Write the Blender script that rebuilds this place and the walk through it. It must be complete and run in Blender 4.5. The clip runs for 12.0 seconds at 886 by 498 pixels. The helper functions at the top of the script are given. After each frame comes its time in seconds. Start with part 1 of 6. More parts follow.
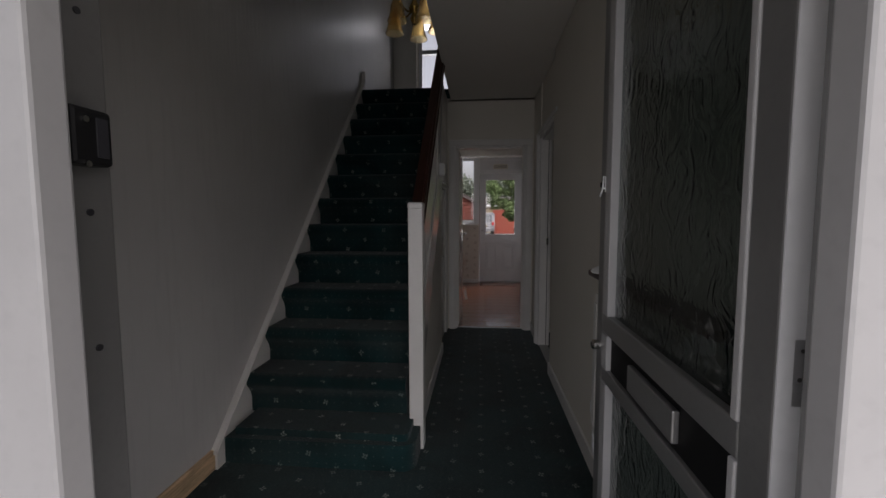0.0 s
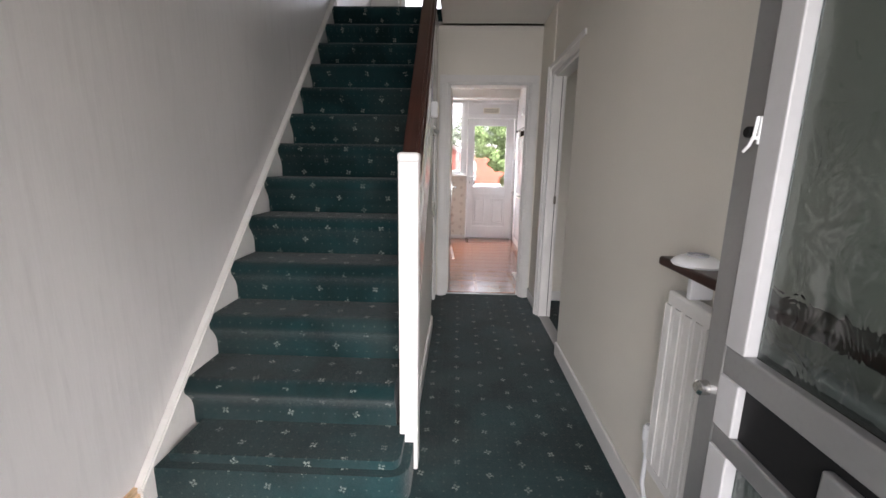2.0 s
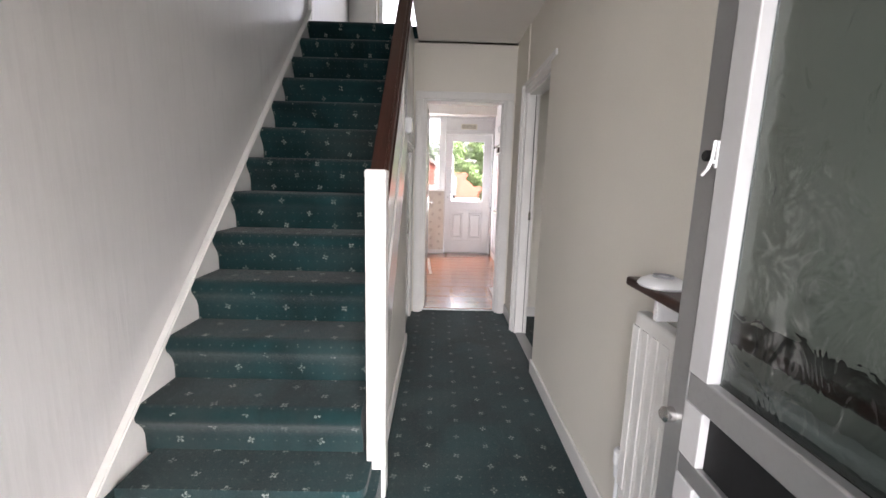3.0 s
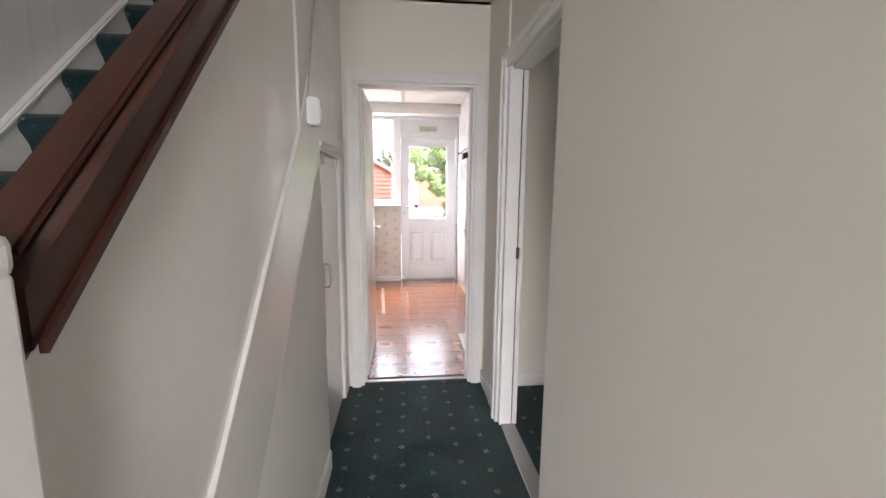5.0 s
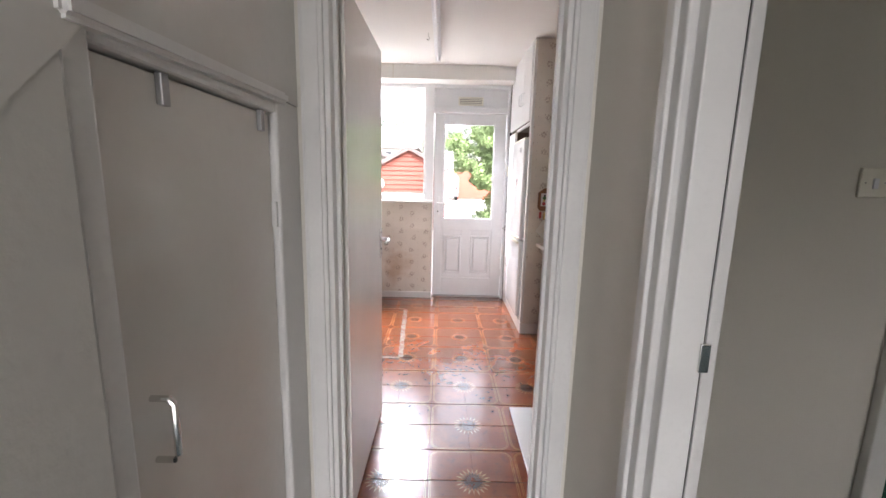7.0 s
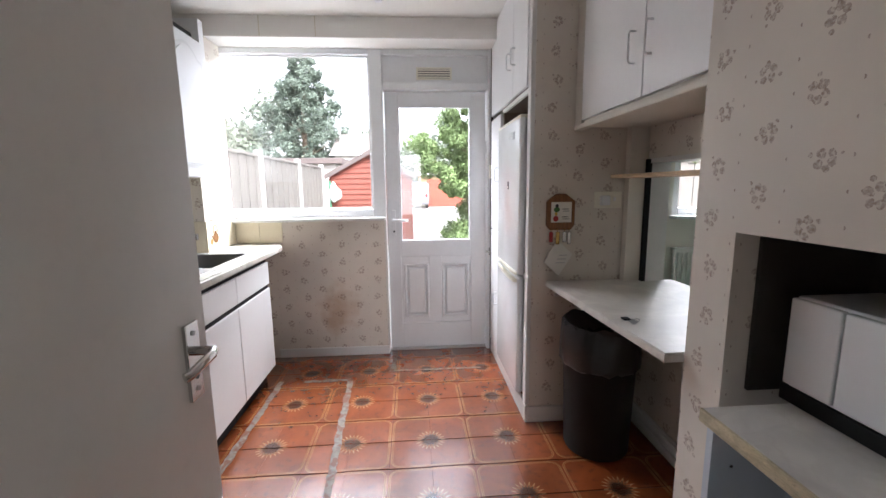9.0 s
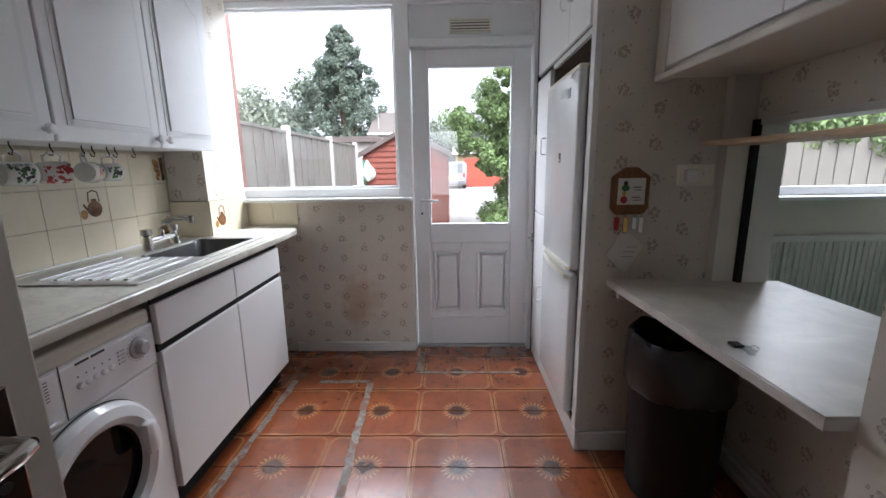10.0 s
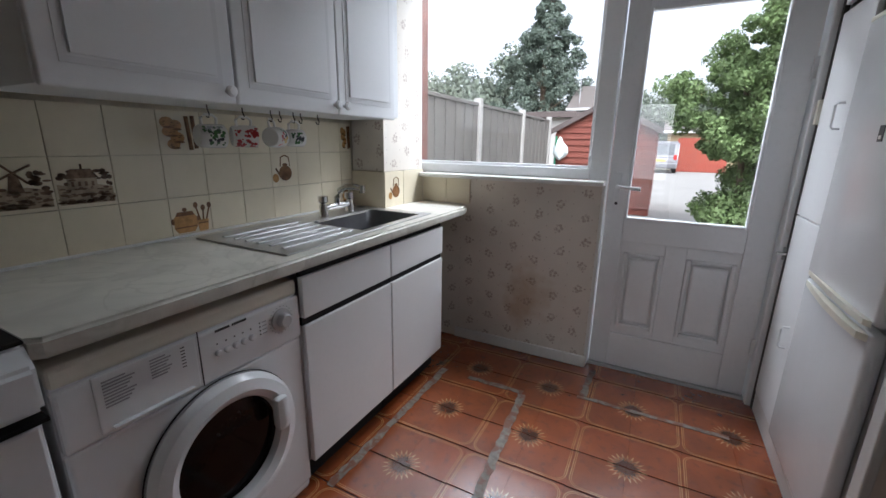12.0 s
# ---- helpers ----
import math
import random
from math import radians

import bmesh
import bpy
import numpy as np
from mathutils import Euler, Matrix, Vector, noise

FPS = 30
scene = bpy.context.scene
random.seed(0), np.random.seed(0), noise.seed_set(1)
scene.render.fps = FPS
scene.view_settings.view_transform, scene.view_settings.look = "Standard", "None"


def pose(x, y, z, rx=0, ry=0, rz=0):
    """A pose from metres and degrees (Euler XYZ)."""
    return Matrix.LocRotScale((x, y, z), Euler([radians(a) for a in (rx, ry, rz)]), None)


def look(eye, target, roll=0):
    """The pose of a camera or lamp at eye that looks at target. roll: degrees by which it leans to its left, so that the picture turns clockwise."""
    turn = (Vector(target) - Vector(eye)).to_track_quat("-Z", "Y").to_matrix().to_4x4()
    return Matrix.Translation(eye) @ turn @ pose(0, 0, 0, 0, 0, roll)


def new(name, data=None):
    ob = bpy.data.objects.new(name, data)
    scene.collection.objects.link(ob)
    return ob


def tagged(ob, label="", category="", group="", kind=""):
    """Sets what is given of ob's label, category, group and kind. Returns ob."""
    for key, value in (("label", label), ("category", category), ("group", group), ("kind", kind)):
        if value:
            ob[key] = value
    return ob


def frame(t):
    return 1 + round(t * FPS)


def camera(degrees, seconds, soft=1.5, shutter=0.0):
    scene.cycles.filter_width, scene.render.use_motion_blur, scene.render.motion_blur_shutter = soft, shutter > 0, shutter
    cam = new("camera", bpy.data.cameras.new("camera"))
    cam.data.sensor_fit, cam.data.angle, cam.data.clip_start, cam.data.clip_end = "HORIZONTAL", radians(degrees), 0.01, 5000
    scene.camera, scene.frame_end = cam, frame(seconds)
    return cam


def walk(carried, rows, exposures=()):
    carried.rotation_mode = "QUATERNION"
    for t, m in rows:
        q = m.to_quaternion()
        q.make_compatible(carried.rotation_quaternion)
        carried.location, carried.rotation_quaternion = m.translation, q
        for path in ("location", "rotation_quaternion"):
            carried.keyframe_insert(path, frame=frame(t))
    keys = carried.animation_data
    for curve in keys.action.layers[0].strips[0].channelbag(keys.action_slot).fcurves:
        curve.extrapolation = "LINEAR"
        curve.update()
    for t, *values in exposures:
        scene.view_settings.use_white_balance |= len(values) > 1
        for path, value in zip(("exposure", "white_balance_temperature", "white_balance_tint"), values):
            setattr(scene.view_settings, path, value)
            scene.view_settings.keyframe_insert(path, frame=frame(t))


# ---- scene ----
cam = camera(94.8, 12.0)
PATH = [
    (0, (0.057, 0.161, 1.212), (-0.122, 2.147, 1.056), -0.1),
    (0.5, (0.038, 0.363, 1.295), (-0.405, 2.302, 1.083), 1.2),
    (1, (-0.039, 0.524, 1.315), (-0.575, 2.434, 1.064), -0.1),
    (1.5, (-0.115, 0.643, 1.321), (-0.476, 2.593, 1.063), 0.2),
    (2, (-0.086, 0.714, 1.245), (-0.154, 2.671, 0.841), 0.9),
    (2.5, (-0.062, 0.727, 1.243), (-0.06, 2.683, 0.823), 1.6),
    (2.7, (-0.057, 0.717, 1.247), (-0.035, 2.688, 0.911), 1.6),
    (4.5, (0.061, 1.584, 1.316), (0.087, 3.554, 0.973), 1.1),
    (5, (0.079, 1.912, 1.324), (0.273, 3.88, 1.027), 0.5),
    (5.5, (0.129, 2.215, 1.336), (0.218, 4.191, 1.04), 1.5),
    (6, (0.094, 2.593, 1.336), (0.267, 4.561, 1.031), 0.8),
    (6.5, (0.113, 2.903, 1.311), (0.263, 4.872, 0.989), -0.3),
    (7, (0.162, 3.243, 1.322), (0.166, 5.214, 0.981), 1.3),
    (8.8, (0.259, 4.459, 1.301), (0.322, 6.435, 1.0), -0.4),
    (9, (0.27, 4.568, 1.309), (0.402, 6.54, 1.003), -0.7),
    (9.5, (0.27, 4.79, 1.292), (0.349, 6.769, 1.02), -0.9),
    (10, (0.314, 4.979, 1.277), (0.262, 6.938, 0.879), -0.9),
    (10.5, (0.285, 5.112, 1.268), (0.157, 7.066, 0.86), 0.6),
    (11, (0.274, 5.242, 1.276), (-0.117, 7.155, 0.847), 3.4),
    (11.5, (0.28, 5.322, 1.268), (-0.392, 7.15, 0.813), 2.0),
    (12, (0.281, 5.364, 1.262), (-0.605, 7.085, 0.76), 0.9),
]
EXPOSURES = [(0.0, -0.62, 6500, 18), (0.5, 1.25, 6500, 18), (1.0, 1.95, 6500, 18), (1.5, 2.11, 6500, 18), (2.0, 2.22, 6500, 18), (2.5, 2.46, 6500, 18), (4.5, 2.78, 6500, 18), (5.5, 2.80, 6500, 18),
             (6.0, 2.76, 6450, 18), (7.0, 2.62, 6400, 17), (9.0, 1.93, 6150, 14), (9.5, 1.60, 6000, 13), (10.0, 1.14, 5950, 12), (12.0, 0.6, 5900, 11)]
walk(cam, [(t, look(eye, target, roll)) for t, eye, target, roll in PATH], EXPOSURES)

# ---- world, sun, window light ----
SUN_EL, SUN_AZ = radians(48), radians(150)
world = bpy.data.worlds.new("overcast_sky")
scene.world = world
world.use_nodes = True
wn = world.node_tree
sky = wn.nodes.new("ShaderNodeTexSky")
sky.sky_type, sky.sun_disc = "NISHITA", False
sky.sun_elevation, sky.sun_rotation = SUN_EL, SUN_AZ
sky.air_density, sky.dust_density, sky.ozone_density = 1.0, 6.0, 0.6
haze = wn.nodes.new("ShaderNodeHueSaturation")
haze.inputs["Saturation"].default_value = 0.25
haze.inputs["Value"].default_value = 2.1
wn.links.new(sky.outputs["Color"], haze.inputs["Color"])
wn.links.new(haze.outputs["Color"], wn.nodes["Background"].inputs["Color"])
wn.nodes["Background"].inputs["Strength"].default_value = 0.15


def lamp(name, kind, m, energy, size=(1, 1), colour=(1, 1, 1)):
    data = bpy.data.lights.new(name, kind)
    data.energy, data.color = energy, colour
    if kind == "AREA":
        data.shape, data.size, data.size_y = "RECTANGLE", size[0], size[1]
    ob = new(name, data)
    ob.matrix_world = m
    return ob


sun = lamp("sun", "SUN", pose(0, 0, 20, 42, 0, 150), 0.5, colour=(1, 0.97, 0.93))
sun.data.angle = radians(30)
SKYLIGHT = (0.95, 0.98, 1.0)
lamp("daylight_kitchen_window", "AREA", look((-0.1, 8.35, 2.85), (-0.3, 6.0, 0.7)), 64, (2.0, 0.7), SKYLIGHT)
lamp("daylight_front_door", "AREA", look((0.1, -5.2, 2.1), (0.0, 3.0, 1.7)), 118, (5.0, 3.8), SKYLIGHT)
lamp("daylight_landing_window", "AREA", look((-0.55, 6.95, 4.7), (-0.5, 5, 3.2)), 16, (1.0, 0.9), SKYLIGHT)
lamp("daylight_dining_window", "AREA", look((2.9, 8.45, 2.7), (2.8, 6.0, 0.6)), 60, (1.4, 0.7), SKYLIGHT)



# ---- material helpers ----
class Ex:
    """A value in a node tree, with arithmetic."""

    def __init__(self, tree, socket):
        self.tree, self.socket = tree, socket

    def op(self, kind, *others):
        node = self.tree.nodes.new("ShaderNodeMath")
        node.operation = kind
        for n, v in enumerate((self, *others)):
            if isinstance(v, Ex):
                self.tree.links.new(v.socket, node.inputs[n])
            else:
                node.inputs[n].default_value = v
        return Ex(self.tree, node.outputs[0])

    def __add__(self, o): return self.op("ADD", o)
    def __sub__(self, o): return self.op("SUBTRACT", o)
    def __mul__(self, o): return self.op("MULTIPLY", o)
    def __truediv__(self, o): return self.op("DIVIDE", o)
    def lt(self, o): return self.op("LESS_THAN", o)
    def gt(self, o): return self.op("GREATER_THAN", o)
    def floor(self): return self.op("FLOOR")
    def fract(self): return self.op("FRACT")
    def abs(self): return self.op("ABSOLUTE")
    def high(self, o): return self.op("MAXIMUM", o)
    def low(self, o): return self.op("MINIMUM", o)
    def mod(self, o): return self.op("FLOORED_MODULO", o)


class Shade:
    """A Principled material under construction."""

    def __init__(self, name, rough=0.5, metal=0.0, spec=0.5):
        self.mat = bpy.data.materials.new(name)
        self.mat.use_nodes = True
        self.tree = self.mat.node_tree
        self.bsdf = self.tree.nodes["Principled BSDF"]
        self.set("Roughness", rough).set("Metallic", metal).set("Specular IOR Level", spec)

    def set(self, name, value):
        self.bsdf.inputs[name].default_value = value
        return self

    def node(self, kind, **fields):
        node = self.tree.nodes.new(kind)
        for key, value in fields.items():
            setattr(node, key, value)
        return node

    def link(self, a, b):
        self.tree.links.new(a.socket if isinstance(a, Ex) else a, b)
        return self

    def place(self, own=False):
        if own:
            return self.node("ShaderNodeTexCoord").outputs["Object"]
        return self.node("ShaderNodeNewGeometry").outputs["Position"]

    def xyz(self, own=False):
        node = self.node("ShaderNodeSeparateXYZ")
        self.link(self.place(own), node.inputs[0])
        return [Ex(self.tree, s) for s in node.outputs]

    def noise(self, scale, detail=3.0, stretch=(1, 1, 1), own=False, distort=0.0):
        m = self.node("ShaderNodeMapping")
        m.inputs["Scale"].default_value = stretch
        self.link(self.place(own), m.inputs[0])
        n = self.node("ShaderNodeTexNoise")
        n.inputs["Scale"].default_value, n.inputs["Detail"].default_value = scale, detail
        n.inputs["Distortion"].default_value = distort
        self.link(m.outputs[0], n.inputs["Vector"])
        return Ex(self.tree, n.outputs[0])

    def random(self):
        return Ex(self.tree, self.node("ShaderNodeObjectInfo").outputs["Random"])

    def cell(self, a, b):
        c = self.node("ShaderNodeCombineXYZ")
        self.link(a, c.inputs[0]).link(b, c.inputs[1])
        w = self.node("ShaderNodeTexWhiteNoise")
        self.link(c.outputs[0], w.inputs["Vector"])
        return Ex(self.tree, w.outputs["Value"])

    def ramp(self, value, lo, hi, a, b):
        r = self.node("ShaderNodeMapRange")
        r.inputs[1].default_value, r.inputs[2].default_value = lo, hi
        r.inputs[3].default_value, r.inputs[4].default_value = a, b
        self.link(value, r.inputs[0])
        return Ex(self.tree, r.outputs[0])

    def mix(self, a, b, how):
        m = self.node("ShaderNodeMix", data_type="RGBA")
        for v, s in ((a, m.inputs[6]), (b, m.inputs[7])):
            if isinstance(v, tuple):
                s.default_value = (*v, 1)
            else:
                self.tree.links.new(v, s)
        if isinstance(how, Ex):
            self.link(how, m.inputs[0])
        else:
            m.inputs[0].default_value = how
        return m.outputs[2]

    def colour(self, c):
        if isinstance(c, tuple):
            self.bsdf.inputs["Base Color"].default_value = (*c, 1)
        else:
            self.tree.links.new(c, self.bsdf.inputs["Base Color"])
        return self

    def bump(self, height, strength=0.3, distance=0.002):
        b = self.node("ShaderNodeBump")
        b.inputs["Strength"].default_value, b.inputs["Distance"].default_value = strength, distance
        self.link(height, b.inputs["Height"])
        self.tree.links.new(b.outputs[0], self.bsdf.inputs["Normal"])
        return self

    def rough(self, value):
        return self.link(value, self.bsdf.inputs["Roughness"])


def tone(c, k):
    return tuple(v * k for v in c)


def plain(name, c, rough=0.5, metal=0.0, spec=0.5, vary=0.1, scale=3.0, fine=60.0, bump=0.08, stretch=(1, 1, 1), own=False):
    """A surface of one colour with broad and fine unevenness, of gloss and relief too."""
    s = Shade(name, rough, metal, spec)
    broad, grain = s.noise(scale, 4, stretch, own), s.noise(fine, 3, stretch, own)
    c1 = s.mix(tone(c, 1 - vary), tone(c, 1 + vary * 0.6), s.ramp(broad, 0.3, 0.7, 0, 1))
    s.colour(s.mix(c1, tone(c, 1 - vary * 1.3), s.ramp(grain, 0.5, 0.75, 0, 0.5)))
    lo, hi = (max(rough - 0.08, 0.29), min(rough + 0.08, 1)) if rough >= 0.27 else (max(rough - 0.08, 0.02), min(rough + 0.08, 0.25))
    s.rough(s.ramp(broad, 0.3, 0.7, lo, hi))
    if bump:
        s.bump(grain, bump, 0.002)
    return s.mat


def flower(s, p, q, cell, petals, size, blotch):
    """A mask of petals round the origin of p, q."""
    r = (p * p + q * q).op("SQRT")
    th = q.op("ARCTAN2", p) + cell * 6.28
    lobe = (th * (petals / 2)).op("COSINE").abs()
    edge = lobe * size * 0.75 + size * 0.25 + (blotch - 0.5) * size * 0.7
    return r.lt(edge) * r.gt(size * 0.22)


def posy(s, p, q, cell, size, blotch):
    """A mask of round petals and a bud, turned by the cell's own angle."""
    a = cell * 6.28
    c, n = a.op("COSINE"), a.op("SINE")
    u, v = p * c + q * n, q * c - p * n
    swell = (blotch - 0.5) * size * 0.5
    mask = None
    for deg, far, r in ((15, 0.62, 0.36), (95, 0.6, 0.40), (170, 0.66, 0.33), (235, 0.58, 0.37), (300, 0.64, 0.30), (60, 1.25, 0.20), (200, 1.3, 0.17)):
        du, dv = u - far * size * math.cos(radians(deg)), v - far * size * math.sin(radians(deg))
        m = (du * du + dv * dv).op("SQRT").lt(swell + r * size)
        mask = m if mask is None else mask.high(m)
    return mask


def wallpaper(name, base, ink, pitch, size):
    s = Shade(name, 0.55, 0, 0.3)
    x, y, z = s.xyz()
    u = x + y
    col = (u / pitch).floor()
    v = z / pitch + col.mod(2) * 0.5
    row = v.floor()
    rnd = s.cell(col, row)
    p = ((u / pitch).fract() - 0.5) * pitch + (rnd - 0.5) * pitch * 0.3
    q = (v.fract() - 0.5) * pitch
    blotch = s.noise(70, 2)
    big = posy(s, p, q, rnd, size, blotch) * s.ramp(s.noise(130, 2), 0.36, 0.54, 0.15, 1)
    p2 = ((u / pitch + 0.5).fract() - 0.5) * pitch
    q2 = ((v + 0.45).fract() - 0.5) * pitch
    dot = (p2 * p2 + q2 * q2).op("SQRT").lt(size * 0.16)
    broad = s.noise(1.7, 4)
    ground = s.mix(tone(base, 0.88), tone(base, 1.04), s.ramp(broad, 0.3, 0.7, 0, 1))
    ground = s.mix(ground, tone(base, 0.8), s.ramp(s.noise(6, 4), 0.55, 0.75, 0, 0.45))
    su, sz = (u - 7.33) / 0.16, (z - 0.36) / 0.22
    stain = s.ramp((su * su + sz * sz).op("SQRT") + (s.noise(9, 4) - 0.5) * 1.6, 0.3, 1.0, 0.55, 0)
    ground = s.mix(ground, (0.42, 0.25, 0.12), stain)
    shade = s.ramp(s.noise(140, 2), 0.3, 0.7, 0.4, 0.9)
    s.colour(s.mix(ground, ink, big.high(dot) * shade))
    s.bump(s.noise(350, 2), 0.15, 0.001)
    return s.mat


def carpet(name, base, fleck, pitch, size, dots):
    s = Shade(name, 0.95, 0, 0.1)
    x, y, z = s.xyz()
    face = s.node("ShaderNodeSeparateXYZ")
    s.link(s.node("ShaderNodeNewGeometry").outputs["True Normal"], face.inputs[0])
    level = Ex(s.tree, face.outputs[2]).abs().gt(0.6)
    v = y * level + z * (level * -1 + 1)
    col = (x / pitch).floor()
    w = v / pitch + col.mod(2) * 0.5
    rnd = s.cell(col, w.floor())
    p = ((x / pitch).fract() - 0.5) * pitch + (rnd - 0.5) * pitch * 0.08
    q = (w.fract() - 0.5) * pitch
    blotch = s.noise(240, 2)
    big = flower(s, p, q, rnd, 4, size, blotch) * s.ramp(s.noise(190, 2), 0.38, 0.55, 0, 1)
    p2 = ((x / dots).fract() - 0.5) * dots
    q2 = ((v / dots).fract() - 0.5) * dots
    dot = (p2 * p2 + q2 * q2).op("SQRT").lt(size * 0.22)
    broad = s.ramp(s.noise(3.2, 5, distort=0.6), 0.35, 0.7, 0, 1)
    ground = s.mix(tone(base, 0.55), tone(base, 1.5), broad)
    ground = s.mix(ground, (0.05, 0.055, 0.05), s.ramp(s.noise(1.6, 5), 0.5, 0.72, 0, 0.6))
    pile = s.noise(420, 2)
    ground = s.mix(ground, tone(base, 0.4), s.ramp(pile, 0.35, 0.7, 0.55, 0))
    wear = s.ramp(s.noise(9, 2), 0.3, 0.7, 0.2, 0.8)
    s.colour(s.mix(s.mix(ground, fleck, dot * 0.1), fleck, big * wear))
    s.bump(pile, 0.6, 0.004)
    s.set("Sheen Weight", 0.15)
    return s.mat


def runner_carpet(name):
    """A green carpet with dashed rows and squiggles that run along y."""
    s = Shade(name, 0.95, 0, 0.1)
    x, y, z = s.xyz()
    pitch = 0.13
    p = ((x / pitch).fract() - 0.5) * pitch
    wave = (y * 90).op("SINE") * 0.012
    squig = (p + wave).abs().lt(0.006) * (y / 0.09).fract().lt(0.6)
    p2 = ((x / pitch * 3).fract() - 0.5) * pitch
    dash = p2.abs().lt(0.008) * (y / 0.022).fract().lt(0.45)
    pile = s.noise(420, 2)
    base = (0.008, 0.052, 0.032)
    ground = s.mix(tone(base, 0.6), tone(base, 1.3), s.ramp(pile, 0.3, 0.7, 0, 1))
    s.colour(s.mix(s.mix(ground, (0.35, 0.42, 0.36), dash * 0.35), (0.5, 0.55, 0.48), squig * 0.7))
    s.bump(pile, 0.5, 0.004)
    return s.mat


def vinyl_tile(name):
    """One quarter of a sunburst motif: the burst at +x +y, cream bands along -x and -y."""
    s = Shade(name, 0.28, 0, 0.9)
    x, y, z = s.xyz(own=True)
    h = 0.1015
    a, b = x * -1 + h, y * -1 + (h + 0.002)
    r = (a * a + b * b).op("SQRT")
    th = b.op("ARCTAN2", a)
    ray = (th * 10.0).op("SINE").abs()
    disc = r.lt(0.040)
    spike = r.lt(ray * -0.020 + 0.060)
    halo = r.lt(ray * -0.026 + 0.080) * r.gt(0.034)
    c, d = x + h, y + h + 0.002
    k = 0.055
    inx, iny = c.lt(k), d.lt(k)
    cr = ((c - k) * (c - k) + (d - k) * (d - k)).op("SQRT")
    corner = inx * iny
    edge = c.low(d)
    straight = edge
    rounded = cr * -1 + k
    dist = straight * (corner * -1 + 1) + rounded * corner
    band = (dist - 0.008).abs().lt(0.0018).high((dist - 0.015).abs().lt(0.0012))
    rnd = s.random()
    broad = s.ramp(s.noise(5, 5, distort=0.8), 0.3, 0.72, 0, 1)
    base = (0.25, 0.064, 0.019)
    ground = s.mix(tone(base, 0.62), tone(base, 1.15), broad)
    ground = s.mix(ground, (0.30, 0.06, 0.015), s.ramp(rnd, 0, 1, 0.0, 0.35))
    ground = s.mix(ground, (0.10, 0.035, 0.015), s.ramp(s.noise(28, 5), 0.55, 0.75, 0, 0.75))
    grubby = s.ramp(s.noise(14, 3), 0.3, 0.7, 0.2, 0.7)
    ink = s.mix(ground, (0.62, 0.36, 0.13), band * grubby)
    fade = s.ramp(s.noise(30, 3), 0.3, 0.7, 0.45, 0.95)
    ink = s.mix(ink, (0.60, 0.37, 0.17), halo * s.ramp(ray, 0.25, 0.6, 1, 0.25) * fade * 0.85)
    ink = s.mix(ink, (0.030, 0.014, 0.009), disc.high(spike) * fade)
    s.colour(ink)
    s.rough(s.ramp(s.noise(7, 4), 0.3, 0.7, 0.19, 0.25))
    s.bump(s.noise(45, 3), 0.06, 0.002)
    s.set("Coat Weight", 0.7).set("Coat Roughness", 0.16)
    return s.mat


def worn_tape(name):
    """Grey cloth tape, rubbed through to a brown film in patches."""
    s = Shade(name, 0.55, 0, 0.4)
    grey = s.mix((0.13, 0.105, 0.08), (0.235, 0.205, 0.17), s.ramp(s.noise(40, 4), 0.3, 0.7, 0, 1))
    s.colour(s.mix(grey, (0.15, 0.055, 0.026), s.ramp(s.noise(22, 5, distort=0.8), 0.47, 0.58, 0, 0.95)))
    s.bump(s.noise(120, 2), 0.2, 0.001)
    return s.mat


def wood(name, c, rough=0.35, grain=(1, 14, 14), scale=6.0, vary=0.35):
    s = Shade(name, rough, 0, 0.5)
    g = s.noise(scale, 5, grain, distort=0.5)
    f = s.noise(scale * 8, 3, grain)
    s.colour(s.mix(s.mix(tone(c, 1 - vary), tone(c, 1 + vary), s.ramp(g, 0.3, 0.7, 0, 1)), tone(c, 0.55), s.ramp(f, 0.5, 0.7, 0, 0.5)))
    s.bump(f, 0.12, 0.001)
    return s.mat


def glass(name, tint=(1, 1, 1), rough=0.0, wavy=0.0, spec=0.5):
    s = Shade(name, rough, 0, spec)
    s.set("Transmission Weight", 1.0).set("IOR", 1.45)
    s.colour(tint)
    if wavy:
        s.bump(s.noise(12, 2, (1, 1.1, 0.9), distort=2.0), wavy, 0.012)
    return s.mat


def embossed(name, c):
    """Painted paper with upright ribs and seams."""
    s = Shade(name, 0.36, 0, 0.5)
    ribs = s.noise(42, 4, (1, 1, 0.09))
    broad = s.noise(1.4, 4)
    s.colour(s.mix(s.mix(tone(c, 0.9), tone(c, 1.03), s.ramp(broad, 0.3, 0.7, 0, 1)), tone(c, 0.86), s.ramp(ribs, 0.52, 0.75, 0, 0.6)))
    x, y, z = s.xyz()
    seam = (((x + y) / 0.53).fract() - 0.5).abs().lt(0.004)
    s.bump(ribs - seam * 0.35, 0.45, 0.004)
    return s.mat


def marble(name, c, vein):
    s = Shade(name, 0.32, 0, 0.5)
    cloud = s.noise(5.5, 6, distort=1.2)
    s.colour(s.mix(s.mix(c, tone(c, 0.82), s.ramp(cloud, 0.4, 0.65, 0, 1)), vein, s.ramp((s.noise(3.4, 5, distort=1.8) - 0.5).abs(), 0.0, 0.035, 0.45, 0)))
    s.bump(s.noise(200, 2), 0.03, 0.001)
    return s.mat


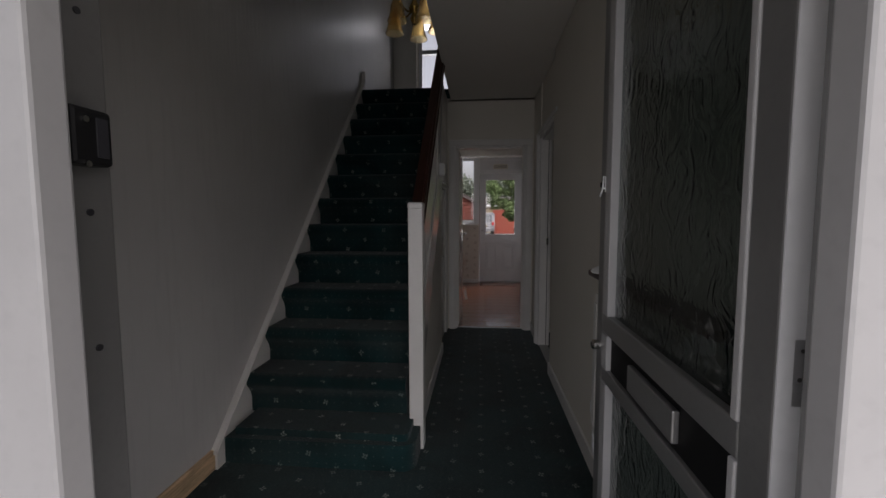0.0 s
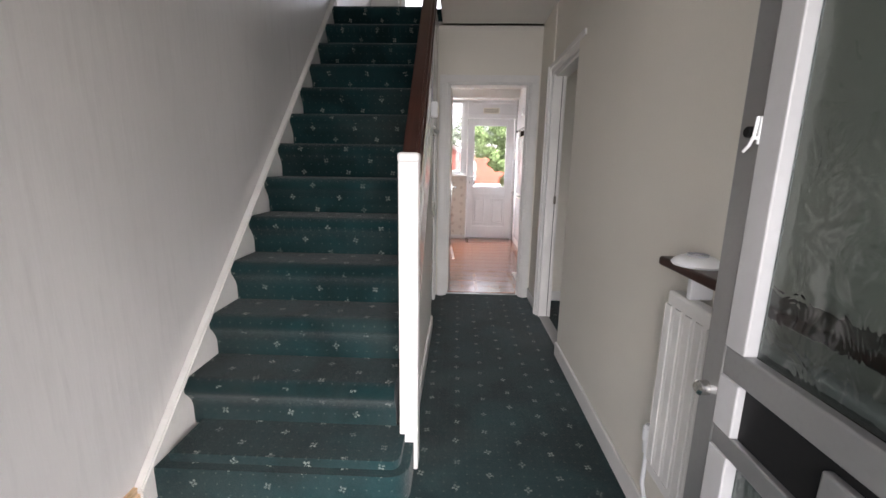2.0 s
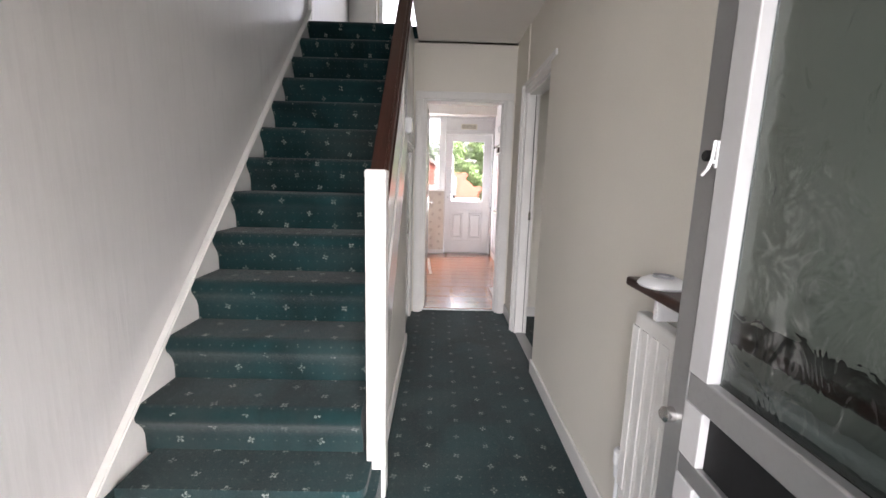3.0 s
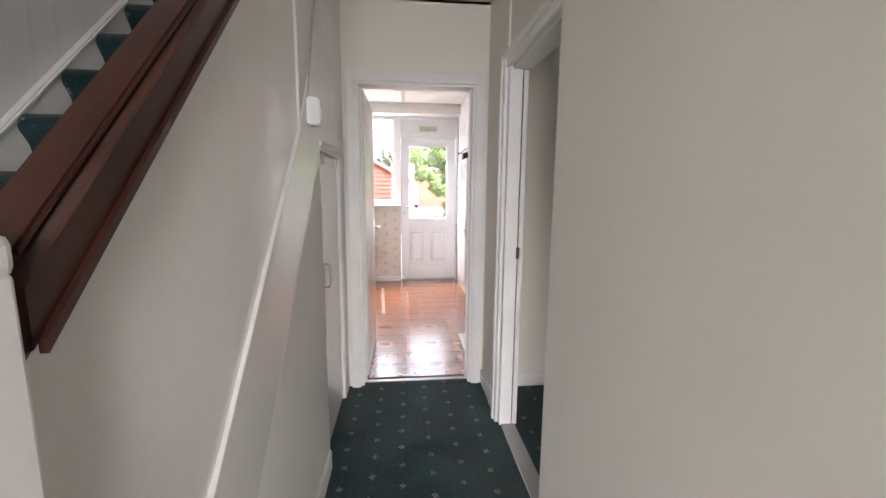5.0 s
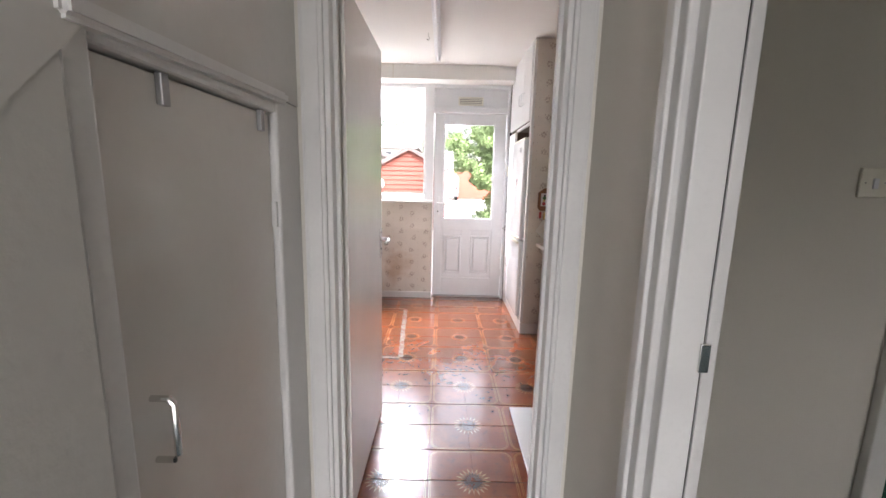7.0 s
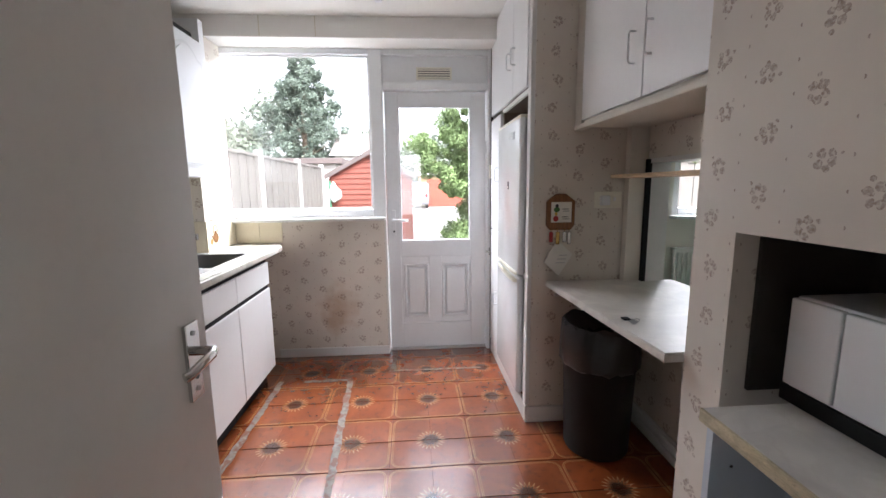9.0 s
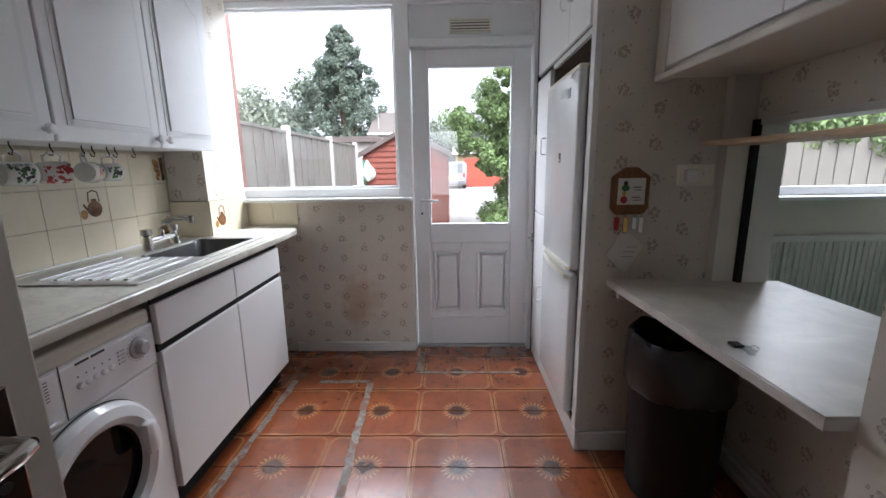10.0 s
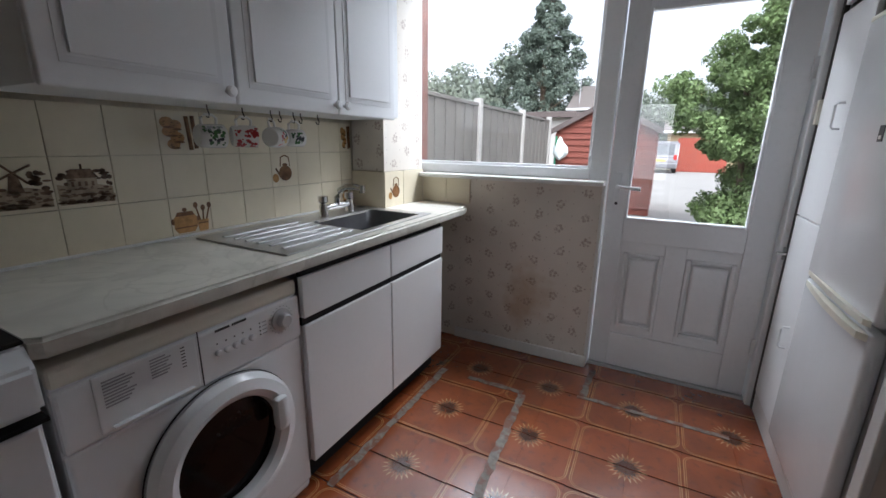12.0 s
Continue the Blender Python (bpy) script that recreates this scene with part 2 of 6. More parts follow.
def leafage(name, c):
    s = Shade(name, 0.6, 0, 0.3)
    geo = s.node("ShaderNodeNewGeometry")
    rnd = Ex(s.tree, geo.outputs["Random Per Island"])
    s.colour(s.mix(s.mix(tone(c, 0.65), tone(c, 1.3), rnd), tone(c, 0.7), s.ramp(s.noise(1.2, 3), 0.35, 0.65, 0, 0.7)))
    s.set("Transmission Weight", 0.0)
    return s.mat


M_LEFT = embossed("embossed_paper", (0.66, 0.65, 0.64))
M_CREAM = plain("cream_paint", (0.72, 0.69, 0.62), 0.72, vary=0.05, scale=1.3, fine=120, bump=0.12)
M_CEIL = plain("ceiling_paint", (0.78, 0.76, 0.72), 0.8, vary=0.04, scale=1.2, fine=90, bump=0.2)
M_GLOSS = plain("white_gloss_paint", (0.72, 0.70, 0.66), 0.15, vary=0.05, scale=2.0, fine=40, bump=0.03)
M_LEAF = plain("door_gloss_paint", (0.74, 0.71, 0.66), 0.18, vary=0.04, scale=1.5, fine=30, bump=0.04)
M_TRIM = plain("trim_paint", (0.72, 0.71, 0.685), 0.38, vary=0.06, scale=5, fine=70, bump=0.06)
M_CARPET = carpet("green_fleck_carpet", (0.0085, 0.034, 0.036), (0.36, 0.38, 0.34), 0.14, 0.0165, 0.0467)
M_RUNNER = runner_carpet("green_row_carpet")
M_PAPER = wallpaper("flower_wallpaper", (0.72, 0.665, 0.59), (0.30, 0.215, 0.17), 0.135, 0.026)
M_WHITE = plain("white_laminate", (0.80, 0.80, 0.80), 0.3, vary=0.03, scale=2, fine=50, bump=0.03)
M_VINYLDOOR = plain("white_wrapped_door", (0.80, 0.81, 0.825), 0.35, vary=0.03, scale=2, fine=120, bump=0.05)
M_APPLIANCE = plain("white_enamel", (0.82, 0.83, 0.84), 0.22, vary=0.02, scale=3, fine=30, bump=0.02)
M_OLDPLASTIC = plain("yellowed_plastic", (0.80, 0.77, 0.66), 0.4, vary=0.08)
M_BLACK = plain("black_plastic", (0.009, 0.009, 0.0095), 0.55, spec=0.25, vary=0.2)
M_DARKGLASS = plain("dark_door_glass", (0.008, 0.008, 0.009), 0.06, spec=0.2, vary=0.1, bump=0)
M_STEEL = plain("brushed_steel", (0.52, 0.52, 0.52), 0.30, 1.0, vary=0.08, scale=4, fine=90, stretch=(8, 1, 1), bump=0.05)
M_CHROME = plain("worn_chrome", (0.66, 0.65, 0.63), 0.16, 1.0, vary=0.1)
M_ALU = plain("grey_aluminium", (0.36, 0.36, 0.355), 0.42, 0.75, vary=0.08, scale=3, fine=80)
M_SILVER = plain("silver_paint", (0.52, 0.52, 0.53), 0.36, 0.3, vary=0.05)
M_UPVC = plain("white_frame_paint", (0.78, 0.79, 0.80), 0.38, vary=0.06, scale=3, fine=45, bump=0.06)
M_FRAME = plain("grey_frame_paint", (0.46, 0.46, 0.46), 0.45, vary=0.08, scale=4, fine=45)
M_ROUGHPAPER = plain("textured_paper", (0.66, 0.645, 0.60), 0.6, vary=0.05, scale=6, fine=55, bump=0.7)
M_TOP = marble("marbled_laminate", (0.66, 0.64, 0.57), (0.42, 0.40, 0.34))
M_COUNTER = marble("pale_laminate", (0.70, 0.67, 0.62), (0.58, 0.55, 0.50))
M_WALLTILE = plain("cream_glazed_tile", (0.72, 0.645, 0.49), 0.16, vary=0.06, scale=4, fine=20, bump=0.04)
M_GROUT = plain("grout", (0.60, 0.53, 0.41), 0.9, vary=0.2, scale=6, fine=100)
M_PRINT = plain("brown_print", (0.20, 0.10, 0.045), 0.25, vary=0.5, scale=25, fine=90, bump=0)
M_PRINTPALE = plain("ochre_print", (0.50, 0.27, 0.10), 0.25, vary=0.4, scale=30, fine=90, bump=0)
M_PRINTGREY = plain("sepia_print", (0.20, 0.13, 0.085), 0.25, vary=0.6, scale=40, fine=120, bump=0)
M_FLOORTILE = vinyl_tile("terracotta_vinyl_tile")
M_SEAM = plain("dark_joint", (0.06, 0.03, 0.018), 0.8, vary=0.3, scale=8)
M_TAPE = worn_tape("grey_tape")
M_DARKWOOD = wood("mahogany_stain", (0.034, 0.011, 0.007), 0.3, (14, 1, 1.0))
M_PINE = wood("pale_pine", (0.62, 0.44, 0.27), 0.45, (14, 1, 14))
M_PLAQUE = wood("brown_plaque_wood", (0.22, 0.09, 0.03), 0.4, (14, 14, 1), 9)
M_OAKEDGE = wood("chipboard_edge", (0.52, 0.45, 0.30), 0.55, (3, 1, 3), 14)
M_GLASS = glass("window_glass", spec=0.12)
M_WAVY = glass("pattern_glass", (0.36, 0.41, 0.39), 0.03, 0.3)
M_BRASS = plain("brass", (0.62, 0.42, 0.13), 0.25, 1.0, vary=0.15)
M_TULIP = glass("amber_glass", (0.9, 0.72, 0.42), 0.2)
M_BAG = plain("black_bin_bag", (0.014, 0.014, 0.015), 0.3, vary=0.3, fine=30, bump=0.4)
M_PAPERWHITE = plain("white_paper", (0.80, 0.78, 0.74), 0.8, vary=0.04)
M_RED = plain("red_print", (0.45, 0.03, 0.03), 0.3, vary=0.2)
M_GREENINK = plain("green_print", (0.05, 0.16, 0.04), 0.4, vary=0.3)
M_INK = plain("dark_ink", (0.03, 0.03, 0.035), 0.5, vary=0.2)
M_GREYINK = plain("grey_ink", (0.40, 0.40, 0.42), 0.5, vary=0.2)
M_CHINA = plain("white_china", (0.80, 0.78, 0.73), 0.12, vary=0.03, bump=0)
M_YELLOW = plain("yellow_print", (0.62, 0.40, 0.05), 0.3, vary=0.2)
M_BLUEGREY = plain("blue_grey_melamine", (0.50, 0.56, 0.62), 0.4, vary=0.04)
# dark brown that puts the fridge recess's shade into its boards
M_BROWNSHADE = plain("brown_recess_shade", (0.10, 0.065, 0.045), 0.7, vary=0.25, scale=5)
# near-black colour that stands for shade deep inside recesses
M_DARKSHADE = plain("dark_recess_shade", (0.045, 0.038, 0.033), 0.7, vary=0.2)


# ---- mesh helpers ----
def box(bm, x0, x1, y0, y1, z0, z1, bevel=0.0, seg=2):
    made = bmesh.ops.create_cube(bm, size=1, matrix=Matrix.Translation(((x0 + x1) / 2, (y0 + y1) / 2, (z0 + z1) / 2)) @ Matrix.Diagonal((abs(x1 - x0), abs(y1 - y0), abs(z1 - z0), 1)))
    if bevel:
        edges = {e for v in made["verts"] for e in v.link_edges}
        bmesh.ops.bevel(bm, geom=list(edges), offset=bevel, segments=seg, affect="EDGES", profile=0.5)
    return bm


def rod(bm, a, b, r0, r1=None, seg=14):
    a, b = Vector(a), Vector(b)
    turn = (b - a).to_track_quat("Z", "Y").to_matrix().to_4x4()
    bmesh.ops.create_cone(bm, cap_ends=True, segments=seg, radius1=r0, radius2=r0 if r1 is None else r1, depth=(b - a).length, matrix=Matrix.Translation((a + b) / 2) @ turn)
    return bm


def pipe(bm, points, r, seg=8):
    """A round bar along points."""
    points = [Vector(p) for p in points]
    rings = []
    for n, p in enumerate(points):
        way = (points[min(n + 1, len(points) - 1)] - points[max(n - 1, 0)]).normalized()
        side = way.cross(Vector((0, 0, 1)) if abs(way.z) < 0.9 else Vector((1, 0, 0))).normalized()
        up = side.cross(way)
        rings.append([bm.verts.new(p + r * (math.cos(2 * math.pi * k / seg) * side + math.sin(2 * math.pi * k / seg) * up)) for k in range(seg)])
    for one, two in zip(rings, rings[1:]):
        for k in range(seg):
            bm.faces.new((one[k], one[(k + 1) % seg], two[(k + 1) % seg], two[k]))
    bm.faces.new(rings[0][::-1])
    bm.faces.new(rings[-1])
    return bm


def lathe(bm, profile, centre=(0, 0, 0), seg=24, axis="z", ring_shape=False):
    """A turned shape from (radius, height) pairs."""
    rings = []
    for r, h in profile:
        ring = []
        for k in range(seg):
            a = 2 * math.pi * k / seg
            p = (r * math.cos(a), r * math.sin(a), h)
            if axis == "x":
                p = (h, p[0], p[1])
            if axis == "y":
                p = (p[0], h, p[1])
            ring.append(bm.verts.new(Vector(centre) + Vector(p)))
        rings.append(ring)
    for one, two in zip(rings, rings[1:]):
        for k in range(seg):
            bm.faces.new((one[k], one[(k + 1) % seg], two[(k + 1) % seg], two[k]))
    if ring_shape:
        for k in range(seg):
            bm.faces.new((rings[-1][k], rings[-1][(k + 1) % seg], rings[0][(k + 1) % seg], rings[0][k]))
    else:
        bm.faces.new(rings[0])
        bm.faces.new(rings[-1])
    bmesh.ops.recalc_face_normals(bm, faces=bm.faces)
    return bm


def prism(bm, outline, axis, a, b):
    """An outline of (p, q) pairs drawn out along an axis from a to b: (y, z) along x, (x, z) along y, (x, y) along z."""
    def at(p, q, h):
        return {"x": (h, p, q), "y": (p, h, q), "z": (p, q, h)}[axis]
    one, two = [bm.verts.new(at(p, q, a)) for p, q in outline], [bm.verts.new(at(p, q, b)) for p, q in outline]
    n = len(outline)
    bm.faces.new(one)
    bm.faces.new(two[::-1])
    for k in range(n):
        bm.faces.new((one[k], one[(k + 1) % n], two[(k + 1) % n], two[k]))
    bmesh.ops.recalc_face_normals(bm, faces=bm.faces)
    return bm


def bent(outline, c, r, steps=5):
    """Nothing but an arc of points: centre c, from angle outline[0] to outline[1] in degrees."""
    a0, a1 = outline
    return [(c[0] + r * math.cos(radians(a0 + (a1 - a0) * k / steps)), c[1] + r * math.sin(radians(a0 + (a1 - a0) * k / steps))) for k in range(steps + 1)]


def mesh_of(name, bm, material, smooth=False):
    data = bpy.data.meshes.new(name)
    bm.to_mesh(data)
    bm.free()
    data.materials.append(material)
    if smooth:
        data.shade_smooth()
        data.set_sharp_from_angle(angle=radians(40))
    return data


def part(name, bm, material, parent=None, label="", smooth=False):
    ob = new(name, mesh_of(name, bm, material, smooth))
    if parent:
        ob.parent = parent
    if label:
        ob["label"] = label
    return ob


def thing(name, label, category, group="", at=None):
    ob = tagged(new(name), label, category, group)
    ob.empty_display_size = 0.1
    if at is not None:
        ob.matrix_world = at
    return ob


def fixed(name, bm, material, label, category="wall"):
    return tagged(part(name, bm, material), label, category, kind="structure")


def B(*a, bevel=0.0, seg=2):
    return box(bmesh.new(), *a, bevel=bevel, seg=seg)


def R(*a, **k):
    return rod(bmesh.new(), *a, **k)


def hull(boxes, bevel=0.0):
    bm = bmesh.new()
    for b in boxes:
        box(bm, *b, bevel=bevel)
    return bm


# ---- structure: floors ----
HALL_Z, CEIL, UP = 0.0, 2.435, 4.95
floor_hall = fixed("floor_hall", B(-1.225, 0.72, 0.62, 4.59, -0.12, 0.0), M_CARPET, "dark green hall carpet with small pale flowers", "carpet")
fixed("floor_kitchen", B(-1.29, 1.56, 4.59, 7.8, -0.12, -0.006), M_SEAM, "dark subfloor under terracotta vinyl tiles", "floor")
fixed("floor_lounge", B(0.72, 3.57, 0.68, 4.57, -0.12, 0.0), M_CARPET, "dark green lounge carpet with pale flecks", "carpet")
fixed("floor_dining", B(1.56, 3.57, 4.57, 7.8, -0.12, 0.0), M_RUNNER, "green carpet with pale dashed rows", "carpet")
part("threshold", B(-0.19, 0.515, 4.575, 4.605, -0.002, 0.006, bevel=0.002), M_ALU, floor_hall, "thin metal threshold strip")

# ---- structure: walls ----
fixed("wall_left_hall", B(-1.40, -1.225, 0.55, 4.60, -0.12, UP), M_LEFT, "grey-white wall with upright embossed paper")
fixed("wall_left_kitchen", B(-1.40, -1.295, 4.60, 7.85, -0.12, CEIL + 0.1), M_GROUT, "kitchen wall behind cream glazed tiles")
fixed("wall_left_landing", B(-1.40, -1.225, 4.60, 6.5, CEIL + 0.1, UP), M_LEFT, "landing wall with embossed paper")
FY = 0.604
front = hull([(-1.225, -0.60, FY, FY + 0.13, -0.12, UP), (0.555, 3.6, FY, FY + 0.13, -0.12, 1.0), (0.555, 2.62, FY, FY + 0.13, 1.0, UP), (3.4, 3.6, FY, FY + 0.13, 1.0, UP),
              (2.62, 3.4, FY, FY + 0.13, 1.78, UP), (-0.60, 0.555, FY, FY + 0.13, 2.16, UP)])
# added slab, out of view, keeps high sky light off the near hall
fixed("sky_blocker", B(-1.1, 1.1, -1.30, 0.602, 2.24, 2.34, bevel=0.01), M_TRIM, "unseen slab added over the entrance to block high sky", "canopy")
fixed("wall_front", front, M_CREAM, "plain cream front wall round the entrance")
fixed("wall_right_hall", hull([(0.60, 0.72, 0.68, 3.30, 0, CEIL), (0.625, 0.72, 3.30, 4.06, 1.955, CEIL), (0.615, 0.72, 4.06, 4.53, 0, CEIL)]), M_CREAM, "cream painted hall wall with a doorway")
kwall = hull([(-1.29, -0.235, 4.53, 4.65, 0, CEIL), (0.56, 1.62, 4.53, 4.65, 0, CEIL), (-0.235, 0.56, 4.53, 4.65, 1.985, CEIL)])
fixed("wall_between", kwall, M_CREAM, "cream wall with the kitchen doorway")
fixed("wall_lounge_back", hull([(0.72, 1.60, 4.45, 4.528, 0, CEIL), (1.60, 2.33, 4.45, 4.57, 1.962, CEIL), (2.33, 3.57, 4.45, 4.57, 0, CEIL)]), M_CREAM, "cream lounge wall with an inner doorway")
fixed("wall_right_house", B(3.57, 3.72, 0.55, 7.85, -0.12, CEIL), M_CREAM, "pale plain side wall")
kright = hull([(1.46, 1.56, 4.65, 5.70, 0, CEIL), (1.46, 1.56, 6.60, 7.70, 0, CEIL), (1.46, 1.56, 5.70, 6.60, 0, 0.76), (1.46, 1.56, 5.70, 6.60, 1.43, CEIL)])
fixed("wall_kitchen_hatch", kright, M_PAPER, "flower-papered wall with a serving hatch")
nichewall = hull([(1.07, 1.455, 5.53, 5.680, 0, CEIL), (1.07, 1.13, 4.65, 5.53, 1.185, CEIL)])
fixed("wall_niche", nichewall, M_PAPER, "flower-papered pier and wall above a recess")
fixed("wall_under_window", hull([(-1.29, 0.045, 7.665, 7.80, 0, 1.06)]), M_PAPER, "flower-papered wall under the kitchen window")
fixed("wall_back_dining", hull([(1.47, 2.35, 7.75, 7.87, 0, CEIL), (2.35, 3.4, 7.75, 7.87, 0, 1.05), (2.35, 3.4, 7.75, 7.87, 2.1, CEIL), (3.4, 3.57, 7.75, 7.87, 0, CEIL), (0.85, 1.47, 7.75, 7.87, 0, CEIL)]), M_CREAM, "pale dining room wall with a window")
fixed("wall_corner_boxing", B(-1.283, -1.064, 7.25, 7.66, 1.106, 2.28), M_PAPER, "flower-papered boxing in the kitchen corner")
fixed("outer_brick_reveal", B(-1.40, -1.185, 7.79, 7.95, 0, 2.6), plain("red_brick", (0.15, 0.06, 0.045), 0.85, vary=0.3, scale=9, fine=40, bump=0.5), "red brick edge outside the window")
# stair side and landing
fixed("wall_landing_back", hull([(-1.225, -0.85, 6.30, 6.42, 2.6, UP), (-0.30, 0.72, 6.30, 6.42, 2.6, UP), (-0.85, -0.30, 6.30, 6.42, 2.6, 3.02), (-0.85, -0.30, 6.30, 6.42, 4.15, UP)]), M_CREAM, "landing wall with a tall window")
fixed("wall_landing_side", B(0.6, 0.72, 0.68, 6.3, CEIL + 0.2, UP), M_CREAM, "plain landing wall")
fixed("wall_landing_front", B(-1.225, 0.6, 2.0, 2.1, CEIL + 0.2, UP), M_CREAM, "plain upstairs wall")
fixed("landing_floor", hull([(-1.225, -0.2, 4.56, 6.3, 2.44, 2.56), (-0.2, 0.6, 3.6, 6.3, 2.44, 2.56)]), M_CARPET, "dark green landing carpet", "carpet")
part("landing_panel", B(-1.215, -0.87, 6.24, 6.29, 2.6, 4.6, bevel=0.004), M_GLOSS)
tagged(bpy.data.objects["landing_panel"], "white painted door panel on the landing", "door", kind="structure")

# ---- structure: ceilings ----
fixed("ceiling_hall", hull([(-0.25, 0.72, 0.68, 4.53, CEIL, CEIL + 0.2), (-1.225, -0.25, 0.68, 2.35, CEIL, CEIL + 0.2)]), M_CEIL, "off-white painted hall ceiling", "ceiling")
fixed("ceiling_kitchen", B(-1.295, 1.56, 4.53, 7.85, 2.42, 2.45), M_CEIL, "white kitchen ceiling", "ceiling")
fixed("ceiling_rooms", B(0.72, 3.6, 0.60, 7.85, CEIL - 0.006, CEIL + 0.2), M_CEIL, "white room ceiling", "ceiling")
fixed("ceiling_upstairs", B(-1.40, 0.72, 0.55, 6.42, UP, UP + 0.1), M_CEIL, "white upstairs ceiling", "ceiling")
fixed("beam_window", hull([(-1.295, 0.86, 7.48, 7.80, 2.285, 2.42)], 0.004), M_CEIL, "white boxed beam over the window", "beam")
for seam_x in (-0.72, -0.36):
    part("beam_seam", B(seam_x, seam_x + 0.004, 7.476, 7.481, 2.29, 2.415), M_GROUT, bpy.data.objects["beam_window"])


def skirting(name, x0, x1, y0, y1, h=0.095, mat=None):
    return tagged(part(name, B(x0, x1, y0, y1, 0, h, bevel=0.006), mat or M_TRIM), "white painted wooden skirting board", "skirting", kind="structure")


skirting("baseboard", 0.585, 0.60, 0.735, 3.30)
skirting("baseboard", 0.60, 0.615, 4.105, 4.53)
skirting("baseboard", 0.56, 0.612, 4.515, 4.53)
skirting("baseboard", 0.80, 1.55, 4.435, 4.45)
skirting("baseboard", 3.555, 3.57, 4.57, 7.75)
skirting("baseboard", -0.80, 0.045, 7.65, 7.665, 0.07)
skirting("baseboard", -0.277, -0.262, 2.3, 3.72)
skirting("baseboard", -1.225, -1.205, 0.735, 1.97, 0.10, M_PINE)

# ---- front door and frame ----
frame_front = tagged(thing("door_frame_front", "white and grey metal entrance frame", "door frame"), kind="structure")
for side, x0, x1 in (("jamb", -0.60, -0.47), ("jamb", 0.432, 0.555)):
    part(side, B(x0, x1, 0.604, 0.654, 0, 2.16, bevel=0.006), M_FRAME, frame_front)
part("head", B(-0.47, 0.432, 0.604, 0.654, 2.08, 2.16, bevel=0.006), M_FRAME, frame_front)
part("rebate", B(-0.60, -0.505, 0.656, 0.744, 0, 2.14, bevel=0.004), M_ALU, frame_front, "grey metal rebate with screw holes")
part("rebate", B(0.462, 0.555, 0.656, 0.699, 0, 2.14, bevel=0.004), M_ALU, frame_front, "grey metal hinge rebate")
for z in (0.35, 1.02, 1.22, 1.5, 1.9):
    part("screw", R((-0.507, 0.704, z), (-0.502, 0.704, z), 0.005, seg=10), M_INK, frame_front)
part("sill", B(-0.60, 0.555, 0.554, 0.714, -0.1, 0.004, bevel=0.006), M_ALU, frame_front, "grey metal door sill")
keep = thing("lock_keep", "dark metal lock keep screwed to the door frame", "lock keep")
part("plate", hull([(-0.507, -0.474, 0.657, 0.718, 1.284, 1.362)], 0.006), M_BLACK, keep)
part("slot", B(-0.476, -0.472, 0.692, 0.709, 1.296, 1.350), M_INK, keep)
for z in (1.285, 1.345):
    part("screw", R((-0.476, 0.676, z), (-0.471, 0.676, z), 0.0045, seg=10), M_CHROME, keep)

fd = thing("front_door", "open grey metal front door with patterned glass", "door", at=pose(0.442, 0.714, 0, 0, 0, 89.3))
# leaf runs along local x, its outer face on local +y
L, T = 0.835, 0.05
part("stile", B(0, 0.07, -T, 0, 0.01, 2.03, bevel=0.004), M_ALU, fd)
part("stile", B(L - 0.062, L, -T, 0, 0.01, 2.03, bevel=0.004), M_ALU, fd)
for z0, z1 in ((0.01, 0.11), (0.69, 0.735), (0.845, 0.905), (1.95, 2.03)):
    part("rail", B(0.07, L - 0.062, -T, 0, z0, z1, bevel=0.004), M_ALU, fd)
for z0, z1 in ((0.11, 0.69), (0.735, 0.845), (0.905, 1.95)):
    part("bead", hull([(0.07, 0.088, -0.03, 0.003, z0, z1), (L - 0.118, L - 0.062, -0.03, 0.003, z0, z1)], 0.003), M_FRAME, fd, "pale glazing bead")
for z0, z1 in ((0.11, 0.69), (0.905, 1.95)):
    p = part("pane", B(0.088, L - 0.118, -0.026, -0.020, z0, z1), M_WAVY, fd, "clear glass with a flowing relief pattern")
    p.visible_shadow = False
part("letter_panel", B(0.088, L - 0.118, -0.034, -0.012, 0.735, 0.845), M_BLACK, fd, "black letterbox panel")
flap = part("letter_flap", B(0.27, 0.53, -0.012, 0.004, 0.755, 0.825, bevel=0.004), M_ALU, fd, "silver letterbox flap")
pull = bmesh.new()
box(pull, L - 0.062, L - 0.056, 0.0005, 0.004, 1.29, 1.338, bevel=0.0015)
box(pull, L - 0.062, L - 0.056, 0.003, 0.012, 1.298, 1.304, bevel=0.002)
pipe(pull, [(L - 0.059, 0.008, 1.338), (L - 0.059, 0.010, 1.305), (L - 0.052, 0.012, 1.288), (L - 0.040, 0.013, 1.278)], 0.003)
part("latch_pull", pull, M_UPVC, fd, "pale metal latch pull")
part("lock_cylinder", lathe(bmesh.new(), [(0.0, 0.0), (0.010, 0.0), (0.010, 0.008), (0.008, 0.010), (0.0, 0.010)], (L - 0.035, 0, 1.313), axis="y"), M_BLACK, fd)
part("spindle", lathe(bmesh.new(), [(0.0, 0), (0.016, 0), (0.016, 0.018), (0.010, 0.024), (0, 0.024)], (L - 0.025, 0, 0.79), axis="y"), M_CHROME, fd, "round metal key cylinder")
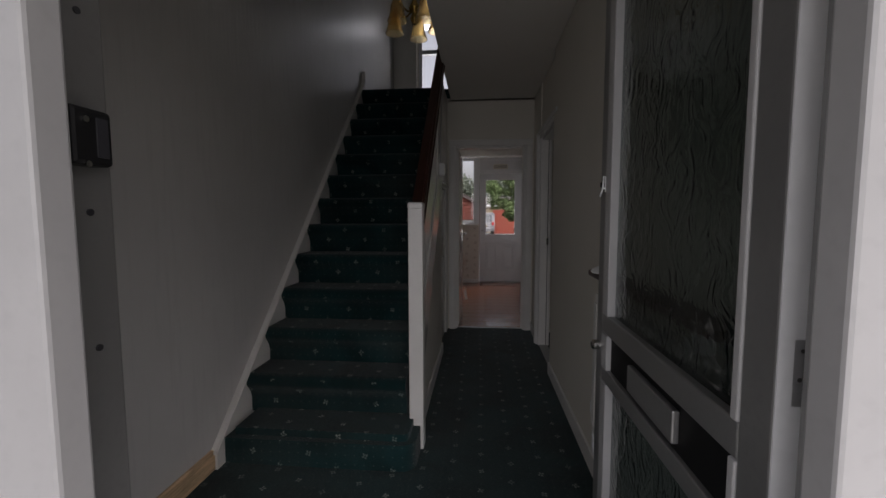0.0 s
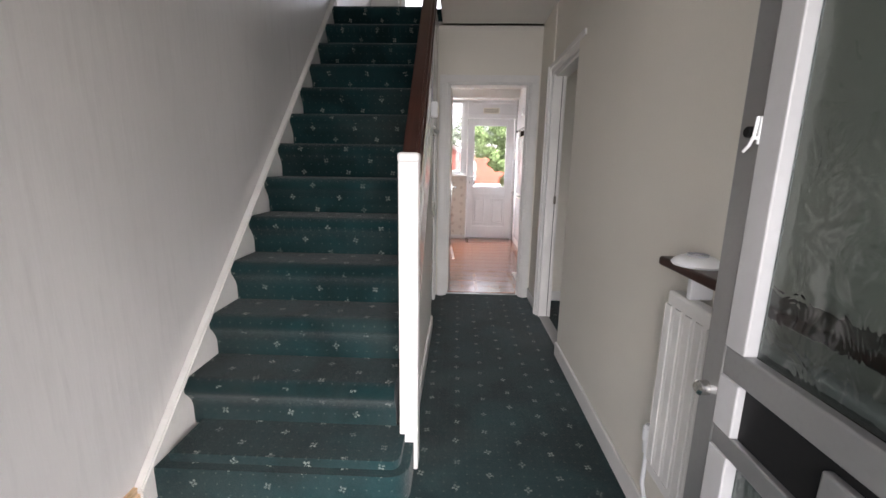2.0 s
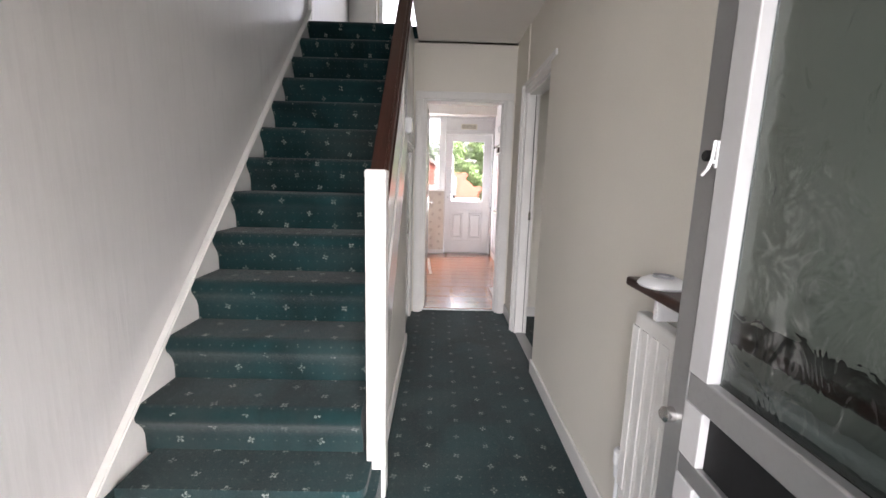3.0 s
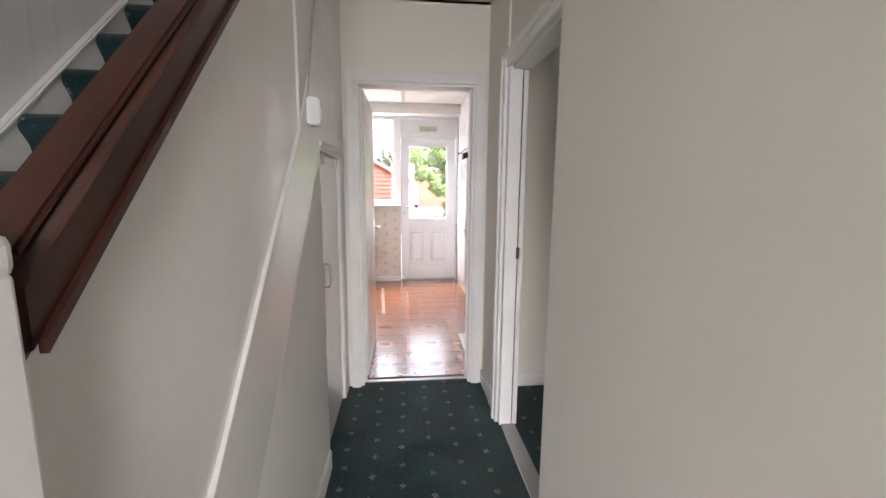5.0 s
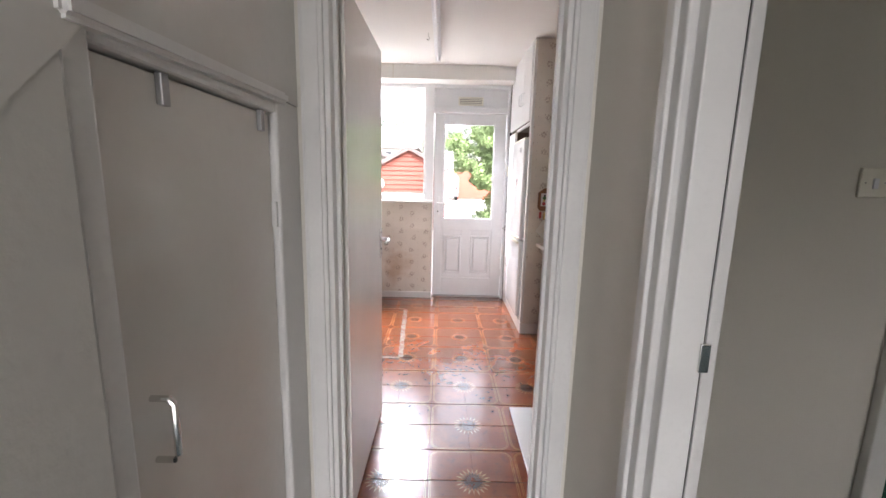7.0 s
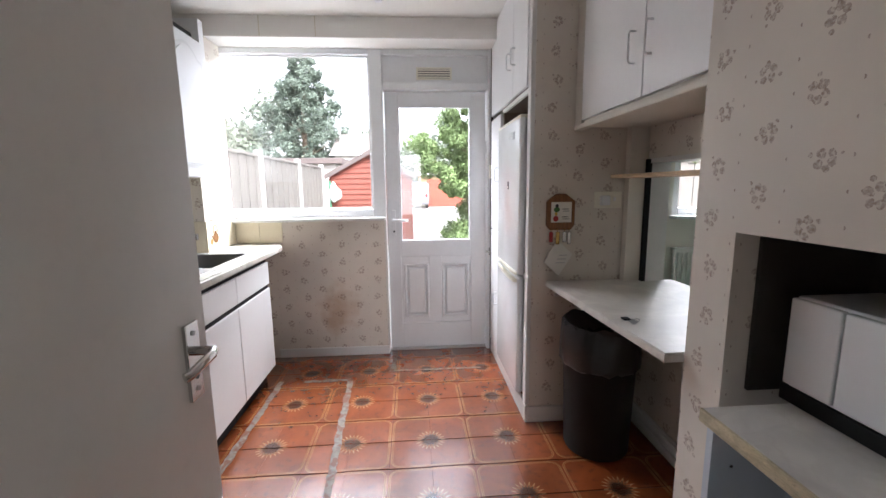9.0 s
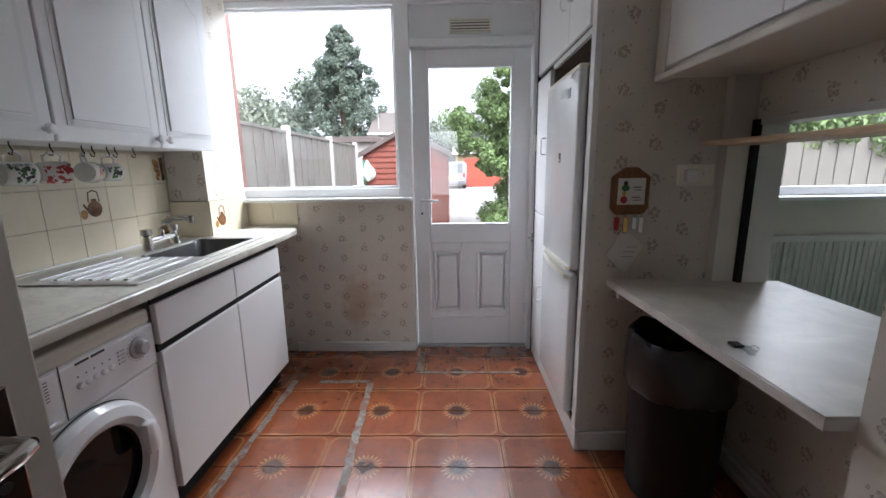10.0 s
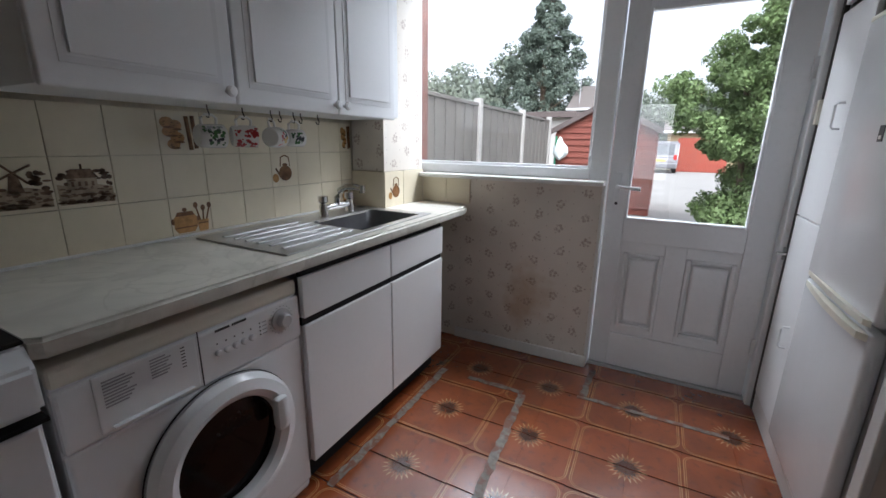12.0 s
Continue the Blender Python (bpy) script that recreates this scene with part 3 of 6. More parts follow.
for z in (0.32, 1.01, 1.75):
    hinge = part("hinge", R((-0.010, -T - 0.004, z - 0.045), (-0.010, -T - 0.004, z + 0.045), 0.008), M_ALU, fd)
    part("knuckle_joint", R((-0.010, -T - 0.004, z - 0.018), (-0.010, -T - 0.004, z + 0.018), 0.0086), M_BLACK, hinge)
    part("hinge_leaf", B(-0.003, 0.001, -T, -T + 0.032, z - 0.045, z + 0.045, bevel=0.0008), M_ALU, hinge)
    for dy, dz in ((0.022, 0.03), (0.010, 0.012), (0.024, -0.008), (0.012, -0.03)):
        part("screw", R((-0.002, -T + dy, z + dz), (-0.0045, -T + dy, z + dz), 0.0032, seg=8), M_CHROME, hinge)
part("edge_strip", B(-0.003, 0.0, -T, 0, 0.01, 2.03), M_UPVC, fd)

# ---- staircase ----
RISE, GOING, NOSE0, TREAD1, SX0, SX1 = 0.1995, 0.2075, 1.985, 0.165, -1.192, -0.325
stairs = tagged(thing("staircase", "straight stair with a fitted dark green flecked carpet", "staircase"), kind="structure")
for k in range(13):
    top, y0 = TREAD1 + RISE * k, NOSE0 + GOING * k
    if k == 12:
        top = 2.562
    low = top - RISE - 0.02
    y1 = y0 + GOING + 0.045
    right = -0.245 if k == 0 else SX1
    rr = 0.043
    outline = [(y0 + 0.046, max(low, 0.0))] + [(y0 + 0.046, top - 0.135), (y0 + 0.036, top - 0.105), (y0 + 0.016, top - 0.075)] + bent((205, 84), (y0 + rr, top - rr), rr, 6) + [(y1, top), (y1, max(low, 0.0))]
    step = bmesh.new()
    if k == 0:
        # bottom step: rounded at its free end
        plan = [(SX0, y0 + 0.004)] + bent((-90, 0), (right - 0.075, y0 + 0.079), 0.075, 7) + [(right, y0 + 0.30), (SX0, y0 + 0.30)]
        prism(step, plan, "z", 0.0, top)
        bmesh.ops.bevel(step, geom=[e for e in step.edges if min(v.co.z for v in e.verts) > top - 0.001], offset=0.036, segments=4, affect="EDGES")
    else:
        prism(step, outline, "x", SX0, right)
    st = part("step", step, M_CARPET, stairs, smooth=True)
    for f in st.data.polygons:
        f.use_smooth = True
    st.data.set_sharp_from_angle(angle=radians(50))


def slope_z(y):
    return TREAD1 + (y - NOSE0) / GOING * RISE


def band(y0, y1, lift0, lift1, x0, x1, bevel=0.0):
    """A board that follows the pitch of the stair between two heights above the nosings."""
    bm = bmesh.new()
    prism(bm, [(y0, slope_z(y0) + lift0), (y1, slope_z(y1) + lift0), (y1, slope_z(y1) + lift1), (y0, slope_z(y0) + lift1)], "x", x0, x1)
    if bevel:
        bmesh.ops.bevel(bm, geom=bm.edges[:], offset=bevel, segments=2, affect="EDGES")
    return bm


part("wall_string", band(1.93, 4.62, -0.30, -0.03, -1.222, -1.194), M_TRIM, stairs, "white painted wall string")
part("string_moulding", band(1.92, 4.62, -0.03, -0.004, -1.222, -1.184, 0.006), M_TRIM, stairs)
part("string_end", B(-1.222, -1.186, 4.60, 4.66, 2.6, 2.78, bevel=0.005), M_TRIM, stairs)
newel = thing("newel_post", "square white painted newel post with chamfered cap", "newel post")
npost = bmesh.new()
box(npost, -0.303, -0.228, 2.185, 2.262, 0.0, 1.255, bevel=0.006)
box(npost, -0.305, -0.226, 2.183, 2.264, 1.250, 1.287, bevel=0.010, seg=2)
part("post", npost, M_TRIM, newel)
prail = bmesh.new()
ya, yb = 2.262, 4.55
prism(prail, [(ya, 1.150), (yb, 1.150 + (yb - ya) * 0.985), (yb, 1.236 + (yb - ya) * 0.985), (ya, 1.244)], "x", -0.305, -0.236)
bmesh.ops.bevel(prail, geom=prail.edges[:], offset=0.014, segments=3, affect="EDGES")
handrail = thing("handrail", "broad dark mahogany handrail above a white panelled stair side", "handrail")
part("rail", prail, M_DARKWOOD, handrail, smooth=True)
fillet = bmesh.new()
prism(fillet, [(ya + 0.02, 1.178), (yb, 1.158 + (yb - ya) * 0.985), (yb, 1.172 + (yb - ya) * 0.985), (ya + 0.02, 1.192)], "x", -0.237, -0.229)
part("moulding", fillet, M_DARKWOOD, handrail, "thin dark moulding along the rail")
topb = bmesh.new()
prism(topb, [(ya + 0.02, 1.256), (yb, 1.232 + (yb - ya) * 0.985), (yb, 1.245 + (yb - ya) * 0.985), (ya + 0.02, 1.266)], "x", -0.298, -0.246)
bmesh.ops.bevel(topb, geom=topb.edges[:], offset=0.005, segments=2, affect="EDGES")
part("capping", topb, M_DARKWOOD, handrail, smooth=True)
# stair side panel, under the handrail
SP = -0.285
side = bmesh.new()
prism(side, [(2.262, 0.0), (3.735, 0.0), (3.735, 1.525), (4.53, 1.525), (4.53, CEIL), (3.52, CEIL - 0.005), (2.262, 1.158)], "x", SP - 0.018, SP)
fixed("stair_side_panel", side, M_GLOSS, "white gloss panelled side of the stair")


def upper_edge(y):
    return 1.535 - 0.985 * (3.43 - y)


def lower_edge(y):
    return 1.49 - 0.985 * (3.77 - y)


string_board = bmesh.new()
prism(string_board, [(2.30, upper_edge(2.30)), (3.43, 1.535), (3.60, lower_edge(4.03)), (4.03, lower_edge(4.03)), (2.30, lower_edge(2.30))], "x", SP - 0.001, SP + 0.0085)
tagged(part("stair_string", string_board, M_GLOSS), "white gloss sloping board on the stair side", "trim", kind="structure")
lower = bmesh.new()
prism(lower, [(2.30, 0.0), (3.735, 0.0), (3.735, lower_edge(3.735) - 0.0005), (2.30, lower_edge(2.30) - 0.0005)], "x", SP - 0.001, SP + 0.0075)
tagged(part("lower_panel", lower, M_ROUGHPAPER), "rough papered panel below the stair board", "wall", kind="structure")
strip = bmesh.new()
prism(strip, [(2.30, upper_edge(2.30) - 0.005), (3.425, upper_edge(3.425) - 0.005), (3.425, upper_edge(3.425) + 0.004), (2.30, upper_edge(2.30) + 0.004)], "x", SP - 0.001, SP + 0.0105)
box(strip, SP - 0.001, SP + 0.009, 3.422, 3.432, 1.535, CEIL - 0.12, bevel=0.002)
tagged(part("cover_strip", strip, M_TRIM), "white wooden cover strip on the stair side", "trim", kind="structure")

# under-stair cupboard
cup = thing("understair_cupboard", "white painted low cupboard door under the stair", "cupboard")
part("frame", hull([(SP - 0.044, SP + 0.002, 3.737, 3.788, 0, 1.505)], 0.008), M_TRIM, cup)
part("frame", hull([(SP - 0.044, SP + 0.001, 3.788, 4.365, 1.482, 1.508)], 0.008), M_TRIM, cup)
part("frame", hull([(SP - 0.044, SP + 0.001, 4.365, 4.53, 0, 1.524)], 0.008), M_TRIM, cup)
lipb = bmesh.new()
prism(lipb, [(3.735, 1.492), (4.405, 1.510), (4.405, 1.540), (3.735, 1.522)], "x", SP - 0.018, SP + 0.022)
bmesh.ops.bevel(lipb, geom=lipb.edges[:], offset=0.008, segments=3, affect="EDGES")
part("lip", lipb, M_TRIM, cup)
DX = SP - 0.020
cdoor = part("door", B(DX - 0.034, DX, 3.792, 4.360, 0.012, 1.478, bevel=0.003), M_LEAF, cup, "white gloss cupboard door")
grip = pipe(bmesh.new(), [(DX, 3.852, 0.960), (DX + 0.030, 3.852, 0.960), (DX + 0.037, 3.852, 0.950), (DX + 0.037, 3.852, 0.860), (DX + 0.030, 3.852, 0.850), (DX, 3.852, 0.850)], 0.0055)
part("handle", grip, M_CHROME, cdoor, "bent chrome pull handle", True)
for y, z in ((3.93, 1.474), (4.29, 1.474)):
    part("catch", hull([(DX, DX + 0.012, y, y + 0.020, z - 0.045, z + 0.006)], 0.002), M_ALU, cdoor)
for z in (0.25, 1.18):
    part("hinge", B(DX, DX + 0.014, 4.352, 4.364, z, z + 0.07, bevel=0.002), M_TRIM, cdoor)

# movement sensor and cable
pir = thing("movement_sensor", "small white movement sensor on the stair side", "sensor")
sensor = bmesh.new()
prism(sensor, [(SP + 0.009, 3.520), (SP + 0.030, 3.524), (SP + 0.052, 3.545), (SP + 0.052, 3.580), (SP + 0.030, 3.600), (SP + 0.009, 3.604)], "z", 1.555, 1.655)
bmesh.ops.bevel(sensor, geom=sensor.edges[:], offset=0.006, segments=2, affect="EDGES")
part("body", sensor, M_UPVC, pir, smooth=True)
part("lens", B(SP + 0.050, SP + 0.0555, 3.548, 3.577, 1.575, 1.625, bevel=0.004), M_OLDPLASTIC, pir, "milky sensor lens")
part("cable", pipe(bmesh.new(), [(SP + 0.014, 3.53, 1.650), (SP + 0.008, 3.62, 1.80), (SP + 0.004, 3.76, 2.05), (SP + 0.004, 3.95, CEIL)], 0.004), M_GREYINK, pir)

# ---- kitchen doorway ----
kf = tagged(thing("door_frame_kitchen", "white painted kitchen door lining with architrave", "door frame"), kind="structure")
for x0, x1, s_ in ((-0.235, -0.185, -1), (0.514, 0.56, 1)):
    part("lining", B(x0, x1, 4.53, 4.65, 0, 1.985, bevel=0.003), M_TRIM, kf)
part("lining", B(-0.185, 0.514, 4.53, 4.65, 1.94, 1.985, bevel=0.003), M_TRIM, kf)
for x0, x1 in ((-0.27, -0.200), (0.529, 0.60)):
    part("architrave", hull([(x0, x1, 4.512, 4.53, 0, 1.955)], 0.005), M_TRIM, kf)
    part("architrave_bead", hull([(x0 + 0.012, x1 - 0.012, 4.504, 4.512, 0, 1.955)], 0.003), M_TRIM, kf)
part("architrave", hull([(-0.27, 0.60, 4.510, 4.53, 1.955, 2.02)], 0.005), M_TRIM, kf)
part("stop", hull([(-0.185, -0.173, 4.575, 4.60, 0, 1.94), (0.502, 0.514, 4.575, 4.60, 0, 1.94)], 0.002), M_TRIM, kf)


def lever(parent, m, side=1):
    """A door handle on a back plate; local x along the lever, z up, y out of the door."""
    plate = part("back_plate", B(-0.022, 0.022, 0, 0.008 * side, -0.075, 0.075, bevel=0.002), M_CHROME, parent, "worn satin metal back plate")
    plate.matrix_basis = m
    bm = bmesh.new()
    rod(bm, (0, 0, 0.02), (0, 0.045 * side, 0.02), 0.009)
    pipe(bm, [(0, 0.043 * side, 0.02), (0.02, 0.05 * side, 0.02), (0.055, 0.05 * side, 0.018), (0.092, 0.047 * side, 0.012), (0.098, 0.042 * side, 0.011)], 0.0088, 10)
    g = part("lever", bm, M_CHROME, plate, smooth=True)
    for z in (-0.055, 0.055):
        part("screw", R((0, 0.008 * side, z), (0, 0.0105 * side, z), 0.005, seg=8), M_ALU, plate)
    part("keyhole", R((0, 0.008 * side, -0.03), (0, 0.0095 * side, -0.03), 0.006, seg=10), M_INK, plate)
    return plate


kd = thing("kitchen_door", "open flush white gloss kitchen door", "door", at=pose(-0.203, 4.655, 0, 0, 0, 89.6))
part("leaf", B(0, 0.742, -0.036, 0, 0.012, 1.935, bevel=0.003), M_LEAF, kd)

lever(kd, pose(0.68, -0.036, 0.985, 0, 0, 180))
lever(kd, pose(0.68, 0, 0.985, 0, 180, 0))
for z in (0.2, 1.6):
    part("hinge", R((-0.004, 0.004, z), (-0.004, 0.004, z + 0.08), 0.006, seg=10), M_TRIM, kd)
part("latch", B(0.740, 0.744, -0.028, -0.008, 0.93, 1.04), M_CHROME, kd)

# ---- lounge doorway ----
lf = tagged(thing("door_frame_lounge", "white painted moulded doorway to the lounge", "door frame"), kind="structure")
part("lining", B(0.612, 0.680, 4.0, 4.062, 0, 1.955, bevel=0.003), M_TRIM, lf)
part("lining", B(0.628, 0.725, 3.302, 4.0, 1.91, 1.955, bevel=0.003), M_TRIM, lf)
part("architrave", hull([(0.592, 0.613, 4.03, 4.10, 0, 1.99)], 0.005), M_TRIM, lf)
part("architrave_bead", hull([(0.582, 0.594, 4.06, 4.092, 0, 1.99)], 0.004), M_TRIM, lf)
part("architrave", hull([(0.600, 0.624, 3.302, 4.10, 1.925, 1.99), (0.588, 0.602, 3.17, 4.10, 1.962, 1.995)], 0.005), M_TRIM, lf)
part("door_stop", B(0.6865, 0.712, 4.004, 4.062, 0, 1.955, bevel=0.002), M_TRIM, lf)
# thin dark strip drawn where the rebate has a shadow gap
part("rebate", B(0.6805, 0.686, 4.008, 4.062, 0, 1.955), M_DARKSHADE, lf, "dark strip drawn for the shadow gap of the rebate")
part("keep", B(0.672, 0.692, 3.994, 4.0, 0.955, 1.015, bevel=0.002), M_CHROME, lf, "metal latch keep")
part("threshold", B(0.62, 0.70, 3.31, 4.0, 0.0, 0.008, bevel=0.003), M_ALU, lf)
df = tagged(thing("door_frame_dining", "white painted doorway between two rooms", "door frame"), kind="structure")
part("jamb", B(1.55, 1.62, 4.42, 4.58, 0, 1.893, bevel=0.005), M_TRIM, df)
part("jamb", B(2.31, 2.38, 4.42, 4.58, 0, 1.893, bevel=0.005), M_TRIM, df)
part("head", B(1.55, 2.38, 4.42, 4.58, 1.895, 1.96, bevel=0.005), M_TRIM, df)
part("threshold", B(1.62, 2.31, 4.46, 4.56, 0, 0.01, bevel=0.003), M_SEAM, df)
sw = thing("light_switch", "square white light switch on the lounge wall", "light switch")
part("plate", B(1.37, 1.455, 4.441, 4.45, 1.295, 1.38, bevel=0.003), M_OLDPLASTIC, sw)
part("rocker", B(1.405, 1.42, 4.436, 4.442, 1.32, 1.35, bevel=0.002), M_UPVC, sw)
for x in (1.384, 1.441):
    part("screw", R((x, 4.442, 1.337), (x, 4.440, 1.337), 0.003, seg=8), M_CHROME, sw)

# ---- hall radiator, shelf and disc ----
rad = thing("hall_radiator", "white panel radiator under a dark wooden shelf", "radiator")
part("panel", B(0.535, 0.575, 1.02, 1.88, 0.30, 0.90, bevel=0.008), M_TRIM, rad)
for k in range(17):
    part("rib", B(0.531, 0.5345, 1.045 + k * 0.05, 1.079 + k * 0.05, 0.34, 0.86, bevel=0.0032), M_TRIM, rad)
part("bracket", B(0.575, 0.60, 1.3, 1.34, 0.5, 0.6), M_TRIM, rad)
valve = bmesh.new()
lathe(valve, [(0.0, 0), (0.014, 0), (0.016, 0.04), (0.02, 0.05), (0.02, 0.09), (0.012, 0.10), (0, 0.10)], (0.56, 1.93, 0.32), 14)
rod(valve, (0.56, 1.88, 0.34), (0.56, 1.93, 0.34), 0.01)
part("valve", valve, M_UPVC, rad)
part("pipe", pipe(bmesh.new(), [(0.56, 1.93, 0.33), (0.56, 1.935, 0.20), (0.57, 1.92, 0.13), (0.575, 1.86, 0.09), (0.575, 1.82, 0.0)], 0.008), M_UPVC, rad)
shelf = thing("radiator_shelf", "dark brown moulded wooden radiator shelf", "shelf")
part("board", B(0.514, 0.60, 0.98, 1.92, 0.965, 0.992, bevel=0.008, seg=3), M_DARKWOOD, shelf)
for y in (1.10, 1.78):
    part("support", B(0.54, 0.60, y, y + 0.02, 0.90, 0.966, bevel=0.003), M_UPVC, shelf)
disc = thing("white_disc", "round white plastic alarm disc lying on a shelf", "alarm")
part("body", lathe(bmesh.new(), [(0.0, 0.0), (0.058, 0.0), (0.062, 0.006), (0.055, 0.016), (0.04, 0.024), (0.0, 0.027)], (0.557, 1.80, 0.992), 32), M_UPVC, disc, smooth=True)
part("ring", lathe(bmesh.new(), [(0.020, 0.0), (0.026, 0.0), (0.026, 0.006), (0.020, 0.006)], (0.557, 1.80, 1.0165), 28, ring_shape=True), M_GREYINK, disc)

# ---- chandelier over the stair ----
ch = thing("chandelier", "brass chandelier with amber tulip shades over the stair", "chandelier")
cx, cy, cz = -0.46, 3.45, 2.84
part("stem", lathe(bmesh.new(), [(0, -0.13), (0.02, -0.12), (0.035, -0.08), (0.02, -0.04), (0.045, 0.0), (0.02, 0.05), (0.008, 0.08), (0.008, UP - cz), (0, UP - cz)], (cx, cy, cz), 18), M_BRASS, ch, smooth=True)
for k in range(5):
    a = 2 * math.pi * k / 5 + 0.3
    ux, uy = math.cos(a), math.sin(a)
    arm = pipe(bmesh.new(), [(cx, cy, cz), (cx + 0.07 * ux, cy + 0.07 * uy, cz - 0.05), (cx + 0.14 * ux, cy + 0.14 * uy, cz - 0.03), (cx + 0.18 * ux, cy + 0.18 * uy, cz + 0.02)], 0.007)
    arm = part("arm", arm, M_BRASS, ch)
    part("shade", lathe(bmesh.new(), [(0.018, 0.03), (0.03, 0.0), (0.05, -0.05), (0.055, -0.10), (0.075, -0.16), (0.072, -0.16), (0.051, -0.10), (0.046, -0.05), (0.02, 0.02)], (cx + 0.18 * ux, cy + 0.18 * uy, cz), 18, ring_shape=True), M_TULIP, arm, "amber glass tulip shade", True)
# landing window
lw = tagged(thing("window_landing", "tall white landing window", "window"), kind="structure")
part("frame", hull([(-0.85, -0.80, 6.31, 6.38, 3.02, 4.15), (-0.35, -0.30, 6.31, 6.38, 3.02, 4.15), (-0.80, -0.35, 6.31, 6.38, 3.02, 3.07), (-0.80, -0.35, 6.31, 6.38, 3.60, 3.66), (-0.80, -0.35, 6.31, 6.38, 4.10, 4.15)], 0.004), M_UPVC, lw)
part("pane", B(-0.80, -0.35, 6.335, 6.34, 3.07, 4.10), M_GLASS, lw).visible_shadow = False

# ---- kitchen: window, back door ----
kw = tagged(thing("window_kitchen", "large white kitchen window over a deep sill", "window"), kind="structure")
part("frame", hull([(-1.19, -1.136, 7.69, 7.79, 1.085, 2.285), (-0.045, 0.05, 7.69, 7.79, 0.0, 2.285), (-1.136, -0.045, 7.69, 7.79, 1.085, 1.142), (-1.136, -0.045, 7.69, 7.79, 2.246, 2.285)], 0.006), M_UPVC, kw)
part("bead", hull([(-1.136, -1.122, 7.715, 7.74, 1.142, 2.246), (-0.059, -0.045, 7.715, 7.74, 1.142, 2.246), (-1.122, -0.059, 7.715, 7.74, 1.142, 1.156), (-1.122, -0.059, 7.715, 7.74, 2.232, 2.246)], 0.003), M_UPVC, kw)
part("pane", B(-1.13, -0.05, 7.745, 7.75, 1.148, 2.24), M_GLASS, kw).visible_shadow = False
part("window_sill", B(-1.05, 0.047, 7.595, 7.70, 1.060, 1.084, bevel=0.007), M_TRIM, kw, "white gloss sill board")
part("corner_bead", B(0.036, 0.052, 7.650, 7.69, 0.07, 1.06, bevel=0.003), M_TRIM, kw)
tagged(part("wall_window_reveal", hull([(-1.29, -1.19, 7.665, 7.80, 1.084, 2.285)]), M_PAPER), "flower-papered strip beside the window", "wall", kind="structure")

bdf = tagged(thing("door_frame_back", "white painted back door frame with a panel above", "door frame"), kind="structure")
part("jamb", B(0.822, 0.875, 7.68, 7.80, 0, 2.285, bevel=0.005), M_UPVC, bdf)
part("transom", B(0.05, 0.822, 7.69, 7.80, 2.005, 2.055, bevel=0.005), M_UPVC, bdf)
part("head", B(0.05, 0.822, 7.69, 7.80, 2.245, 2.285, bevel=0.005), M_UPVC, bdf)
part("panel", B(0.05, 0.822, 7.725, 7.775, 2.055, 2.245), M_UPVC, bdf)
part("sill", B(0.05, 0.875, 7.722, 7.85, -0.1, 0.014, bevel=0.005), M_FRAME, bdf, "worn grey metal door sill")
part("dark_gap_strip", B(0.846, 0.862, 7.656, 7.682, 0, 2.285), M_DARKSHADE, bdf, "dark strip in the gap beside the frame")
vent = thing("wall_vent", "small yellowed slatted vent above the back door", "vent")
part("frame", hull([(0.30, 0.56, 7.715, 7.726, 2.082, 2.092), (0.30, 0.56, 7.715, 7.726, 2.158, 2.168), (0.30, 0.312, 7.715, 7.726, 2.092, 2.158), (0.548, 0.56, 7.715, 7.726, 2.092, 2.158)], 0.002), M_OLDPLASTIC, vent)
part("backing", B(0.312, 0.548, 7.7235, 7.7245, 2.092, 2.158), M_INK, vent)
for k in range(4):
    part("slat", B(0.312, 0.548, 7.716, 7.7225, 2.095 + k * 0.0165, 2.105 + k * 0.0165, bevel=0.001), M_OLDPLASTIC, vent)

bd = thing("back_door", "white half-glazed back door with two lower panels", "door")
X0, X1 = 0.056, 0.816
part("stile", B(X0, 0.153, 7.735, 7.782, 0.018, 2.0, bevel=0.004), M_UPVC, bd)
part("stile", B(0.703, X1, 7.735, 7.782, 0.018, 2.0, bevel=0.004), M_UPVC, bd)
part("rail", B(0.153, 0.703, 7.735, 7.782, 1.90, 2.0, bevel=0.004), M_UPVC, bd)
part("rail", B(0.153, 0.703, 7.735, 7.782, 0.76, 0.88, bevel=0.004), M_UPVC, bd)
part("rail", B(0.153, 0.703, 7.735, 7.782, 0.018, 0.22, bevel=0.004), M_UPVC, bd)
part("backing", B(0.153, 0.703, 7.766, 7.780, 0.22, 0.76), M_UPVC, bd)
for x0, x1 in ((0.172, 0.37), (0.472, 0.69)):
    part("panel", hull([(x0 + 0.03, x1 - 0.03, 7.748, 7.768, 0.295, 0.67)], 0.012), M_UPVC, bd)
    part("panel_moulding", hull([(x0, x0 + 0.02, 7.742, 7.767, 0.265, 0.70), (x1 - 0.02, x1, 7.742, 7.767, 0.265, 0.70), (x0 + 0.02, x1 - 0.02, 7.742, 7.767, 0.265, 0.285), (x0 + 0.02, x1 - 0.02, 7.742, 7.767, 0.68, 0.70)], 0.007), M_UPVC, bd)
part("field", hull([(0.153, 0.1715, 7.75, 7.767, 0.22, 0.76), (0.6905, 0.703, 7.75, 7.767, 0.22, 0.76), (0.1715, 0.37, 7.75, 7.767, 0.22, 0.2645), (0.472, 0.6905, 7.75, 7.767, 0.22, 0.2645), (0.1715, 0.37, 7.75, 7.767, 0.7005, 0.76), (0.472, 0.6905, 7.75, 7.767, 0.7005, 0.76)]), M_UPVC, bd)
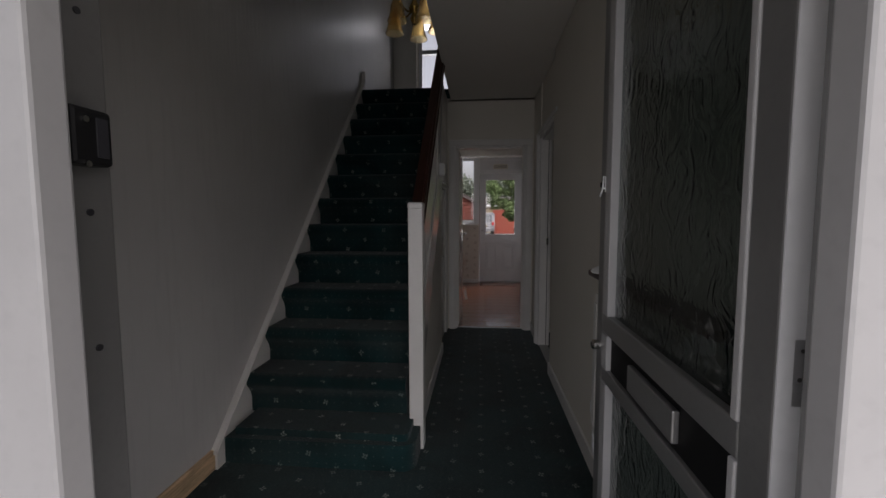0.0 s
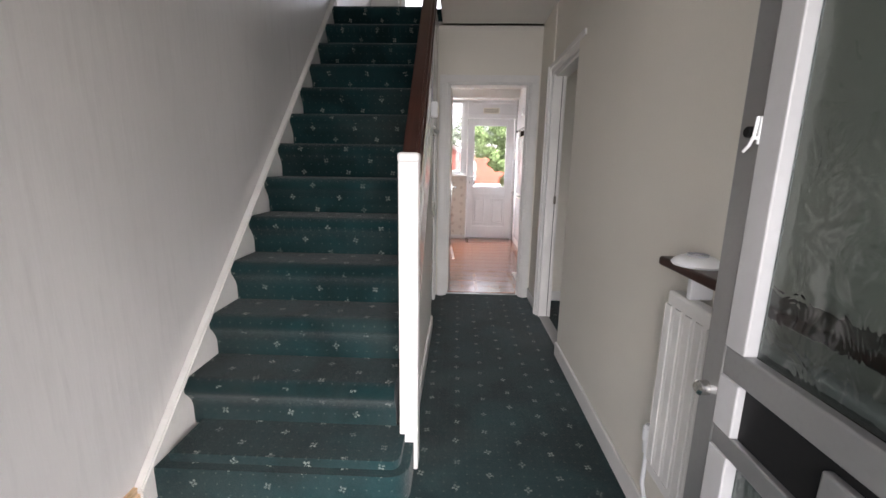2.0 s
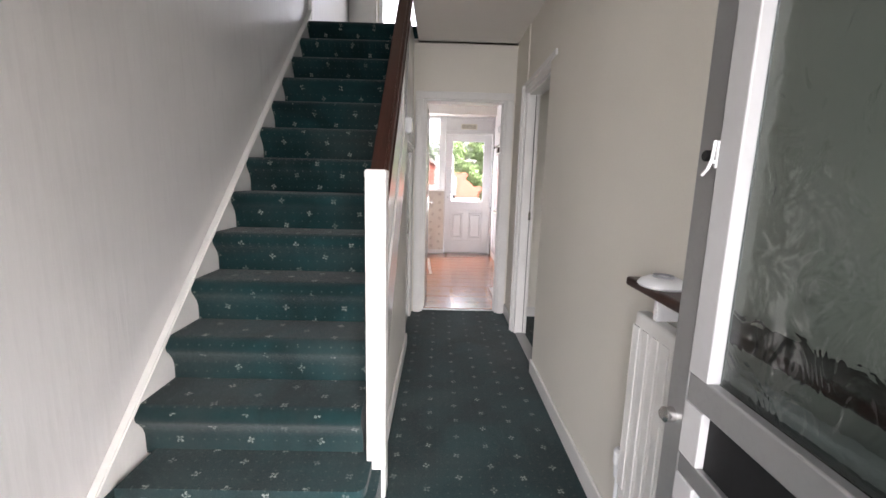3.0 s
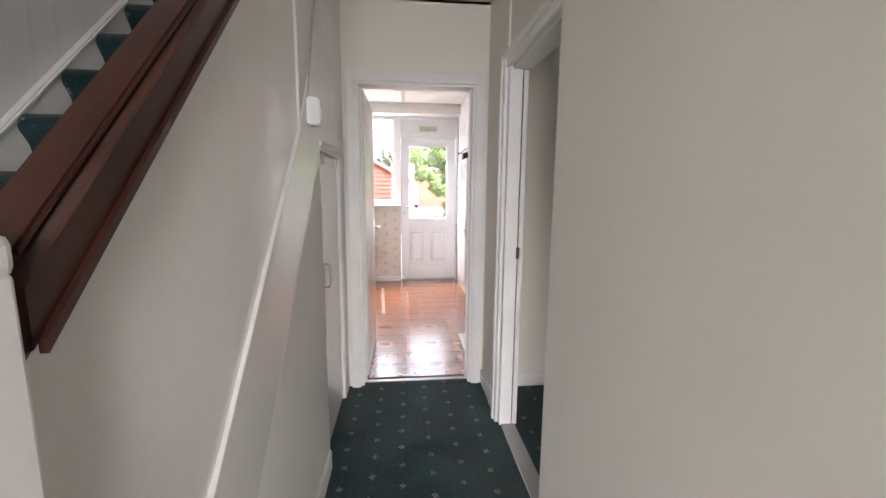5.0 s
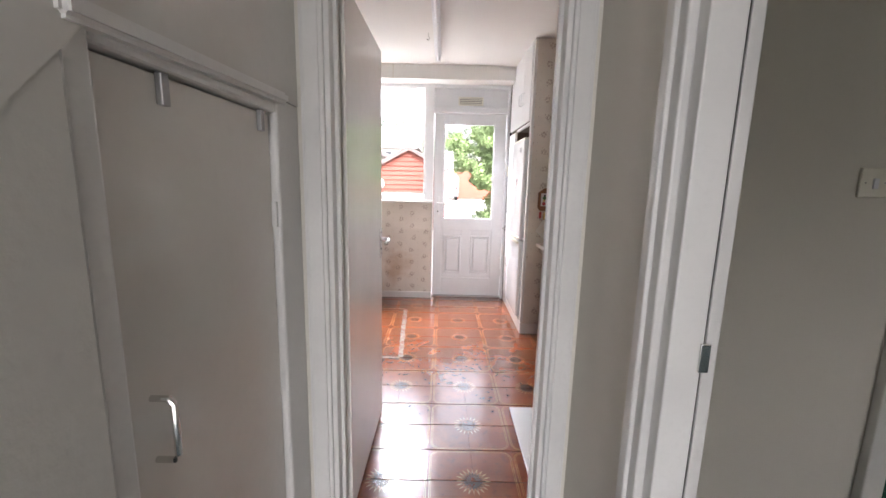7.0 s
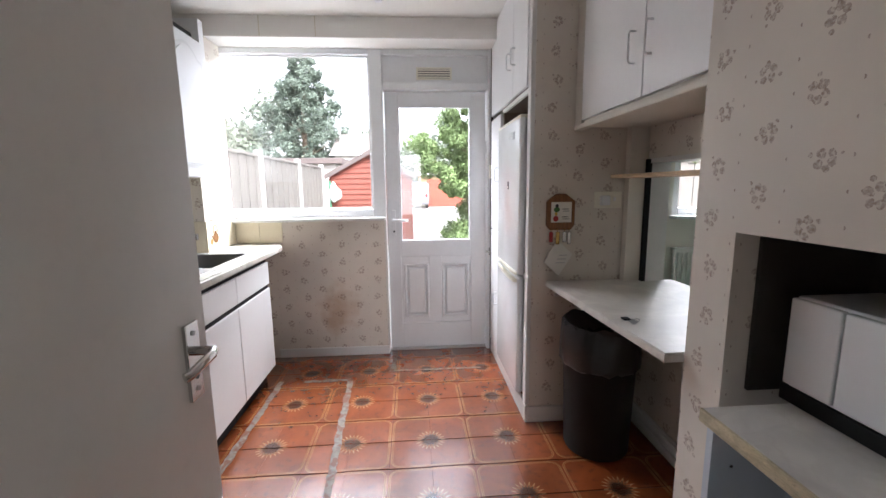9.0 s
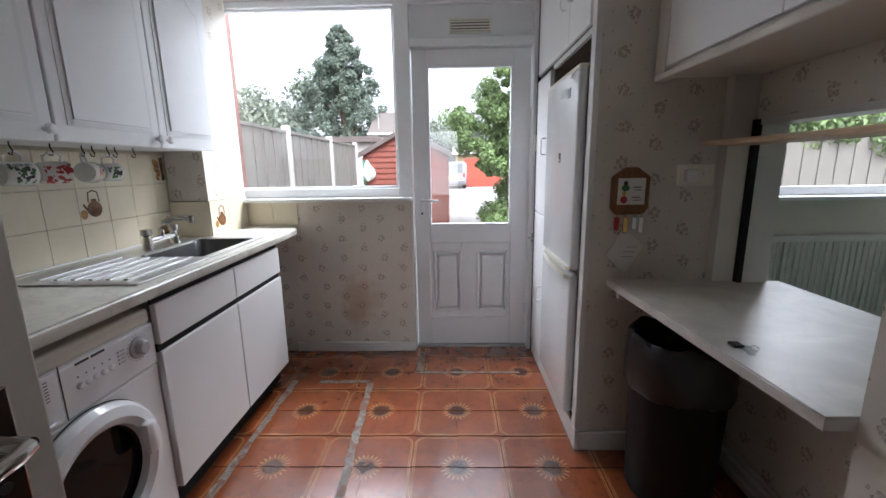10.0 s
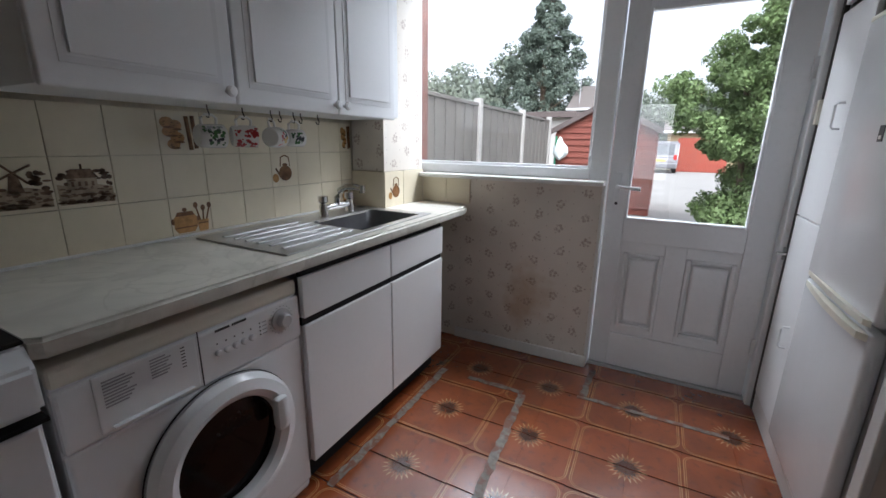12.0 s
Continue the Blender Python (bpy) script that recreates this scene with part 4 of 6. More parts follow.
part("muntin", B(0.3705, 0.4715, 7.749, 7.767, 0.22, 0.76, bevel=0.003), M_UPVC, bd)
part("glazing_bead", hull([(0.153, 0.167, 7.728, 7.76, 0.88, 1.90), (0.689, 0.703, 7.728, 7.76, 0.88, 1.90), (0.167, 0.689, 7.728, 7.76, 0.88, 0.895), (0.167, 0.689, 7.728, 7.76, 1.886, 1.90)], 0.004), M_UPVC, bd)
part("pane", B(0.16, 0.696, 7.762, 7.767, 0.886, 1.894), M_GLASS, bd).visible_shadow = False
hp = part("handle_plate", B(0.09, 0.118, 7.726, 7.736, 0.93, 1.13, bevel=0.003), M_UPVC, bd)
part("lever", pipe(bmesh.new(), [(0.104, 7.73, 1.055), (0.104, 7.69, 1.055), (0.125, 7.682, 1.055), (0.215, 7.682, 1.05)], 0.009, 10), M_UPVC, hp, "white lever handle", True)
part("keyhole", R((0.104, 7.728, 0.965), (0.104, 7.7245, 0.965), 0.008, seg=12), M_INK, hp)
part("hinge", hull([(0.805, 0.83, 7.722, 7.736, 0.25, 0.34), (0.805, 0.83, 7.722, 7.736, 1.55, 1.64)], 0.003), M_UPVC, bd)
bolt = thing("door_bolt", "small yellowed plastic alarm contact by the back door", "alarm contact")
part("body", B(0.835, 0.86, 7.652, 7.681, 1.36, 1.46, bevel=0.004), M_OLDPLASTIC, bolt)
stay = thing("door_stay", "small metal bolt on the back door frame", "bolt")
part("bar", R((0.81, 7.665, 0.80), (0.865, 7.665, 0.80), 0.008), M_CHROME, stay)
part("plate", B(0.835, 0.862, 7.668, 7.681, 0.77, 0.83, bevel=0.002), M_ALU, stay)

# ---- kitchen: sink run ----
WT = 0.904
top = thing("worktop", "long grey marbled laminate worktop", "worktop")
for n_, outline in enumerate(([(-1.283, 5.615), (-1.075, 5.615), (-1.075, 7.65), (-1.283, 7.66)],
                             [(-1.075, 5.615), (-0.775, 5.615), (-0.775, 6.68), (-1.075, 6.68)],
                             [(-1.075, 7.145), (-0.775, 7.145), (-0.775, 7.637), (-1.075, 7.65)],
                             [(-0.775, 5.615), (-0.70, 5.615), (-0.683, 5.632), (-0.683, 7.52), (-0.705, 7.58), (-0.775, 7.637)])):
    piece = prism(bmesh.new(), outline, "z", WT - 0.045, WT)
    if n_ == 3:
        bmesh.ops.bevel(piece, geom=[e for e in piece.edges if abs(e.verts[0].co.z - e.verts[1].co.z) < 1e-4 and min(v.co.x for v in e.verts) > -0.774], offset=0.009, segments=3, affect="EDGES")
    part("slab", piece, M_TOP, top)
part("upstand", B(-1.283, -1.266, 5.615, 7.24, WT, WT + 0.008, bevel=0.003), M_TRIM, top, "white sealant strip")

sink = thing("sink", "stainless steel sink with a ribbed drainer", "sink")
rimz = WT + 0.006
part("drainer", B(-1.21, -0.735, 6.25, 6.68, WT + 0.001, rimz, bevel=0.004), M_STEEL, sink)
for k in range(6):
    part("rib", B(-1.13 + k * 0.062, -1.113 + k * 0.062, 6.30, 6.66, rimz, rimz + 0.006, bevel=0.003), M_STEEL, sink)
rim = bmesh.new()
box(rim, -1.21, -1.075, 6.68, 7.20, WT + 0.001, rimz, bevel=0.003)
box(rim, -0.775, -0.735, 6.68, 7.20, WT + 0.001, rimz, bevel=0.003)
box(rim, -1.075, -0.775, 7.14, 7.20, WT + 0.001, rimz, bevel=0.003)
part("rim", rim, M_STEEL, sink)
bowl = bmesh.new()
prev = None
for inset, z in ((0.0, rimz), (0.006, rimz - 0.02), (0.012, rimz - 0.12), (0.035, rimz - 0.15)):
    ring = []
    x0, x1, y0, y1, r = -1.078 + inset, -0.772 - inset, 6.68 + inset, 7.145 - inset, 0.06
    for (a0, cx_, cy_) in ((0, x1 - r, y1 - r), (90, x0 + r, y1 - r), (180, x0 + r, y0 + r), (270, x1 - r, y0 + r)):
        for p, q in bent((a0, a0 + 90), (cx_, cy_), r, 4):
            ring.append(bowl.verts.new((p, q, z)))
    if prev:
        n = len(ring)
        for k in range(n):
            bowl.faces.new((prev[k], prev[(k + 1) % n], ring[(k + 1) % n], ring[k]))
    prev = ring
bowl.faces.new(prev)
bowl_ob = part("bowl", bowl, plain("dull_steel", (0.16, 0.16, 0.165), 0.3, 1.0, vary=0.15), sink, "deep dull steel bowl", True)
part("plug_hole", lathe(bmesh.new(), [(0, 0), (0.03, 0), (0.032, 0.004), (0.0, 0.003)], (-0.93, 6.9, rimz - 0.15), 18), M_CHROME, sink)
tap = thing("mixer_tap", "old chrome mixer tap on the sink", "tap", at=pose(-1.125, 6.925, rimz) @ Matrix.Scale(1.12, 4))
body = bmesh.new()
pipe(body, [(0, -0.09, 0.035), (0, 0, 0.04), (0, 0.09, 0.035)], 0.013, 10)
for y in (-0.085, 0.085):
    rod(body, (0, y, 0), (0, y, 0.05), 0.021, 0.016)
part("body", body, M_CHROME, tap, smooth=True)
part("spout", pipe(bmesh.new(), [(0, 0, 0.04), (0.003, 0, 0.075), (0.02, 0, 0.105), (0.06, -0.003, 0.125), (0.115, -0.006, 0.128), (0.15, -0.008, 0.122)], 0.013, 10), M_CHROME, tap, smooth=True)
part("nozzle", R((0.15, -0.008, 0.105), (0.15, -0.008, 0.136), 0.014), M_CHROME, tap)
for y in (-0.085, 0.085):
    part("tap_head", lathe(bmesh.new(), [(0, 0.05), (0.014, 0.05), (0.012, 0.058), (0.022, 0.064), (0.021, 0.088), (0.0, 0.092)], (0, y, 0), 12), M_CHROME, tap)


def base_unit(y0, y1, name, label):
    u = thing(name, label, "cabinet", "base cabinets")
    part("carcass", B(-1.25, -0.722, y0, y1, 0.12, 0.70), M_WHITE, u)
    part("door", B(-0.722, -0.700, y0 + 0.002, y1 - 0.002, 0.12, 0.66, bevel=0.003), M_WHITE, u)
    part("drawer_front", B(-0.722, -0.700, y0 + 0.002, y1 - 0.002, 0.688, 0.832, bevel=0.003), M_WHITE, u)
    part("grip_rail", B(-0.722, -0.712, y0, y1, 0.66, 0.688), M_BLACK, u, "black recessed grip rail")
    part("grip_rail", B(-0.722, -0.714, y0, y1, 0.832, WT - 0.046), M_BLACK, u, "black recessed grip rail")
    part("plinth", B(-0.785, -0.765, y0, y1, 0.0, 0.12), M_BLACK, u, "black plinth")
    return u


base_unit(6.268, 6.775, "base_cabinet", "white flat-fronted sink cabinet with black grip rails")
base_unit(6.78, 7.265, "base_cabinet", "white flat-fronted sink cabinet with black grip rails")

# washing machine
wm = thing("washing_machine", "white front-loading washing machine under the worktop", "washing machine")
WX, WY0, WY1 = -0.712, 5.632, 6.262
part("body", B(-1.24, WX - 0.012, WY0, WY1, 0.015, 0.815, bevel=0.012), M_APPLIANCE, wm)
part("lid", B(-1.24, WX - 0.006, WY0, WY1, 0.776, 0.826, bevel=0.012, seg=3), M_OLDPLASTIC, wm, "yellowed top edge")
fascia = part("fascia", B(WX - 0.03, WX, WY0, WY1, 0.628, 0.775, bevel=0.008), M_APPLIANCE, wm)
part("front_panel", B(WX - 0.03, WX - 0.004, WY0, WY1, 0.05, 0.626, bevel=0.008), M_APPLIANCE, wm)
drawer = part("drawer", B(WX - 0.004, WX + 0.0035, 5.695, 5.915, 0.638, 0.776, bevel=0.003), M_APPLIANCE, fascia)
part("grip", B(WX + 0.003, WX + 0.016, 5.715, 5.895, 0.646, 0.65, bevel=0.0015), M_APPLIANCE, fascia, "white lip of the drawer grip")
part("panel_seam", B(WX + 0.0005, WX + 0.0015, 5.922, 5.925, 0.631, 0.786), M_INK, fascia)
for k in range(9):
    part("text_bar", B(WX + 0.0062, WX + 0.0068, 5.71, 5.755 + (k * 7 % 4) * 0.006, 0.758 - k * 0.0075, 0.7615 - k * 0.0075), M_GREYINK, fascia)
for k in range(7):
    part("text_bar", B(WX + 0.0062, WX + 0.0068, 5.805, 5.84 + (k * 5 % 3) * 0.006, 0.762 - k * 0.0075, 0.7655 - k * 0.0075), M_GREYINK, fascia)
    part("text_bar", B(WX + 0.0062, WX + 0.0068, 5.875, 5.885, 0.762 - k * 0.0085, 0.7645 - k * 0.0085), M_INK, fascia)
for ya_, yb_ in ((5.97, 6.013), (6.020, 6.065)):
    part("name_bar", B(WX + 0.0005, WX + 0.0012, ya_, yb_, 0.763, 0.77), M_INK, fascia, "dark maker's mark")
for k in range(5):
    y = 5.972 + k * 0.026
    part("button", lathe(bmesh.new(), [(0, 0), (0.0095, 0), (0.0095, 0.008), (0.007, 0.0115), (0, 0.012)], (WX, y, 0.704), 14, "x"), M_APPLIANCE, fascia)
    part("indicator", B(WX + 0.0005, WX + 0.0015, y - 0.002, y + 0.002, 0.728, 0.732), M_INK, fascia)
for k in range(4):
    part("indicator", B(WX + 0.0005, WX + 0.0015, 6.105, 6.109, 0.698 + k * 0.012, 0.702 + k * 0.012), M_INK, fascia)
    part("text_bar", B(WX + 0.0005, WX + 0.0012, 6.115, 6.13, 0.698 + k * 0.012, 0.701 + k * 0.012), M_GREYINK, fascia)
dial = part("dial", lathe(bmesh.new(), [(0, 0), (0.036, 0), (0.036, 0.006), (0.024, 0.008), (0.022, 0.024), (0.018, 0.028), (0, 0.028)], (WX, 6.185, 0.718), 28, "x"), M_SILVER, fascia, "silver programme dial", True)
for k in range(20):
    a = 2 * math.pi * k / 20
    part("tick", B(WX + 0.0005, WX + 0.0012, 6.185 + 0.043 * math.cos(a) - 0.002, 6.185 + 0.043 * math.cos(a) + 0.002, 0.718 + 0.043 * math.sin(a) - 0.0012, 0.718 + 0.043 * math.sin(a) + 0.0012), M_GREYINK, fascia)
DC = (WX, 5.968, 0.398)
wdoor = part("door", lathe(bmesh.new(), [(0.155, 0.0), (0.222, 0.0), (0.226, 0.012), (0.212, 0.034), (0.182, 0.042), (0.160, 0.030), (0.155, 0.010)], DC, 56, "x", True), M_APPLIANCE, wm, "round white door ring", True)
part("door_glass", lathe(bmesh.new(), [(0.0, -0.035), (0.10, -0.028), (0.14, -0.012), (0.158, 0.012), (0.157, 0.0)], DC, 48, "x"), M_DARKGLASS, wdoor, "dark glass bowl", True)
part("door_seam", lathe(bmesh.new(), [(0.226, 0.0), (0.2295, 0.0), (0.2295, 0.002), (0.226, 0.002)], DC, 56, "x", True), M_INK, wdoor)
part("door_catch", hull([(WX + 0.028, WX + 0.066, 6.092, 6.142, 0.385, 0.50)], 0.0185), M_APPLIANCE, wdoor, "white door catch", True)
part("sticker", B(WX - 0.020, WX - 0.017, 5.95, 6.02, 0.275, 0.325), M_PAPERWHITE, wdoor, "white paper sticker")
part("plinth", B(WX - 0.05, WX - 0.03, WY0, WY1, 0.0, 0.05), M_APPLIANCE, wm)

# cooker
ck = thing("cooker", "white freestanding cooker with a black oven door", "cooker")
part("body", B(-1.25, -0.70, 5.02, 5.61, 0.02, 0.90, bevel=0.008), M_APPLIANCE, ck)
hob = bmesh.new()
prism(hob, [(-1.25, 0.90), (-0.70, 0.90), (-0.665, 0.86), (-0.665, 0.775), (-0.70, 0.76), (-1.25, 0.76)], "y", 5.018, 5.612)
bmesh.ops.bevel(hob, geom=hob.edges[:], offset=0.008, segments=2, affect="EDGES")
ctrl = part("control_panel", hob, M_APPLIANCE, ck)
part("panel_line", B(-0.700, -0.662, 5.02, 5.611, 0.752, 0.760), M_BLACK, ck)
part("hob_edge", B(-1.24, -0.69, 5.02, 5.611, 0.90, 0.908, bevel=0.003), M_BLACK, ck)
for k in range(5):
    part("knob", lathe(bmesh.new(), [(0, 0), (0.026, 0), (0.026, 0.008), (0.018, 0.012), (0.016, 0.03), (0, 0.031)], (-0.666, 5.10 + k * 0.105, 0.815), 20, "x"), M_APPLIANCE, ctrl, smooth=True)
oven = part("oven_door", B(-0.70, -0.672, 5.03, 5.60, 0.16, 0.745, bevel=0.006), M_APPLIANCE, ck)
part("oven_glass", B(-0.674, -0.669, 5.09, 5.52, 0.24, 0.65, bevel=0.002), M_DARKGLASS, oven, "black oven glass")
part("oven_handle", pipe(bmesh.new(), [(-0.672, 5.10, 0.70), (-0.635, 5.11, 0.70), (-0.635, 5.50, 0.70), (-0.672, 5.51, 0.70)], 0.009), M_BLACK, oven)
part("backsplash", B(-1.27, -1.25, 5.02, 5.61, 0.85, 1.0, bevel=0.004), M_APPLIANCE, ck)

# wall cabinets with arched panel doors
WCX, WZ0, WZ1 = -0.945, 1.377, 2.14


def arch_panel(y0, y1, z0, z1, x, depth, rise):
    bm = bmesh.new()
    pts = [(y0, z0), (y1, z0), (y1, z1 - rise)]
    n = 14
    for k in range(1, n):
        u = k / n
        lift = (math.sin(math.pi * min(max((u - 0.12) / 0.76, 0), 1))) ** 0.8
        pts.append((y1 + (y0 - y1) * u, z1 - rise + rise * lift))
    pts.append((y0, z1 - rise))
    prism(bm, pts, "x", x, x + depth)
    top_edges = [e for e in bm.edges if all(abs(v.co.x - (x + depth)) < 1e-5 for v in e.verts)]
    bmesh.ops.bevel(bm, geom=top_edges, offset=depth * 0.8, segments=2, affect="EDGES")
    return bm


def wall_unit(y0, doors, label):
    u = thing("wall_cabinet", label, "cabinet", "wall cabinets")
    y1 = doors[-1][1]
    part("carcass", B(-1.283, WCX - 0.02, y0, y1, WZ0, WZ1, bevel=0.002), M_VINYLDOOR, u)
    for a, b, ky in doors:
        d = part("door", B(WCX - 0.02, WCX, a + 0.002, b - 0.002, WZ0 - 0.004, WZ1, bevel=0.006, seg=3), M_VINYLDOOR, u)
        part("groove", arch_panel(a + 0.042, b - 0.042, WZ0 + 0.048, WZ1 - 0.042, WCX - 0.001, 0.0035, 0.07), groove_shade, d)
        part("raised_panel", arch_panel(a + 0.060, b - 0.060, WZ0 + 0.066, WZ1 - 0.060, WCX + 0.001, 0.008, 0.068), M_VINYLDOOR, d)
        part("knob", lathe(bmesh.new(), [(0, 0), (0.008, 0), (0.007, 0.012), (0.017, 0.018), (0.018, 0.026), (0.012, 0.032), (0, 0.033)], (WCX, ky, WZ0 + 0.032), 16, "x"), M_VINYLDOOR, d, "round white knob", True)
    return u


# the door white a tenth darker, so the groove's shade is in its colour
groove_shade = plain("door_groove_shade", (0.72, 0.73, 0.745), 0.4, vary=0.03)
wall_unit(5.80, [(5.80, 6.288, 6.255)], "single white wall cabinet with an arched panel door")
wall_unit(6.292, [(6.292, 6.768, 6.742), (6.768, 7.19, 6.800)], "double white wall cabinet with arched panel doors")
part("filler", B(-1.283, -0.965, 7.192, 7.245, WZ0 + 0.01, 2.285), M_VINYLDOOR)
tagged(bpy.data.objects["filler"], "white filler strip beside the wall cabinets", "trim", kind="structure")
tray = thing("dark_tray", "dark metal tray on top of the wall cabinets", "tray")
part("tray", B(-1.22, -0.98, 6.82, 7.15, WZ1, WZ1 + 0.05, bevel=0.012), M_BLACK, tray)

# cup hooks and hanging mugs
def hook(y, x=-1.10):
    ob = tagged(part("cup_hook", pipe(bmesh.new(), [(x, y, WZ0), (x, y, WZ0 - 0.014), (x + 0.008, y, WZ0 - 0.03), (x + 0.004, y, WZ0 - 0.042), (x - 0.006, y, WZ0 - 0.04), (x - 0.011, y, WZ0 - 0.03)], 0.0022, 6), M_BLACK), "small dark metal cup hook under the wall cabinet", "hook", "cup hooks")
    return ob


def mug(y, tilt, yaw, deco, label, size=0.04, h=0.085):
    m = thing("mug", label, "mug", "hanging mugs", at=pose(-1.10, y, WZ0 - 0.045, tilt, 0, yaw))
    zc = -0.058
    # the mug hangs by its handle, so its axis lies level along local x
    body_ = lathe(bmesh.new(), [(0.0, -h / 2), (size * 0.82, -h / 2), (size * 0.95, -h / 2 + 0.01), (size, 0), (size, h / 2), (size - 0.004, h / 2), (size - 0.005, -h / 2 + 0.012), (0, -h / 2 + 0.008)], (0, 0, zc), 26, "x")
    part("body", body_, M_CHINA, m, smooth=True)
    part("handle", pipe(bmesh.new(), [(-0.024, 0, zc + size - 0.003), (-0.026, 0, zc + size + 0.02), (-0.012, 0, zc + size + 0.031), (0.012, 0, zc + size + 0.031), (0.026, 0, zc + size + 0.02), (0.024, 0, zc + size - 0.003)], 0.005, 8), M_CHINA, m, smooth=True)
    for n, (mat_, a0, a1, b0, b1) in enumerate(deco):
        bm = bmesh.new()
        r = size + 0.0006
        dice = random.Random(int(y * 1000) + n)
        # a print of small irregular blots
        for k in range(max(5, int((a1 - a0) * (b1 - b0) * 7))):
            t, b, s_ = radians(dice.uniform(a0, a1)), dice.uniform(b0, b1), dice.uniform(0.003, 0.0085)
            ring_ = []
            for q in range(7):
                a = 2 * math.pi * q / 7
                f = s_ * dice.uniform(0.6, 1.2)
                tt = t + f * math.sin(a) / r
                ring_.append(bm.verts.new((b + f * math.cos(a), r * math.cos(tt), zc + r * math.sin(tt))))
            bm.faces.new(ring_)
        bmesh.ops.solidify(bm, geom=bm.faces[:], thickness=0.0005)
        part("printed_motif", bm, mat_, m)


mug(6.285, 0, 82, [(M_GREYINK, 128, 150, -0.03, 0.034), (M_GREENINK, 135, 165, -0.034, 0.03), (M_INK, 150, 172, -0.02, 0.02), (M_GREENINK, 172, 190, -0.034, 0.034), (M_INK, 192, 206, -0.03, 0.026), (M_GREENINK, 212, 228, -0.024, 0.032)], "white china mug with a dark green landscape print")
mug(6.42, 14, 66, [(M_RED, 118, 172, -0.040, 0.040), (M_RED, 180, 232, -0.034, 0.036), (M_CHINA, 150, 160, -0.02, 0.01)], "white china mug with a large red print")
mug(6.545, -10, 116, [(M_RED, 165, 200, -0.026, 0.000), (M_YELLOW, 190, 228, -0.008, 0.026), (M_RED, 205, 240, -0.03, -0.008), (M_GREENINK, 140, 162, -0.01, 0.03), (M_INK, 172, 186, 0.006, 0.024)], "white china mug with red and yellow flowers")
mug(6.66, 6, 84, [(M_GREENINK, 140, 170, -0.034, 0.03), (M_INK, 160, 188, -0.03, 0.028), (M_GREENINK, 190, 215, -0.034, 0.02)], "white china mug with a dark green band", 0.036, 0.075)
for y in (6.285, 6.42, 6.545, 6.59, 6.66, 6.70, 6.80):
    hook(y)

# ---- kitchen: tall unit with fridge ----
TX = 0.865
tall = thing("tall_cupboard", "tall white built-in cupboard round the fridge", "cupboard")
part("end_panel", B(TX, 1.455, 6.645, 6.672, 0, 2.415), M_PAPER, tall, "flower-papered end panel")
part("corner_trim", B(TX - 0.012, TX + 0.012, 6.638, 6.69, 0.10, 2.415, bevel=0.004), M_TRIM, tall)
part("foot_board", B(TX - 0.014, TX + 0.004, 6.63, 7.66, 0.0, 0.10, bevel=0.004), M_TRIM, tall)
part("foot_board", B(TX + 0.004, 1.44, 6.628, 6.645, 0.0, 0.09, bevel=0.004), M_TRIM, tall)
# boards inside the recess carry its shade in their brown colour
part("divider", B(TX + 0.002, 1.455, 7.30, 7.325, 0.1, 2.415), M_BROWNSHADE, tall)
part("shelf_board", B(TX + 0.015, 1.43, 6.672, 7.30, 1.775, 1.80), M_BROWNSHADE, tall)
part("inner_shade_sheet", B(TX + 0.03, 1.43, 6.6725, 6.684, 0.1, 1.775), M_BROWNSHADE, tall)
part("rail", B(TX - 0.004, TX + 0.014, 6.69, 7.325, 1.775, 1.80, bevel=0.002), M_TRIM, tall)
# back of the fridge recess, its shade put into the colour
part("back_board", B(1.43, 1.455, 6.672, 7.66, 0.1, 2.415), M_DARKSHADE, tall)


def slab_door(parent, y0, y1, z0, z1, hy, hz, x=TX, hs=0.045):
    d = part("door", B(x - 0.018, x, y0, y1, z0, z1, bevel=0.003), M_WHITE, parent)
    part("handle", pipe(bmesh.new(), [(x - 0.018, hy, hz - hs), (x - 0.038, hy, hz - hs), (x - 0.044, hy, hz - hs + 0.008), (x - 0.044, hy, hz + hs - 0.008), (x - 0.038, hy, hz + hs), (x - 0.018, hy, hz + hs)], 0.004), M_UPVC, d, "white wire handle", True)
    return d


slab_door(tall, 7.33, 7.655, 0.105, 0.98, 7.40, 0.50)
slab_door(tall, 7.33, 7.655, 0.985, 1.775, 7.40, 1.38)
slab_door(tall, 7.00, 7.655, 1.805, 2.41, 7.06, 2.02)
slab_door(tall, 6.695, 6.995, 1.805, 2.41, 6.95, 2.02)

fr = thing("fridge_freezer", "tall white fridge freezer in a cupboard recess", "fridge freezer")
FX = 0.825
part("body", B(FX + 0.045, 1.40, 6.735, 7.285, 0.105, 1.66, bevel=0.01), M_APPLIANCE, fr)
up = part("upper_door", B(FX, FX + 0.042, 6.732, 7.288, 0.815, 1.665, bevel=0.016, seg=3), M_APPLIANCE, fr, smooth=True)
lo = part("lower_door", B(FX, FX + 0.042, 6.732, 7.288, 0.12, 0.80, bevel=0.016, seg=3), M_APPLIANCE, fr, smooth=True)
part("top_trim", B(FX + 0.002, 1.40, 6.735, 7.285, 1.655, 1.675, bevel=0.006), M_OLDPLASTIC, fr)
hd = bmesh.new()
prism(hd, [(FX - 0.002, 6.74), (FX - 0.02, 6.76), (FX - 0.026, 6.85), (FX - 0.024, 7.0), (FX - 0.012, 7.17), (FX - 0.002, 7.26)], "z", 0.775, 0.795)
prism(hd, [(FX - 0.002, 6.74), (FX - 0.014, 6.76), (FX - 0.018, 6.85), (FX - 0.016, 7.0), (FX - 0.008, 7.17), (FX - 0.002, 7.26)], "z", 0.815, 0.832)
